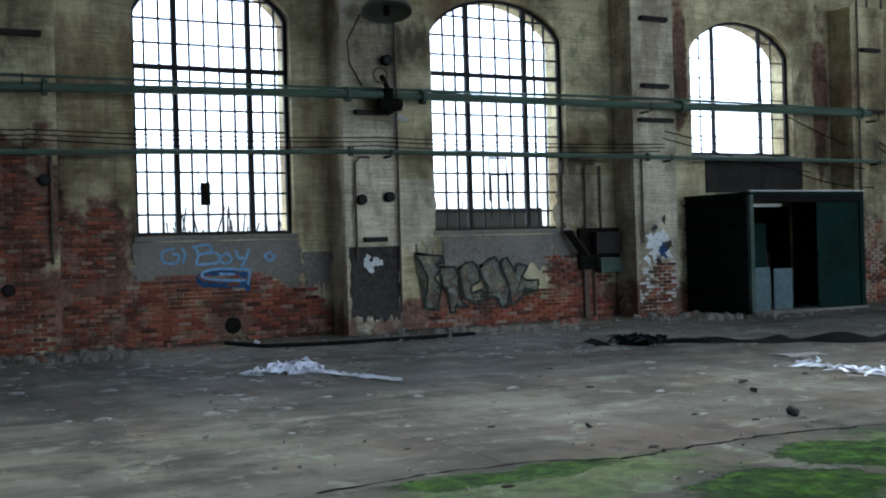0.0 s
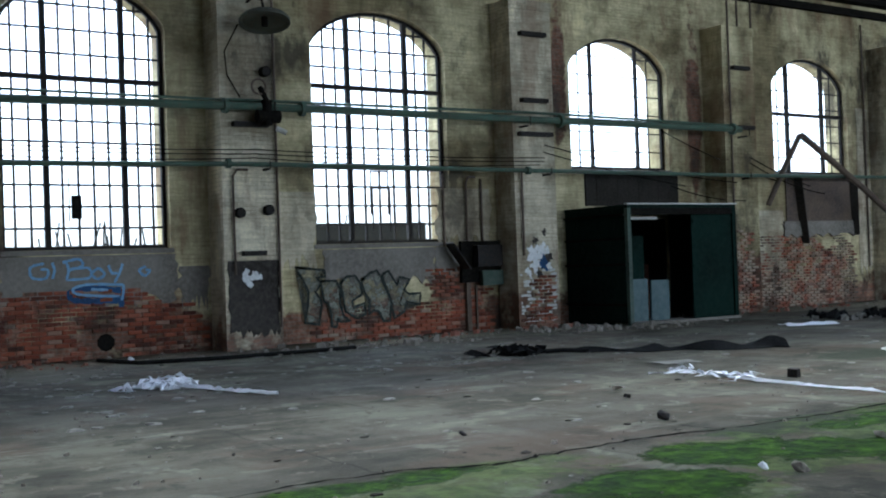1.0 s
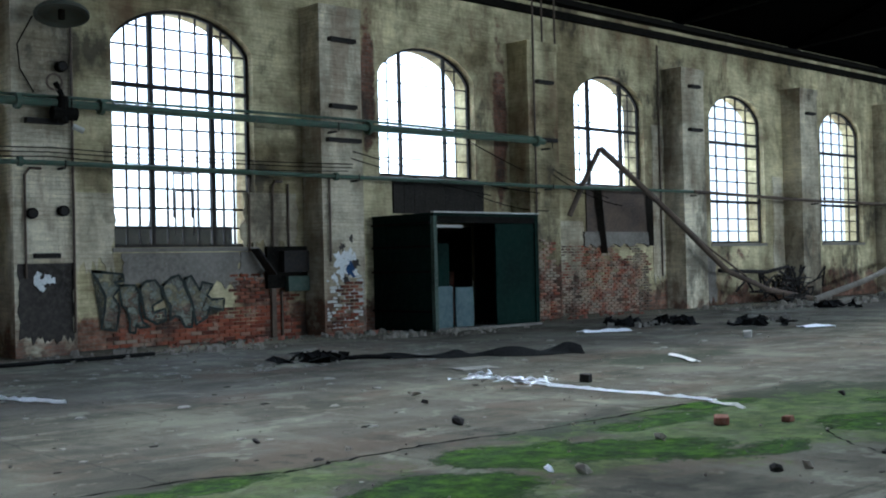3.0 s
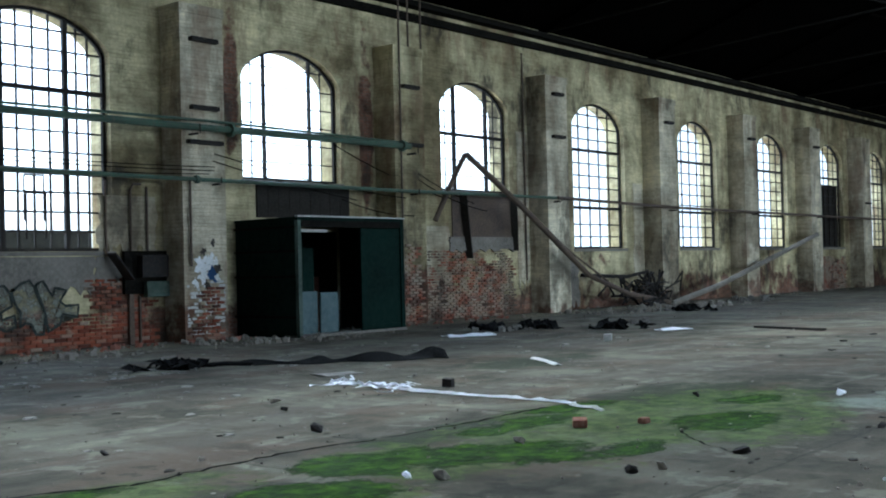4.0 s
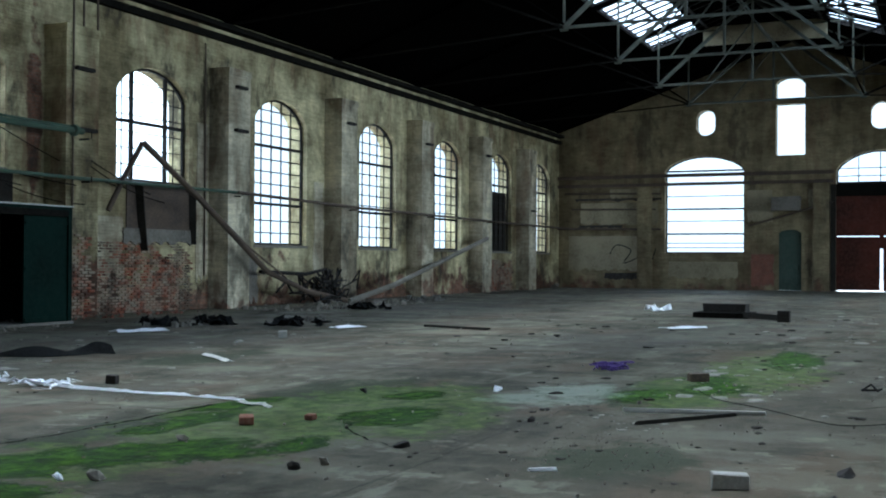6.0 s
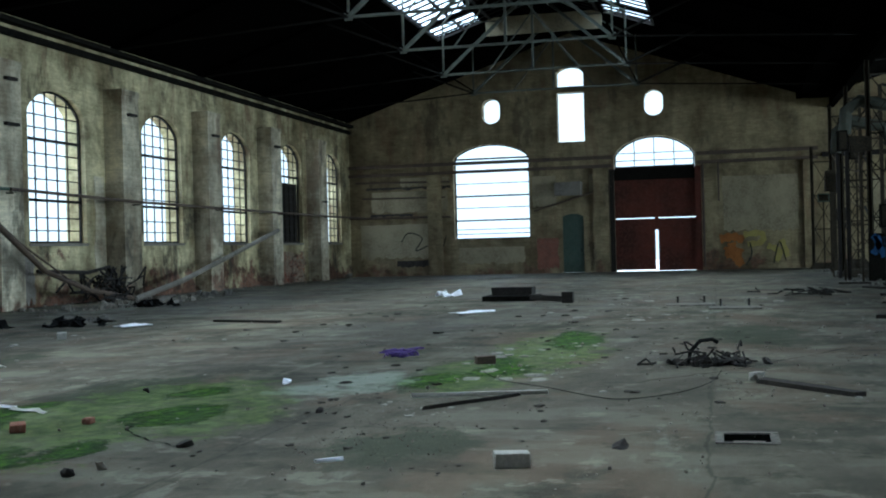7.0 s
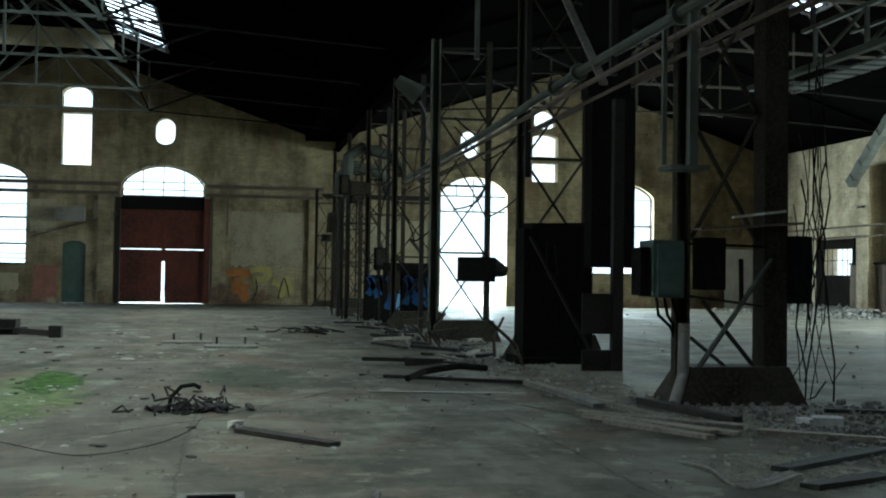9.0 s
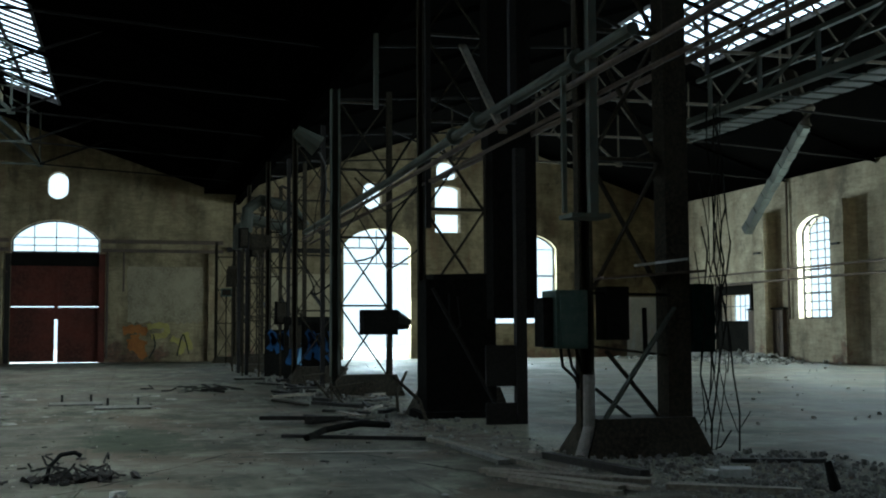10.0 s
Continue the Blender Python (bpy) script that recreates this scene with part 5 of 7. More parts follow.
pp = thing("stand_pipe", "pale concrete-coated pipe standing at the column foot", "pipe")
part("pipe", tube(bmesh.new(), [(cx - 0.2, -5.95, 1.0), (cx - 0.22, -5.93, 0.35), (cx - 0.5, -5.7, 0.02)], 0.075, 10), M_cement, pp)
rc = random.Random(11)
for k in range(11):
    y = -7.48 - rc.uniform(0.0, 0.5)
    z0, z1 = rc.uniform(2.0, 4.8), rc.choice([0.02, 0.25, 0.7, 1.0])
    pts = []
    for i in range(10):
        t = i / 9
        pts.append((cx - 0.2 + 0.12 * math.sin(t * 5 + k), y + 0.16 * math.sin(t * 6.0 + k * 1.7) * t + 0.03 * math.sin(t * 17 + k), z0 + (z1 - z0) * t))
    if k in (3, 6):
        pts += [(cx - 0.2, y - 0.2, z1 + 0.05), (cx - 0.2, y - 0.35, z1 + 0.25)]
    cb = thing("cable", "cut cable hanging down from the column", "cable", "hanging cables")
    part("wire", tube(bmesh.new(), pts, 0.007 + 0.005 * (k % 2), 5), M_black, cb)

# sheeted second column
px = COLX[1]
db = thing("control_cubicle", "black sheet-steel cubicle against the column", "cubicle")
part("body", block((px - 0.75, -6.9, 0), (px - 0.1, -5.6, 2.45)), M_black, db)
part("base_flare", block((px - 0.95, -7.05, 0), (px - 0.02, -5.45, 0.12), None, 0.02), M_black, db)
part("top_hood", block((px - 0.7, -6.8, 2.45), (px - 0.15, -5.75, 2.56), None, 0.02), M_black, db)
part("skirt", bar(bmesh.new(), (px - 0.8, -5.7, 2.3), (px - 0.9, -6.9, 0.1), 0.12, 0.05), M_darkwood, db)
part("cover", tube(bmesh.new(), [(px - 0.8, -6.0, 2.2), (px - 0.85, -6.0, 1.6), (px - 0.85, -6.1, 1.5), (px - 0.85, -6.2, 1.65), (px - 0.82, -6.15, 2.15)], 0.016, 6), M_iron, db)
slab = thing("sheet_duct", "wide black sheet duct hanging beside the column", "duct")
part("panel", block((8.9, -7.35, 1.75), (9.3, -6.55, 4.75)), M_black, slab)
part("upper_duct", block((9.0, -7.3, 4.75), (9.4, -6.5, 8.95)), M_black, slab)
pb = thing("shelf_post", "dark timber post with shelf boards nailed on", "post")
part("post", block((8.2, -6.9, 0), (8.36, -6.72, 4.6)), M_darkwood, pb)
part("board", block((8.25, -6.72, 0.62), (8.3, -6.2, 1.3)), M_darkwood, pb)
part("board", block((8.25, -6.72, 0.0), (8.3, -6.2, 0.35)), M_darkwood, pb)
bx = thing("motor_box", "black motor housing on the column with a cone spout", "motor")
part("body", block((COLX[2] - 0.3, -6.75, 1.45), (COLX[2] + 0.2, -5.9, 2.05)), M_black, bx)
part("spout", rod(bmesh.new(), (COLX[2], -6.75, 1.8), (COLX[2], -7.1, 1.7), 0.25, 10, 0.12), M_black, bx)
for k, (x, y, w) in enumerate(((26.0, -5.2, 1.5), (24.2, -5.5, 1.2), (29.5, -5.0, 1.4))):
    sp = thing("steel_sheet", "leaning steel sheet sprayed in blue", "metal sheet", "sprayed sheets")
    part("sheet", block((x, y - w, 0.0), (x + 0.04, y, 2.0 - 0.2 * k)), M_black, sp)
    for j in range(3):
        part("stroke", ribbon(bmesh.new(), smooth([(y - 0.15 - j * 0.3, 0.5 + 0.2 * k), (y - 0.35 - j * 0.3, 1.3 - 0.2 * j), (y - 0.2 - j * 0.35, 1.5), (y - 0.5 - j * 0.25, 0.8 + 0.1 * j)], 5), 0.2, lambda u, v, x=x, j=j: (x - 0.004 - 0.001 * j, u, v)), M_sprayblue if j == 1 and k == 0 else M_blue, sp)
gl = thing("gooseneck_lamp", "grey hooded lamp on a curved arm by the columns", "lamp")
part("hood", rod(bmesh.new(), (20.0, -4.7, 6.85), (20.0, -5.3, 6.45), 0.16, 10, 0.3), M_steel, gl)
part("arm", tube(bmesh.new(), [(20.0, -5.3, 6.3), (20.2, -5.5, 6.0), (20.6, -5.6, 5.4), (21.0, -5.6, 5.0)], 0.05), M_iron, gl)
for x, y, z in ((33.0, -5.0, 5.4), (31.0, -5.1, 5.9)):
    dk = thing("duct_elbow", "dusty curved sheet duct among the columns", "duct")
    part("elbow", tube(bmesh.new(), [(x, y + 0.6, z - 0.8), (x, y + 0.55, z), (x, y + 0.1, z + 0.35), (x, y - 1.0, z + 0.1), (x, y - 1.5, z - 0.6)], 0.22, 10), M_steel, dk)
    part("stay", block((x - 0.06, y + 0.5, 0), (x + 0.06, y + 0.62, z - 0.75)), M_iron, dk)

rq = random.Random(41)
brd = thing("hanging_board", "pale broken board hanging from the overhead pipes", "board")
part("board", bar(bmesh.new(), (7.5, -5.6, 6.1), (5.5, -5.6, 4.35), 0.12, 0.05), M_wood, brd)
for k in range(16):
    j = rq.randrange(1, 6)
    xa, xb, y = COLX[j], COLX[j + 1], -5.3 - 0.45 * (j < 2)
    za, zb, sag = rq.uniform(2.6, 6.6), rq.uniform(2.6, 6.6), rq.uniform(0.2, 1.1)
    cb = thing("cable", "slack dusty cable looped between the lattice columns", "cable", "hanging cables")
    part("wire", tube(bmesh.new(), [(xa + (xb - xa) * t / 9, y + 0.15 * math.sin(t * 0.7), za + (zb - za) * t / 9 - sag * 4 * (t / 9) * (1 - t / 9)) for t in range(10)], rq.uniform(0.012, 0.028), 5), rq.choice((M_black, M_rust, M_column)), cb)
for k in range(9):
    x, y, z = rq.uniform(20, 45), -5.2 + rq.uniform(-0.5, 0.9), rq.uniform(0.9, 4.6)
    w, h = rq.uniform(0.3, 0.7), rq.uniform(0.3, 0.9)
    bx2 = thing("switch_box", "rusty box hung on the lattice columns", "switch box", "boxes on the columns")
    part("body", block((x - 0.15, y - w / 2, z), (x + 0.15, y + w / 2, z + h), None, 0.02), rq.choice((M_column, M_greendoor, M_black)), bx2)
    part("lid", block((x - 0.18, y - w / 2 + 0.04, z + 0.05), (x - 0.152, y + w / 2 - 0.04, z + h - 0.05), None, 0.01), M_column, bx2)
    part("stay", bar(bmesh.new(), (x + 0.1, y, 0.0), (x + 0.1, y, z), 0.06, 0.06), M_column, bx2)

# ---- catwalk girder and chute in the second nave ----
cw = thing("catwalk", "pale steel lattice catwalk crossing above", "catwalk")
for z, y, w in ((5.95, -12.0, 0.16), (6.75, -12.0, 0.1), (5.95, -13.1, 0.12), (6.8, -13.1, 0.08)):
    part("chord", bar(bmesh.new(), (-6, y, z), (14.0 if z < 6.2 else 11.6, y, z), w, w * 0.8), M_steel, cw)
for k in range(10):
    x = 13.0 - k * 1.9
    if x < 11.5:
        part("stanchion", bar(bmesh.new(), (x, -12.0, 5.95), (x, -12.0, 6.75), 0.07, 0.07), M_steel, cw)
        part("diagonal", bar(bmesh.new(), (x, -12.0, 5.97), (x - 1.9, -12.0, 6.72), 0.06, 0.05), M_steel, cw)
    part("joist", bar(bmesh.new(), (x, -12.0, 5.95), (x, -13.1, 5.95), 0.08, 0.06), M_steel, cw)
for k in range(34):
    x = 12.6 - k * 0.5
    part("tread", block((x, -12.95, 5.8), (x + 0.36, -12.35, 5.84)), M_steel, cw)
for x in (11.2, 5.0, -1.2):
    part("hanger", block((x - 0.04, -12.04, 6.8), (x + 0.04, -11.96, roof_z(-12.0))), M_iron, cw)
ch = thing("duct", "pale corrugated sheet chute slanting to the wall", "duct")
pa, pbv = Vector((30.0, -24.0, 5.4)), Vector((25.8, -24.0, 8.9))
for k in range(14):
    a, b = pa.lerp(pbv, k / 14), pa.lerp(pbv, (k + 0.93) / 14)
    part("chute_ring", bar(bmesh.new(), a, b, 0.34 - 0.05 * (k % 2), 0.36), M_steel, ch)
part("bend", tube(bmesh.new(), [pbv, (25.6, -24.0, 9.4), (26.2, -24.0, 10.0), (26.8, -24.0, 11.1)], 0.26, 8), M_column, ch)
for a, b, r in (((26, YS + 0.85, 4.35), (XE, YS + 0.85, 4.3), 0.05), ((26, YS + 0.85, 3.85), (XE, YS + 0.85, 3.8), 0.05), ((30.2, YS + 0.12, 0.0), (30.2, YS + 0.12, 8.4), 0.06), ((37.9, YS + 0.12, 2.0), (37.9, YS + 0.12, 8.6), 0.06)):
    wall_pipe("rusty pipe on the limewashed far wall", M_rust, [a, b], r, group="south wall pipes")
sd = thing("sliding_gate", "black steel gate leaf with a barred window", "gate")
part("lower_panel", block((41.3, YS + 0.02, 0), (45.0, YS + 0.1, 1.95)), M_black, sd)
part("upper_panel", block((41.3, YS + 0.02, 3.3), (45.0, YS + 0.1, 3.8)), M_black, sd)
part("stile", block((44.4, YS + 0.02, 1.95), (45.0, YS + 0.1, 3.3)), M_black, sd)
part("stile", block((41.3, YS + 0.02, 1.95), (41.5, YS + 0.1, 3.3)), M_black, sd)
for k in range(5):
    part("bar", rod(bmesh.new(), (41.98 + k * 0.48, YS + 0.06, 1.95), (41.98 + k * 0.48, YS + 0.06, 3.3), 0.02, 6), M_iron, sd)
part("cross_bar", rod(bmesh.new(), (41.5, YS + 0.06, 2.7), (44.4, YS + 0.06, 2.7), 0.02, 6), M_iron, sd)
st = thing("lean_to", "red-brown boarded lean-to beside the gate", "lean-to")
for k in range(9):
    part("board", block((38.3 + k * 0.34, YS + 0.02, 0), (38.3 + k * 0.34 + 0.33, YS + 0.25 + 0.02 * (k % 3), 2.45), None, 0.01), M_rust, st)
part("ledge", block((38.2, YS + 0.02, 2.46), (41.3, YS + 0.4, 2.56)), M_black, st)
sk = thing("wall_panel", "pale panel with white graffiti under the gable window", "panel")
# Limewash extra white here, it carries the light that falls on this corner
part("panel", block((XE - 0.1, -30.9, 0), (XE - 0.01, -28.2, 3.4)), M_lime, sk)
part("stroke", ribbon(bmesh.new(), smooth([(-28.5, 0.4), (-28.8, 1.8), (-29.3, 0.6), (-29.7, 1.9), (-30.1, 0.5)], 6), 0.2, lambda u, v: (XE - 0.104, u, v)), M_spraywhite, sk)


# ---- loose things on the floor ----
def ground_sheet(name, label, cat, cx, cy, pts, mat, seed, h=0.05, group=""):
    """A crumpled strip lying along points with widths."""
    th = thing(name, label, cat, group)
    rng = random.Random(seed)
    bm = bmesh.new()
    rows = []
    for i, (x, y, w) in enumerate(pts):
        a, b = pts[max(i - 1, 0)], pts[min(i + 1, len(pts) - 1)]
        d = Vector((b[0] - a[0], b[1] - a[1], 0)).normalized()
        nrm = Vector((-d.y, d.x, 0))
        rows.append([bm.verts.new(Vector((x, y, 0.012 + rng.random() * h * (1 if 0 < k < 4 else 0.25))) + nrm * w * (k / 4 - 0.5) * rng.uniform(0.8, 1.25)) for k in range(5)])
    for a, b in zip(rows, rows[1:]):
        for k in range(4):
            bm.faces.new((a[k], a[k + 1], b[k + 1], b[k]))
    ob = part("sheet", bm, mat, th)
    so = ob.modifiers.new("thickness", "SOLIDIFY")
    so.thickness = 0.006
    return th


def line(a, b, n, w0, w1, wob=0.06, seed=0):
    rng = random.Random(seed)
    return [(a[0] + (b[0] - a[0]) * i / n + rng.uniform(-wob, wob), a[1] + (b[1] - a[1]) * i / n + rng.uniform(-wob, wob), w0 + (w1 - w0) * i / n) for i in range(n + 1)]


def tangle(name, label, cat, x, y, sx, sy, n, mat, seed, w=0.09, h=0.14):
    """A crumpled heap of looping strips."""
    th = thing(name, label, cat)
    rng = random.Random(seed)
    for _ in range(n):
        u, v = x + rng.gauss(0, sx), y + rng.gauss(0, sy)
        pts = [(u, v, 0.015)]
        for _ in range(7):
            pts.append((pts[-1][0] + rng.uniform(-0.13, 0.13), pts[-1][1] + rng.uniform(-0.13, 0.13), rng.uniform(0.012, h)))
        pts[-1] = (*pts[-1][:2], 0.012)
        bm = bmesh.new()
        rows = []
        for k, p in enumerate(pts):
            d = Vector((math.cos(k + u * 5), math.sin(k + u * 5), 0.5 * math.sin(k * 2.0))) * w * rng.uniform(0.4, 0.9)
            rows.append((bm.verts.new(Vector(p) + d), bm.verts.new(Vector((p[0], p[1], max(0.01, p[2] - 0.02))) - Vector((d.x, d.y, 0)))))
        for a, b in zip(rows, rows[1:]):
            bm.faces.new((a[0], a[1], b[1], b[0]))
        ob = part("fold", bm, mat, th)
        so = ob.modifiers.new("thickness", "SOLIDIFY")
        so.thickness = 0.004
    return th


tangle("plastic_sheet", "crumpled white plastic sheet heap on the concrete", "plastic sheet", -6.1, 14.2, 0.2, 0.22, 20, M_white, 2, 0.055, 0.13)
ground_sheet("plastic_sheet", "flat crumpled white plastic on the concrete", "plastic sheet", 0, 0, line((-6.3, 14.25), (-5.85, 14.05), 7, 0.2, 0.16, 0.07, 40), M_white, 41, 0.1)
ground_sheet("plastic_tape", "thin white tail of the plastic sheet", "plastic tape", 0, 0, line((-5.85, 14.05), (-5.42, 12.15), 18, 0.08, 0.05, 0.03, 3), M_white, 4, 0.05)
tangle("plastic_tape", "tufts of torn white plastic tape", "plastic tape", -0.66, 10.1, 0.05, 0.25, 4, M_white, 31, 0.04, 0.08)
tangle("plastic_tape", "small tuft of torn white plastic tape", "plastic tape", -0.85, 9.3, 0.05, 0.2, 4, M_white, 32, 0.05, 0.08)
ground_sheet("plastic_tape", "long torn white plastic tape across the floor", "plastic tape", 0, 0, line((-0.55, 10.6), (-0.95, 8.8), 18, 0.045, 0.04, 0.035, 5) + line((-0.96, 8.7), (-1.0, 6.55), 14, 0.032, 0.025, 0.012, 6), M_white, 7, 0.04)
ground_sheet("plastic_tape", "short greenish curl at the end of the tape", "plastic tape", 0, 0, line((-1.08, 6.5), (-1.35, 6.0), 5, 0.07, 0.05, 0.04, 8), M_paper, 9, 0.03)
ground_sheet("plastic_sheet", "flat white plastic sheet on the floor", "plastic sheet", 0, 0, line((6.9, 15.0), (7.9, 14.6), 5, 0.5, 0.6, 0.08, 10), M_white, 11, 0.05)
ground_sheet("plastic_sheet", "small white plastic scrap", "plastic sheet", 0, 0, line((10.3, 11.95), (11.0, 11.7), 4, 0.4, 0.4, 0.06, 12), M_white, 13, 0.06)
ground_sheet("paper_scrap", "thin pale paper strip on the floor", "paper", 0, 0, line((3.4, 10.2), (2.6, 9.2), 5, 0.12, 0.12, 0.05, 14), M_paper, 15, 0.03)
ground_sheet("cardboard", "flat pale grey cardboard on the floor", "cardboard", 0, 0, line((-0.1, 11.35), (0.5, 11.2), 3, 0.45, 0.4, 0.02, 16), M_flakes, 17, 0.015)
ground_sheet("plastic_sheet", "bluish white plastic scrap on the floor", "plastic sheet", 0, 0, line((13.6, 5.6), (14.3, 4.9), 4, 0.5, 0.4, 0.05, 18), M_white, 19, 0.05)
ground_sheet("rag", "crumpled white rag on the floor", "rag", 0, 0, line((22.0, 8.0), (22.5, 7.5), 5, 0.45, 0.35, 0.08, 20), M_white, 21, 0.22)
ground_sheet("plastic_sheet", "small white scrap beside the rubble", "plastic sheet", 0, 0, line((0.1, -6.2), (0.3, -6.35), 3, 0.15, 0.12, 0.02, 22), M_white, 23, 0.04)

belt = thing("rubber_belt", "long black rubber conveyor belt lying in waves", "belt")
bm = bmesh.new()
prev = None
for i in range(61):
    t = i / 60
    x, y = 0.6 + 2.45 * t + 0.08 * math.sin(t * 9), 13.65 - 1.95 * t + 0.1 * math.sin(t * 14 + 1)
    z = 0.02 + (0.12 + 0.14 * t) * max(0.0, math.sin(t * 19 + 0.6)) ** 1.0
    w = 0.5
    d = Vector((2.35, -2.9)).normalized()
    hgt = 0.03 + 0.03 * t + (0.06 + 0.07 * t) * (0.5 + 0.5 * math.sin(t * 21 + 0.9))
    row = [bm.verts.new((x + 0.1 * math.sin(t * 17), y - 0.16, 0.01)), bm.verts.new((x, y, hgt)), bm.verts.new((x + 0.06, y + 0.3, 0.012 + 0.3 * hgt))]
    if prev:
        for k in range(2):
            bm.faces.new((prev[k], prev[k + 1], row[k + 1], row[k]))
    prev = row
ob = part("belt", bm, M_rubber, belt)
so = ob.modifiers.new("thickness", "SOLIDIFY")
so.thickness = 0.025
tangle("rubber_scrap", "heap of torn black rubber strips", "rubber", -0.35, 14.1, 0.2, 0.2, 13, M_rubber, 24, 0.15, 0.16)
wall_pipe("black strap trailing from the rubber heap to the belt", M_rubber, [(-0.3, 14.3, 0.04), (-0.1, 14.45, 0.06), (0.15, 14.1, 0.03), (0.35, 13.85, 0.05), (0.65, 13.6, 0.03)], 0.035, group="hoses", name="hose")
wall_pipe("black hose lying along the wall foot", M_rubber, [(-5.4, 19.2, 0.05), (-5.05, 18.1, 0.04), (-3.8, 17.75, 0.04), (-2.4, 17.7, 0.04), (-1.2, 17.8, 0.04)], 0.035, group="hoses", name="hose")


def lump(name, label, cat, x, y, size, mat, seed, flat=0.6, group=""):
    th = thing(name, label, cat, group)
    part("piece", rock(bmesh.new(), (x, y, size * flat * 0.42), size, seed, flat), mat, th)
    return th


def brick_at(name, label, x, y, turn, mat, sz=(0.25, 0.12, 0.07), group="loose bricks", cat="brick"):
    th = thing(name, label, cat, group)
    bm = block((-sz[0] / 2, -sz[1] / 2, 0), (sz[0] / 2, sz[1] / 2, sz[2]), pose(x, y, 0.002, 0, 0, turn), 0.006)
    bmesh.ops.bevel(bm, geom=bm.edges[:], offset=0.008, segments=1, affect="EDGES")
    part("brick", bm, mat, th)


brick_at("concrete_block", "pale grey concrete block on the floor", -3.35, 1.25, -75, M_pale, (0.235, 0.14, 0.1), "", "block")
brick_at("loose_brick", "broken red brick on the moss", -2.3, 5.64, 35, M_brick, (0.24, 0.12, 0.07))
brick_at("loose_brick", "small orange brick fragment", -1.85, 5.25, 10, M_brick, (0.11, 0.08, 0.05))
brick_at("loose_brick", "mossy brick lying on the floor", 3.1, 2.75, -60, M_rust, (0.24, 0.12, 0.1))
brick_at("loose_brick", "dark brick on the floor", -0.3, 8.85, 20, M_iron, (0.14, 0.12, 0.1))
for k, (x, y, s, m) in enumerate(((0.18, 5.8, 0.13, M_iron), (-2.88, 3.83, 0.13, M_iron), (-2.49, 9.49, 0.13, M_stone), (-3.81, 7.44, 0.15, M_iron), (-4.87, 5.07, 0.13, M_stone), (-4.97, 5.3, 0.07, M_white), (-3.75, 4.0, 0.1, M_stone), (1.0, 4.55, 0.14, M_white), (-1.1, 3.4, 0.1, M_iron), (-4.0, 4.1, 0.12, M_iron), (-3.35, 5.55, 0.12, M_stone), (-2.9, 8.9, 0.1, M_iron), (-3.24, -1.4, 0.1, M_white), (-4.9, 19.0, 0.14, M_white), (1.25, -0.45, 0.2, M_stone), (-5.6, 8.0, 0.1, M_iron), (5.3, 17.0, 0.25, M_stone), (20.6, 16.3, 0.5, M_stone), (19.9, 15.6, 0.35, M_stone), (47.0, 19.3, 0.6, M_stone))):
    lump("stone" if m is not M_darkwood else "debris_lump", "broken piece of stone or debris on the floor", "stone", x, y, s, m, 30 + k, 0.55, "loose stones")
pn = thing("purple_net", "crumpled purple plastic net on the floor", "net")
bm = bmesh.new()
rp = random.Random(3)
for k in range(26):
    a = (4.19 + rp.uniform(-0.4, 0.4), 4.18 + rp.uniform(-0.2, 0.2), 0.015)
    pts = [a] + [(a[0] + rp.uniform(-0.2, 0.2), a[1] + rp.uniform(-0.15, 0.15), rp.uniform(0.01, 0.07)) for _ in range(4)]
    tube(bm, pts, 0.009, 5)
part("net", bm, M_purple, pn)


def stick(name, label, cat, a, b, w, h, mat, group="", z=0.0):
    th = thing(name, label, cat, group)
    a, b = Vector((*a, z + h / 2)), Vector((*b, z + h / 2))
    m = Matrix.Translation(a) @ pose(0, 0, 0, 0, 0, math.degrees(math.atan2(b.y - a.y, b.x - a.x)))
    part("bar", box(bmesh.new(), (0, -w / 2, -h / 2), ((b - a).length, w / 2, h / 2), m, 0.008), mat, th)
    return th


stick("stick", "pale straight stick on the floor", "stick", (-0.02, 2.84), (0.3, 1.55), 0.04, 0.04, M_paper)
stick("stick", "dark thin stick on the floor", "stick", (-0.85, 2.51), (0.1, 1.8), 0.035, 0.03, M_darkwood)
stick("plank", "dark timber plank lying flat", "plank", (1.2, -0.48), (0.2, -1.32), 0.13, 0.05, M_darkwood)
stick("plank", "dark plank on the floor", "plank", (11.85, 10.5), (11.3, 8.8), 0.12, 0.05, M_darkwood)
for a, b in (((2.05, -4.25), (0.55, -5.1)), ((1.95, -4.42), (0.45, -5.3)), ((2.2, -4.2), (0.9, -5.6)), ((1.6, -4.35), (0.3, -4.95))):
    stick("plank", "old grey floor board in a heap by the column", "plank", a, b, 0.14, 0.045, M_wood, "boards by the column", 0.03 * (a[0] - 1.5))
stick("plank", "long dark timber along the column foot", "plank", (3.4, -5.4), (1.4, -5.75), 0.12, 0.08, M_darkwood, "boards by the column")
stick("plank", "grey timber beam among the rubble", "plank", (0.6, -5.6), (-0.15, -6.6), 0.16, 0.06, M_wood, "boards by the column")
stick("plank", "dark timber by the column", "plank", (2.35, -7.3), (2.0, -8.3), 0.1, 0.05, M_darkwood, "boards by the column")
stick("plank", "long grey beam running to the column", "plank", (5.9, -4.6), (1.3, -5.1), 0.1, 0.06, M_wood, "boards by the column")
stick("iron_bar", "long bent iron bar on the floor", "bar", (7.1, -2.7), (5.9, -4.75), 0.07, 0.05, M_iron)
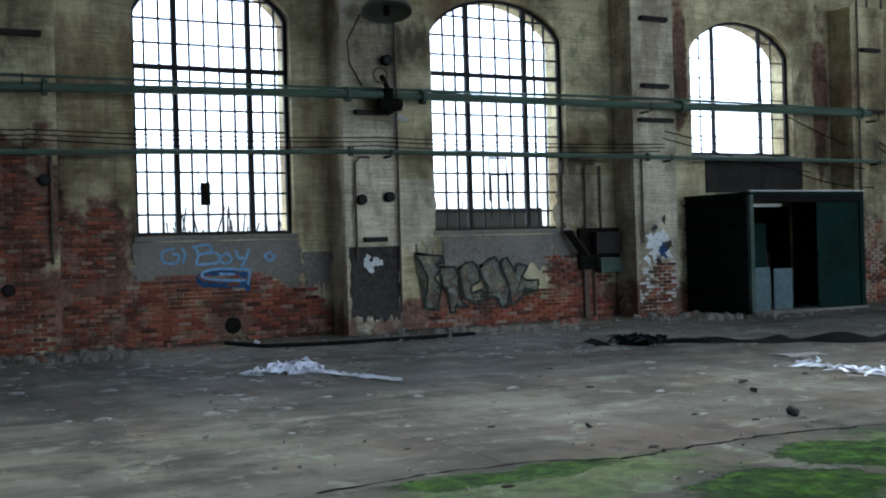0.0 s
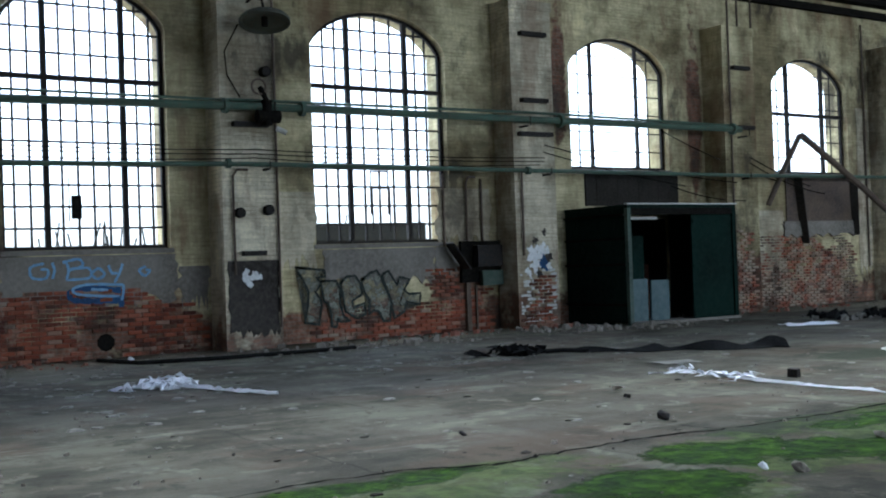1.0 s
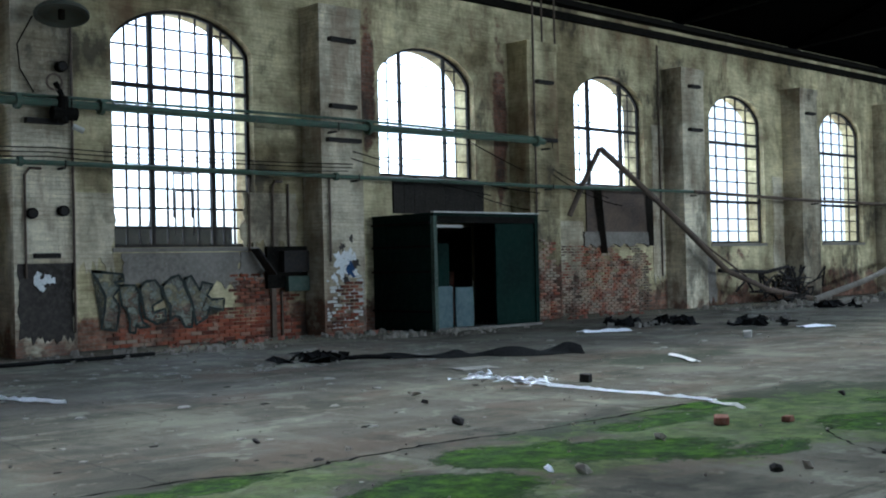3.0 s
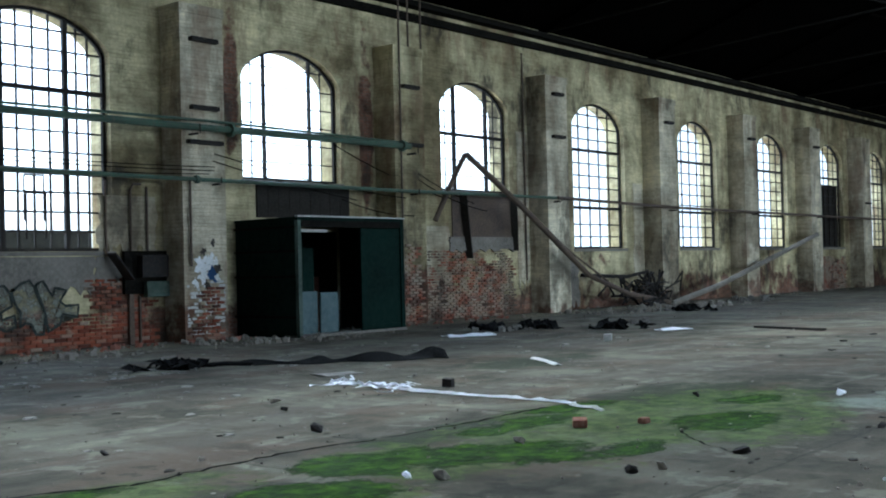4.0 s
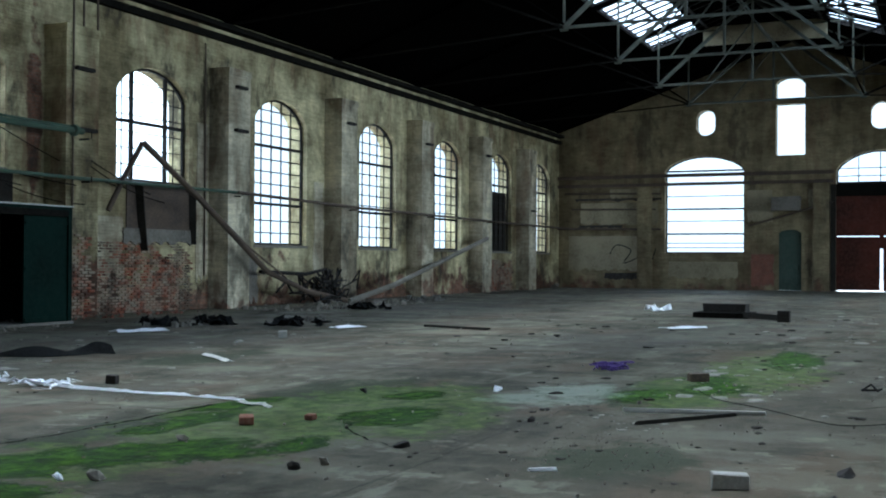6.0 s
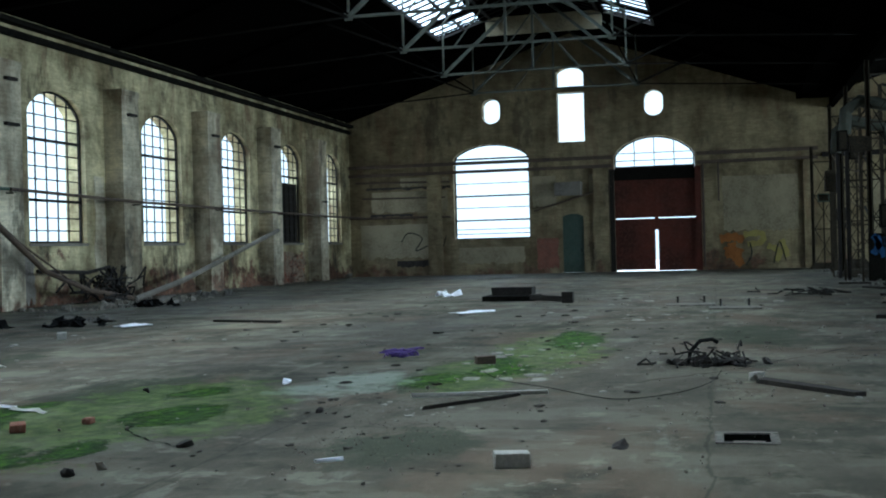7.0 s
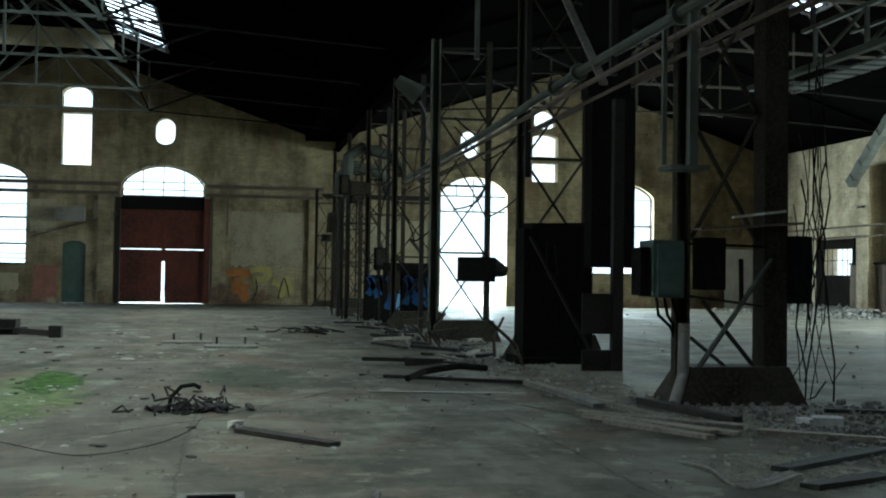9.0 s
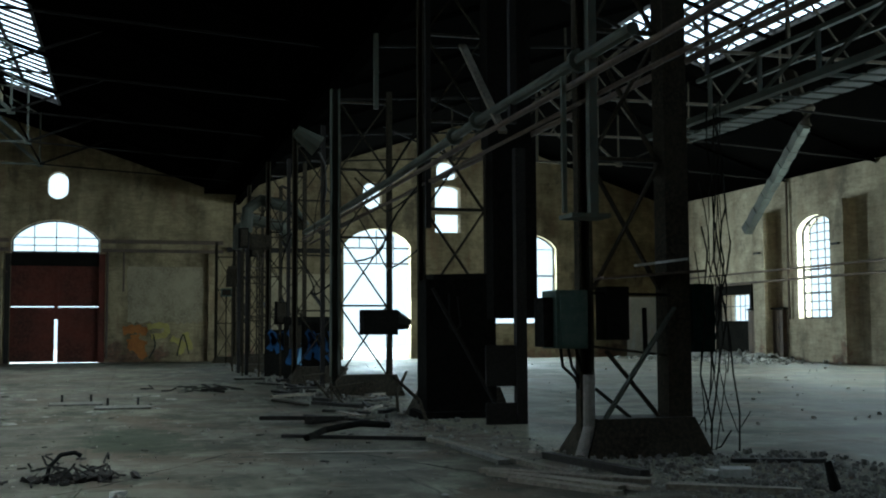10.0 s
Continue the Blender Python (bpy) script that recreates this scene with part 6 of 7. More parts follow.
wall_pipe("bent black pipe lying on the floor", M_black, [(6.4, -2.95, 0.05), (7.0, -3.3, 0.1), (7.3, -3.9, 0.16), (7.6, -4.4, 0.1)], 0.05, group="hoses", name="bent_pipe")
for k, (x, y) in enumerate(((16.2, 0.55), (14.7, -0.42))):
    th = thing("rail_plate", "rusty floor plate with upright studs", "plate", "floor plates")
    part("plate", block((x - 0.6, y - 0.55, 0.0), (x + 0.3, y + 0.55, 0.03)), M_cinder, th)
    for d in (-0.3, 0.3):
        part("stud", rod(bmesh.new(), (x, y + d, 0.05), (x, y + d, 0.2), 0.025, 6), M_iron, th)
cr = thing("timber_stack", "dark timber box and beam lying on the floor", "timber")
part("box", block((19.6, 4.85, 0.14), (20.3, 5.95, 0.36), None, 0.02), M_darkwood, cr)
part("pallet", block((19.0, 4.7, 0.0), (20.4, 6.1, 0.138), None, 0.01), M_black, cr)
part("beam", bar(bmesh.new(), (19.1, 4.8, 0.1), (17.9, 3.75, 0.1), 0.14, 0.14), M_darkwood, cr)
part("end_block", block((17.7, 3.5, 0), (18.0, 3.78, 0.28)), M_darkwood, cr)

for a, b, c in (((-1.26, -4.04), (-2.22, -4.0), (-1.6, -4.77)),):
    for k in range(4):
        hc = thing("hose", "pale bent hose lying in the rubble", "hose", "hoses")
        part("hose", tube(bmesh.new(), smooth([(a[0] - 0.06 * k, a[1] + 0.05 * k, 0.03 + 0.02 * k), ((a[0] + b[0]) / 2 - 0.07 * k, (a[1] + b[1]) / 2 + 0.03 * k, 0.06 + 0.02 * k), (b[0] - 0.05 * k, b[1], 0.05), (c[0] - 0.05 * k, c[1], 0.03)], 5), 0.009 + 0.003 * (k % 2), 6), M_cement if k % 2 else M_wood, hc)
stick("plank", "dark tarred board in the rubble", "plank", (-1.46, -4.75), (-0.58, -6.2), 0.17, 0.045, M_darkwood, "boards by the column")
stick("plank", "black broad board in the rubble", "plank", (-2.2, -4.6), (-1.81, -5.46), 0.16, 0.04, M_darkwood, "boards by the column")
stick("kerb_edge", "low broken floor edge running to the column", "edging", (5.96, -4.7), (2.98, -4.72), 0.16, 0.05, M_cinder)
stick("floor_strip", "pale worn strip set in the floor", "strip", (4.97, -2.19), (4.64, -4.26), 0.12, 0.012, M_stone)
th = thing("stump", "short dark iron stump standing in the rubble", "stump")
part("stump", rod(bmesh.new(), (-0.050000, -7.030000, 0), (0.000000, -6.980000, 0.28), 0.06, 8, 0.035), M_black, th)

rd = random.Random(52)
for k in range(34):
    x = 8.0 + 17 * (k + rd.random()) / 34
    y = -4.55 - 0.05 * (x - 8) * 0.4 + rd.gauss(0, 0.45)
    an, ln = rd.uniform(-0.9, 0.9) + (0 if k % 3 else 1.4), rd.uniform(0.5, 2.0)
    stick("plank", "splintered board lying in the debris along the columns", "plank", (x, y), (x + ln * math.cos(an), y + ln * math.sin(an) * 0.7), rd.uniform(0.06, 0.18), rd.uniform(0.03, 0.07), rd.choice((M_wood, M_darkwood, M_column, M_darkwood)), "boards along the columns", rd.uniform(0.0, 0.12))
for k in range(7):
    x = rd.uniform(9, 24)
    y = -5.0 + rd.uniform(-0.5, 0.3)
    lb = thing("leaning_rod", "bent iron rod leaning out of the debris", "rod", "rods in the debris")
    part("rod", tube(bmesh.new(), [(x, y, 0.0), (x + 0.2, y + 0.3 * rd.uniform(-1, 1), 0.35), (x + 0.5, y + 0.6 * rd.uniform(-1, 1), rd.uniform(0.4, 1.0))], 0.03, 6), M_column, lb)
wl = thing("floor_wire", "thin black wire trailing in a loop over the floor", "wire")
part("wire", tube(bmesh.new(), smooth([(2.2, 2.6, 0.012), (1.3, 2.2, 0.012), (0.69, 1.62, 0.012), (0.05, 1.1, 0.012), (-0.14, 0.76, 0.012), (0.35, 0.3, 0.012), (1.21, 0.01, 0.012), (2.3, -0.1, 0.012)]), 0.0035, 5), M_black, wl)
lump("stone", "crumpled pale scrap beside the plank", "scrap", 1.45, -0.45, 0.2, M_pale, 91, 0.6)
lump("debris_lump", "flat dark scrap on the concrete", "scrap", -2.61, 0.61, 0.14, M_iron, 92, 0.25)
lump("debris_lump", "small dark tuft of weeds and grit", "scrap", -2.15, -1.37, 0.13, M_cinder, 93, 0.5)
stick("paper_scrap", "small white scrap lying on a dark chip", "scrap", (-3.34, 2.62), (-3.22, 2.46), 0.06, 0.02, M_white)

for x, y, sx, sy, n_, sd_ in ((10.7, 13.45, 0.12, 0.35, 14, 61), (10.2, 15.0, 0.15, 0.4, 10, 62), (9.35, 15.5, 0.15, 0.2, 8, 63), (19.0, 15.8, 0.3, 0.4, 10, 64)):
    tangle("rubber_scrap", "low heap of torn dark sheeting by the wall", "scrap", x, y, sx, sy, n_, M_rubber, sd_, 0.16, 0.2)
stick("plank", "flat dark slab on the floor", "plank", (12.0, 13.5), (12.15, 13.1), 0.35, 0.05, M_darkwood)
brick_at("concrete_block", "small pale block on the floor near the wall", 7.4, 11.4, 30, M_pale, (0.3, 0.15, 0.12), "", "block")
brick_at("concrete_block", "broken pale slab beside the column foot", 1.15, -6.65, 65, M_pale, (0.32, 0.2, 0.1), "", "block")
brick_at("concrete_block", "small pale broken slab on another", 1.3, -6.5, 20, M_pale, (0.2, 0.14, 0.07), "", "block")

# drain opening; a flat black plate stands for the shade in its depth
dg = thing("drain", "rectangular iron-framed drain in the floor, its dark pit a flat plate", "drain")
fr = bmesh.new()
gx, gy = -2.15, -0.265
for lo, hi in (((gx - 0.18, gy - 0.225), (gx + 0.18, gy - 0.165)), ((gx - 0.18, gy + 0.165), (gx + 0.18, gy + 0.225)), ((gx - 0.23, gy - 0.225), (gx - 0.18, gy + 0.225)), ((gx + 0.18, gy - 0.225), (gx + 0.26, gy + 0.225))):
    box(fr, (*lo, -0.01), (*hi, 0.012), None, 0.003)
part("frame", fr, M_cinder, dg)
part("pit_shade", block((gx - 0.18, gy - 0.165, -0.01), (gx + 0.18, gy + 0.165, 0.004)), M_roof, dg)
part("ledge", block((gx - 0.17, gy - 0.12, 0.0042), (gx - 0.13, gy + 0.1, 0.009)), M_stone, dg)

# wire tangle
wt = thing("wire_tangle", "tangled heap of wire and charred scrap", "scrap")
bm = bmesh.new()
rw = random.Random(8)
for k in range(22):
    x, y = 2.95 + rw.gauss(0, 0.14), -0.1 + rw.gauss(0, 0.3)
    pts = [(x, y, 0.02)]
    for j in range(5):
        pts.append((pts[-1][0] + rw.uniform(-0.12, 0.12), pts[-1][1] + rw.uniform(-0.15, 0.15), max(0.015, pts[-1][2] + rw.uniform(-0.1, 0.1))))
    tube(bm, pts, 0.012, 5)
tagged(part("wire_coil", bm, M_iron, wt), kind="stuff")
part("hoop", tube(bmesh.new(), [(2.95, 0.28, 0.02), (2.95, 0.25, 0.16), (2.95, 0.14, 0.28), (2.95, 0.0, 0.3), (2.97, -0.06, 0.26)], 0.025, 6), M_rubber, wt)
hp = bmesh.new()
for k in range(14):
    rock(hp, (2.95 + rw.gauss(0, 0.12), -0.12 + rw.gauss(0, 0.3), 0.04), rw.uniform(0.1, 0.22), 70 + k)
tagged(part("burnt_mound", hp, M_iron, wt), kind="stuff")
w2 = thing("wire_tangle", "loose loop of wire on the floor", "scrap")
bm = bmesh.new()
for k in range(12):
    x, y = 19.4 + rw.gauss(0, 0.4), -1.8 + rw.gauss(0, 0.7)
    tube(bm, [(x + rw.uniform(-0.4, 0.4), y + rw.uniform(-0.4, 0.4), rw.uniform(0.02, 0.22)) for _ in range(4)], 0.018, 5)
tagged(part("wire_coil", bm, M_darkwood, w2), kind="stuff")

# fallen pipes along the north wall
fp = wall_pipe("long fallen pipe leaning from the window to the floor", M_rust, [(12.95, 19.2, 4.5), (15.2, 19.0, 3.1), (18.4, 18.9, 1.1), (20.6, 18.8, 0.45), (23.3, 18.7, 0.06)], 0.085, group="fallen pipes", name="fallen_pipe")
wall_pipe("bent end of the fallen pipe", M_rust, [(12.0, 19.55, 2.7), (12.45, 19.4, 3.6), (12.9, 19.2, 4.5)], 0.075, group="fallen pipes", name="fallen_pipe")
wall_pipe("second fallen pipe leaning along the wall", M_stone, [(23.0, 18.6, 0.06), (27.0, 18.9, 0.55), (31.3, 19.2, 1.3), (37.4, 19.35, 2.5)], 0.1, group="fallen pipes", name="fallen_pipe")
wall_pipe("fallen conduit beside the pipe", M_rust, [(15.3, 19.2, 3.3), (17.4, 19.0, 1.9), (19.0, 18.6, 0.9)], 0.03, group="fallen pipes", name="fallen_pipe")
jk = thing("scrap_heap", "heap of bent iron and broken branches by the wall", "scrap")
bm = bmesh.new()
rj = random.Random(21)
for k in range(46):
    x, y = 21.9 + rj.gauss(0, 0.9), 19.0 + rj.uniform(-0.5, 0.7)
    tube(bm, [(x + rj.uniform(-0.8, 0.8), y + rj.uniform(-0.2, 0.2), abs(rj.gauss(0.4, 0.4)) + 0.03) for _ in range(3)], rj.uniform(0.02, 0.05), 5)
tagged(part("bent_iron", bm, M_iron, jk), kind="stuff")
wall_pipe("bent iron rail at the wall", M_iron, [(18.6, 19.3, 1.1), (21.3, 19.3, 1.0), (22.6, 19.3, 1.15), (22.9, 19.2, 0.2)], 0.06, group="fallen pipes", name="fallen_pipe")

# outside: glowing panel added as pale sky beyond the yard, whitens the doorway
M_skyglow = bpy.data.materials.new("sky_backdrop_glow")
M_skyglow.use_nodes = True
hz = M_skyglow.node_tree.nodes
hz.remove(hz["Principled BSDF"])
glow = hz.new("ShaderNodeEmission")
glow.inputs["Color"].default_value, glow.inputs["Strength"].default_value = (0.93, 0.96, 1.0, 1), 0.36
M_skyglow.node_tree.links.new(glow.outputs[0], hz["Material Output"].inputs["Surface"])
tagged(part("backdrop", block((120.0, -130, -0.4), (120.2, 90, 24)), M_skyglow), "glowing panel set up as pale overcast sky beyond the yard", "backdrop", kind="structure")

# outside: yard wall and scrub seen through the second window
yw = tagged(part("yard_wall", block((2.6, 27.5, -0.33), (6.6, 27.8, 2.7)), M_hedge), "dark weathered yard wall outside the windows", "wall", kind="structure")
sc = bmesh.new()
rs = random.Random(4)
for k in range(120):
    x = rs.uniform(-8, 14)
    z0 = -0.33
    p = [(x, 30 + rs.uniform(0, 3), z0)]
    for j in range(4):
        p.append((p[-1][0] + rs.uniform(-0.3, 0.3), p[-1][1], p[-1][2] + rs.uniform(0.4, 0.95)))
    tube(sc, p, 0.025, 4)
tagged(part("scrub", sc, M_hedge), "bare winter scrub outside the hall", "scrub", kind="stuff")


# ---- rubble, dust and grit ----
def rubble(name, label, spots, mat, seed, flat=1.0):
    """spots: x, y, spread in x, spread in y, count, smallest and largest piece."""
    rng = random.Random(seed)
    verts, faces = [], []
    for x, y, sx, sy, n, s0, s1 in spots:
        for _ in range(n):
            px_, py_, s = x + rng.uniform(-sx, sx), y + rng.uniform(-sy, sy), s0 + (s1 - s0) * rng.random() ** 3
            if py_ > YN - 0.05 or px_ > XE - 0.05 or py_ < YS + 0.05:
                continue
            a, b0 = rng.uniform(0, 6.28), len(verts)
            for kz in (0, 1):
                for kk in range(5):
                    r = s * rng.uniform(0.35, 0.62) * (1 if kz == 0 else 0.75)
                    verts.append((px_ + r * math.cos(a + kk * 1.257), py_ + 0.75 * r * math.sin(a + kk * 1.257), -0.01 if kz == 0 else s * flat * rng.uniform(0.2, 0.55)))
            faces.append(tuple(b0 + 5 + k for k in range(5)))
            for k in range(5):
                faces.append((b0 + k, b0 + (k + 1) % 5, b0 + 5 + (k + 1) % 5, b0 + 5 + k))
    me = bpy.data.meshes.new(name)
    me.from_pydata(verts, [], faces)
    me.materials.append(mat)
    return tagged(new(name, me), label, "rubble", kind="stuff")


rubble("rubble", "broken brick and plaster along the wall foot", [(x, 19.4, 3.4, 0.8, 45, 0.02, 0.16) for x in range(-12, 48, 6)] + [(-8.5, 18.6, 1.3, 0.9, 170, 0.03, 0.25), (-0.8, 18.3, 2.0, 0.9, 120, 0.03, 0.28), (4.6, 18.2, 1.5, 0.9, 120, 0.03, 0.24), (6.5, 17.2, 1.6, 0.5, 40, 0.03, 0.16), (20.5, 17.5, 4.0, 1.4, 160, 0.04, 0.35)], M_stone, 1)
rubble("brick_rubble", "crumbled red brick along the wall foot", [(-8.0, 19.2, 2.5, 0.9, 90, 0.03, 0.2), (3.0, 19.4, 3.0, 0.6, 80, 0.03, 0.2), (12.0, 19.4, 2.5, 0.6, 80, 0.03, 0.2)], M_brick, 2)
rubble("rubble", "broken stone and plaster heaped round the column row", [(1.3, -7.3, 1.9, 1.5, 900, 0.02, 0.14), (-0.2, -6.6, 1.1, 0.8, 520, 0.02, 0.11), (4.5, -5.4, 3.0, 0.7, 110, 0.02, 0.09), (12.0, -5.2, 5.0, 0.9, 150, 0.03, 0.2), (22, -5.4, 7.0, 1.0, 220, 0.03, 0.28), (38, -5.5, 10.0, 1.0, 150, 0.04, 0.35)], M_cinder, 3)
rubble("rubble", "pale plaster rubble heaped at the far wall", [(42.0, -29.3, 6.0, 1.5, 700, 0.08, 0.5), (40.0, -28.0, 7.0, 2.5, 300, 0.06, 0.4)], M_flakes, 4)
rubble("grit", "scattered grit and small stones over the floor", [(10, 7, 30, 13, 900, 0.015, 0.09), (-4, 6, 5.5, 7, 420, 0.008, 0.04), (0, -1, 5, 4, 320, 0.008, 0.05), (25, -16, 20, 12, 400, 0.03, 0.14)], M_stone, 5)
rubble("grit", "dark grit and cinders over the floor", [(8, 6, 24, 12, 260, 0.015, 0.09), (-2.3, 2.4, 0.8, 0.6, 320, 0.006, 0.028), (-3, 5, 4, 5, 90, 0.008, 0.05), (4, -2, 5, 3, 90, 0.01, 0.06), (12.2, 14.1, 1.0, 0.5, 60, 0.05, 0.3), (9.4, 15.4, 0.9, 0.4, 50, 0.05, 0.28), (26.5, 17.8, 1.5, 0.8, 60, 0.05, 0.4)], M_cinder, 6)
rubble("plaster_flakes", "pale plaster flakes scattered on the floor", [(-3, 16.3, 6.5, 2.6, 420, 0.02, 0.2), (0, 13, 9, 5, 260, 0.03, 0.22), (-7.5, 14.0, 2.0, 3.5, 70, 0.04, 0.3), (-1.2, 14.2, 1.0, 0.6, 70, 0.03, 0.2), (-3, 4, 5, 5, 70, 0.01, 0.06), (8, -1, 8, 3, 160, 0.02, 0.14)], M_flakes, 12, 0.22)
rubble("rubble", "mixed plaster and stone chips round the column foot", [(0.6, -7.2, 2.2, 1.2, 900, 0.015, 0.1), (-1.4, -5.0, 0.8, 0.8, 300, 0.012, 0.08), (1.2, -5.6, 1.5, 0.6, 220, 0.012, 0.07), (9, -5.4, 5, 0.7, 160, 0.02, 0.16)], M_flakes, 14, 0.6)
rubble("debris_chips", "grey splinters and laths among the gravel", [(0.2, -6.6, 2.0, 1.4, 260, 0.03, 0.2), (10, -5.0, 6, 0.9, 220, 0.04, 0.3)], M_wood, 18, 0.25)
rubble("brick_rubble", "brick chips round the column foot", [(0.8, -7.0, 2.0, 1.2, 160, 0.015, 0.09)], M_rust, 15, 0.7)
rubble("debris_chips", "dark flat scraps and splinters scattered on the floor", [(4, 2.0, 5, 2.5, 110, 0.03, 0.24), (-1.5, 2.5, 2.2, 1.4, 90, 0.015, 0.12), (12, 4, 8, 5, 110, 0.04, 0.3), (-4, 10, 4, 4, 50, 0.02, 0.14), (6, -2.5, 4, 1.6, 60, 0.02, 0.18)], M_darkwood, 16, 0.2)
rubble("plaster_flakes", "pale flat concrete flakes in the mossy patch", [(3.8, 2.3, 2.6, 0.7, 50, 0.05, 0.4), (-0.8, 2.6, 0.7, 0.4, 25, 0.03, 0.2), (16, 1.5, 6, 3, 50, 0.06, 0.5)], M_flakes, 17, 0.12)
heap = bmesh.new()
for k in range(60):
    rock(heap, (42.3 + rs.gauss(0, 2.2), -29.9 + rs.uniform(-0.7, 0.9), 0.1), rs.uniform(0.4, 1.1), 300 + k, 0.6)
tagged(part("plaster_heap", heap, M_flakes), "heap of fallen pale plaster at the far wall", "rubble", kind="stuff")
rk = random.Random(9)
for pts, w in (([(-8.5, 6.9), (-7.6, 7.05), (-6.7, 6.95), (-6.2, 6.7), (-5.6, 6.78), (-4.5, 6.82), (-3.8, 6.68), (-2.65, 6.64), (-1.2, 6.7)], 0.045), ([(-3.75, 7.5), (-3.9, 7.1), (-3.88, 6.7)], 0.03), ([(1.0, 0.9), (2.5, -0.3), (5.5, -2.0)], 0.03), ([(-2.9, 3.9), (-2.4, 4.5), (-1.9, 4.9)], 0.025), ([(6.0, -2.2), (4.9, -3.2), (2.4, -4.2), (0.9, -5.3)], 0.04)):
    path = []
    for (ua, va), (ub, vb) in zip(pts, pts[1:]):
        path += [(ua + (ub - ua) * j / 9 + rk.gauss(0, 0.018), va + (vb - va) * j / 9 + rk.gauss(0, 0.018)) for j in range(9)]
    bm = bmesh.new()
    rows = [(bm.verts.new((u, v - w * q, 0.004)), bm.verts.new((u, v + w * q, 0.004))) for u, v in path for q in (rk.uniform(0.12, 0.75),)]
    for (a_, b_), (c_, d_) in zip(rows, rows[1:]):
        bm.faces.new((a_, c_, d_, b_))
    tagged(part("floor_crack", bm, M_black), "dark ragged crack running through the concrete floor", "crack", kind="structure")



# ---- bare brickwork, brick by brick ----
def brick_paint(name, single):
    m, n, l, p = nodes_of(name)
    pos = coords(n)
    if single:
        pick = n.new("ShaderNodeObjectInfo").outputs["Random"]
    else:
        pick = n.new("ShaderNodeNewGeometry").outputs["Random Per Island"]
    col = ramp(n, l, pick, [(0.0, (0.05, 0.024, 0.019)), (0.25, (0.17, 0.046, 0.025)), (0.6, (0.27, 0.078, 0.04)), (0.88, (0.29, 0.115, 0.068)), (1.0, (0.28, 0.21, 0.155))])
    fine = noise_tex(n, l, pos, 22, 6, 0.7)
    col = mix(n, l, ramp(n, l, fine, [(0.48, (0, 0, 0)), (0.72, (0.6, 0.6, 0.6))]), col, (0.15, 0.09, 0.065))
    # old limewash and grey mortar smeared over, wet black stains
    smear = noise_tex(n, l, pos, 2.1, 7, 0.7)
    sep = n.new("ShaderNodeSeparateXYZ")
    l.new(pos, sep.inputs[0])
    east = ramp(n, l, arith(n, l, "MULTIPLY", arith(n, l, "SUBTRACT", sep.outputs[0], 8.0), 0.5), [(0.0, (0, 0, 0)), (1.0, (0.13, 0.13, 0.13))])
    col = mix(n, l, ramp(n, l, arith(n, l, "ADD", smear, east), [(0.545, (0, 0, 0)), (0.68, (0.8, 0.8, 0.8))]), col, (0.31, 0.27, 0.2))
    wet = noise_tex(n, l, pos, 1.2, 7, 0.7, (1, 1, 0.7))
    col = mix(n, l, ramp(n, l, wet, [(0.5, (0, 0, 0)), (0.62, (0.8, 0.8, 0.8))]), col, (0.04, 0.033, 0.026))
    l.new(col, p.inputs["Base Color"])
    p.inputs["Roughness"].default_value, p.inputs["Specular IOR Level"].default_value = 0.95, 0.15
    bump(n, l, p, fine, 0.5, 0.01)
    return m


def bare_here(x, z, x0, x1, top, seed):
    """True where the plaster has fallen away and the brick shows."""
    q = noise.noise(Vector((x * 0.9, z * 1.3, seed))) + 0.5 * noise.noise(Vector((x * 2.7, z * 3.5, seed + 7)))
    side = min(x - x0, x1 - x, 0.6) / 0.6
    return q + 1.6 * (top - z) / top * side + 0.25 * side > 0.28


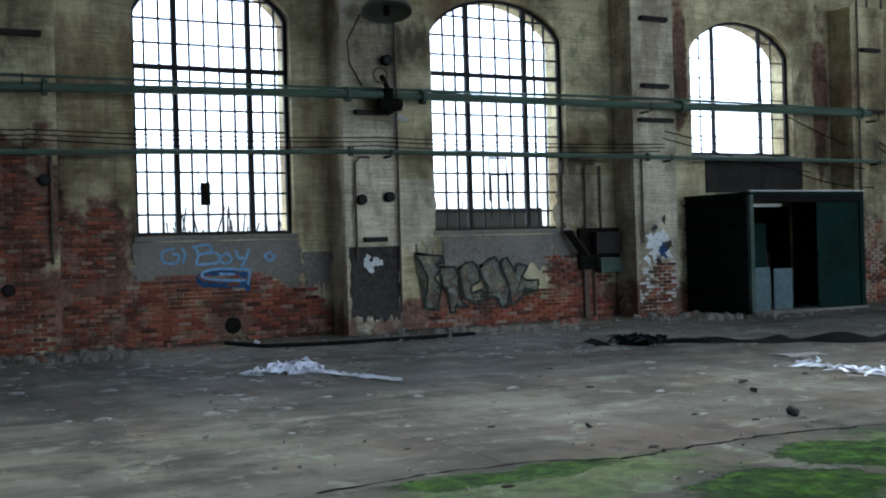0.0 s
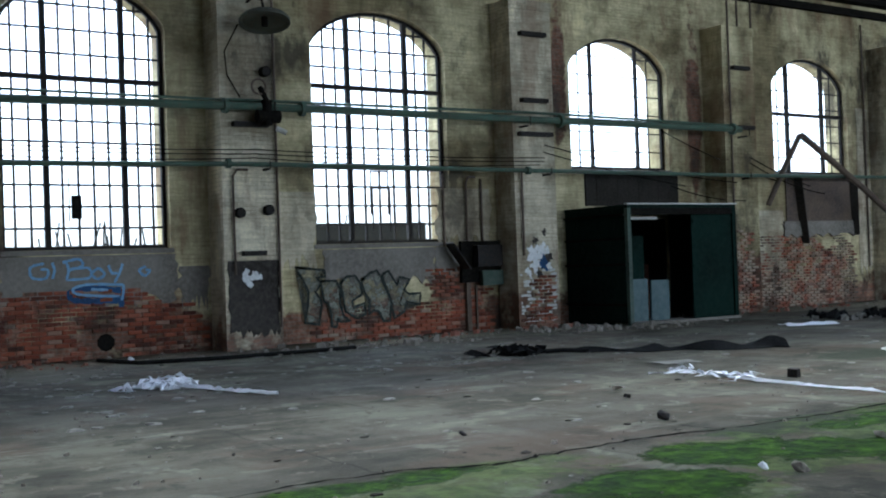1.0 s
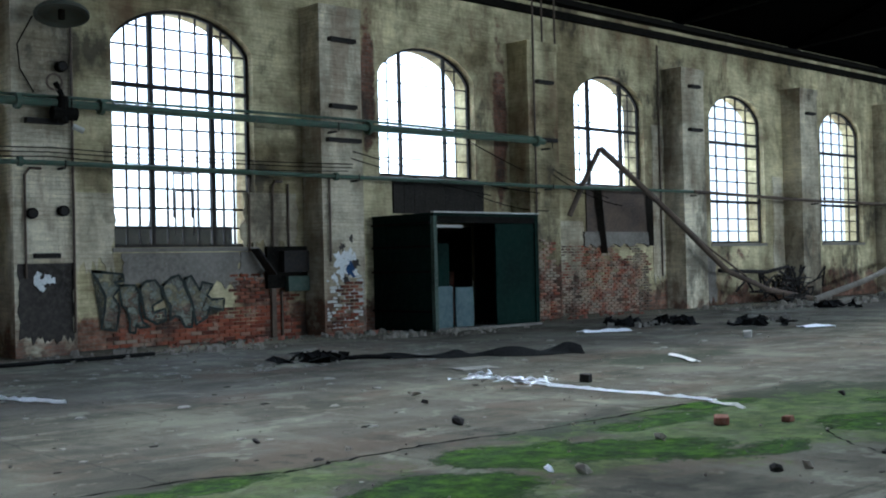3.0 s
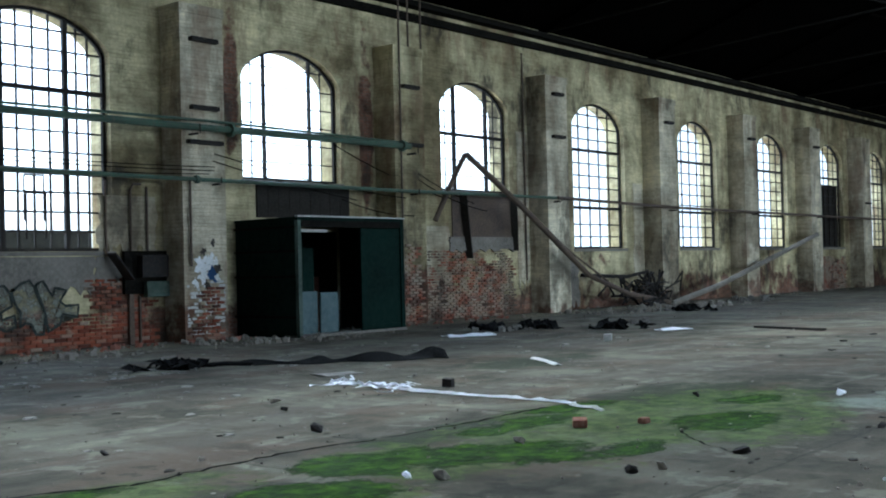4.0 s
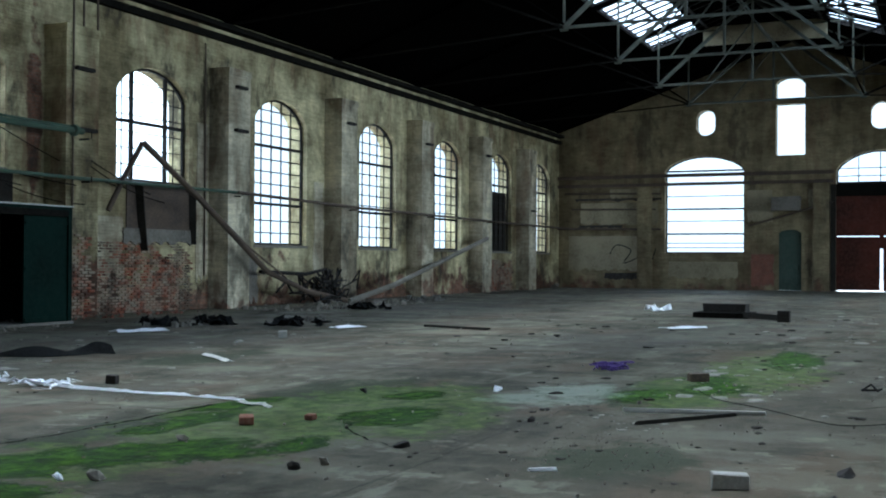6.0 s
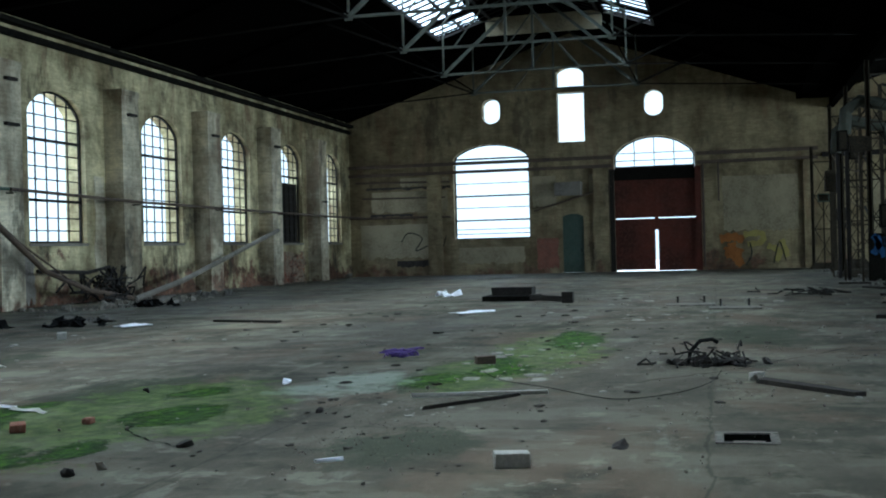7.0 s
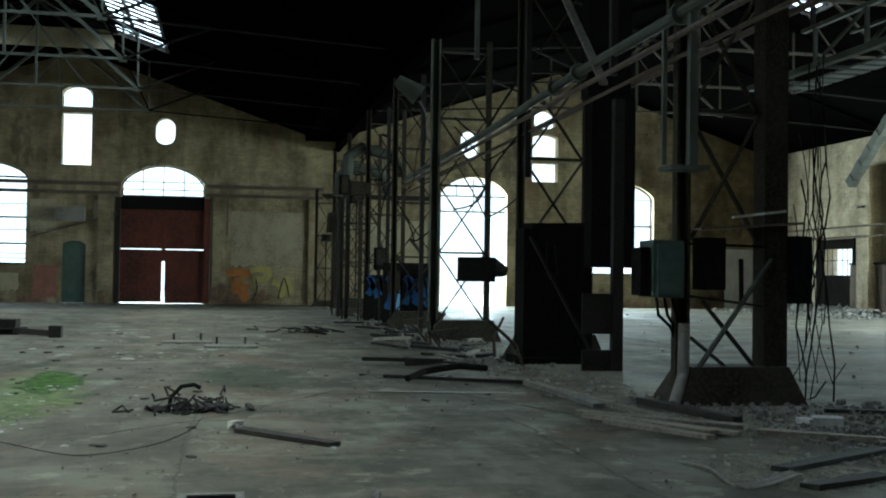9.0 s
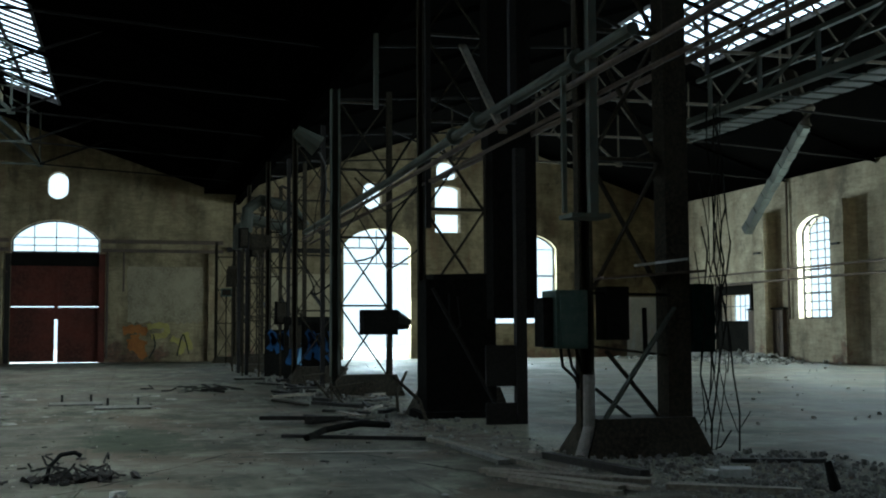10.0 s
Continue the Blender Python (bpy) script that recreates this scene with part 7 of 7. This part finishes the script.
bmb = block((-0.122, -0.02, -0.033), (0.122, 0.02, 0.033))
bmesh.ops.bevel(bmb, geom=bmb.edges[:], offset=0.006, segments=1, affect="EDGES")
brick_mesh = bpy.data.meshes.new("brick")
bmb.to_mesh(brick_mesh)
bmb.free()
brick_mesh.materials.append(brick_paint("bare_brick", True))
M_bricks = brick_paint("bare_brickwork", False)
rb = random.Random(77)
singles = 0
bv, bf = [], []
for x0, x1, top, y, seed in ((-8.06, -3.0, 1.25, YN, 1.0), (-8.06, -6.75, 2.7, YN, 2.0), (-0.9, 3.75, 0.75, YN, 3.0), (1.7, 3.75, 1.4, YN, 4.0), (9.2, 10.4, 2.1, YN, 5.0), (11.6, 16.5, 2.0, YN, 6.0), (10.44, 11.56, 2.4, YN - 0.7, 8.0), (-9.2, -8.1, 3.4, YN - 0.7, 9.0), (3.83, 4.92, 1.2, YN - 0.7, 10.0), (38.5, 43.0, 1.6, YN, 11.0)):
    for row in range(int(top / 0.077)):
        z = 0.04 + row * 0.077
        for c in range(int((x1 - x0) / 0.26)):
            x = x0 + 0.13 + (c + 0.5 * (row % 2)) * 0.26
            if x > x1 - 0.1 or seed == 2.0 and z < 1.25 or seed == 4.0 and z < 0.75 or y == YN and min(abs(x - q) for q in PIERS) < 0.71:
                continue
            if abs(x + 4.95) < 0.32 and z < 0.5 or abs(x - 3.3) < 0.6 and z > 0.95 or rb.random() < 0.06 or not bare_here(x, z, x0, x1, top, seed):
                continue
            d = rb.uniform(0.0, 0.012)
            if seed in (1.0, 3.0, 4.0) and singles < 300 and x > -7.2:
                b = new("brick", brick_mesh)
                b.parent = wall_n
                b.location = (x, y - 0.004 - d, z)
                b.rotation_euler = (0, rb.uniform(-0.015, 0.015), rb.uniform(-0.03, 0.03))
                singles += 1
                continue
            k = len(bv)
            hw, hh = rb.uniform(0.1, 0.122), rb.uniform(0.028, 0.034)
            for yy, e in ((y - 0.001, 0.0), (y - 0.02 - d, 0.006)):
                bv += [(x + sx * (hw - e), yy + rb.uniform(-0.003, 0.0), z + sz * (hh - e) + rb.uniform(-0.003, 0.003)) for sx, sz in ((-1, -1), (1, -1), (1, 1), (-1, 1))]
            bf += [(k + 4, k + 5, k + 6, k + 7)] + [(k + j, k + (j + 1) % 4, k + 4 + (j + 1) % 4, k + 4 + j) for j in range(4)]
brickwork = bpy.data.meshes.new("brickwork")
brickwork.from_pydata(bv, [], bf)
brickwork.materials.append(M_bricks)
bo = new("brickwork", brickwork)
bo.parent = wall_n
tagged(bo, kind="stuff")
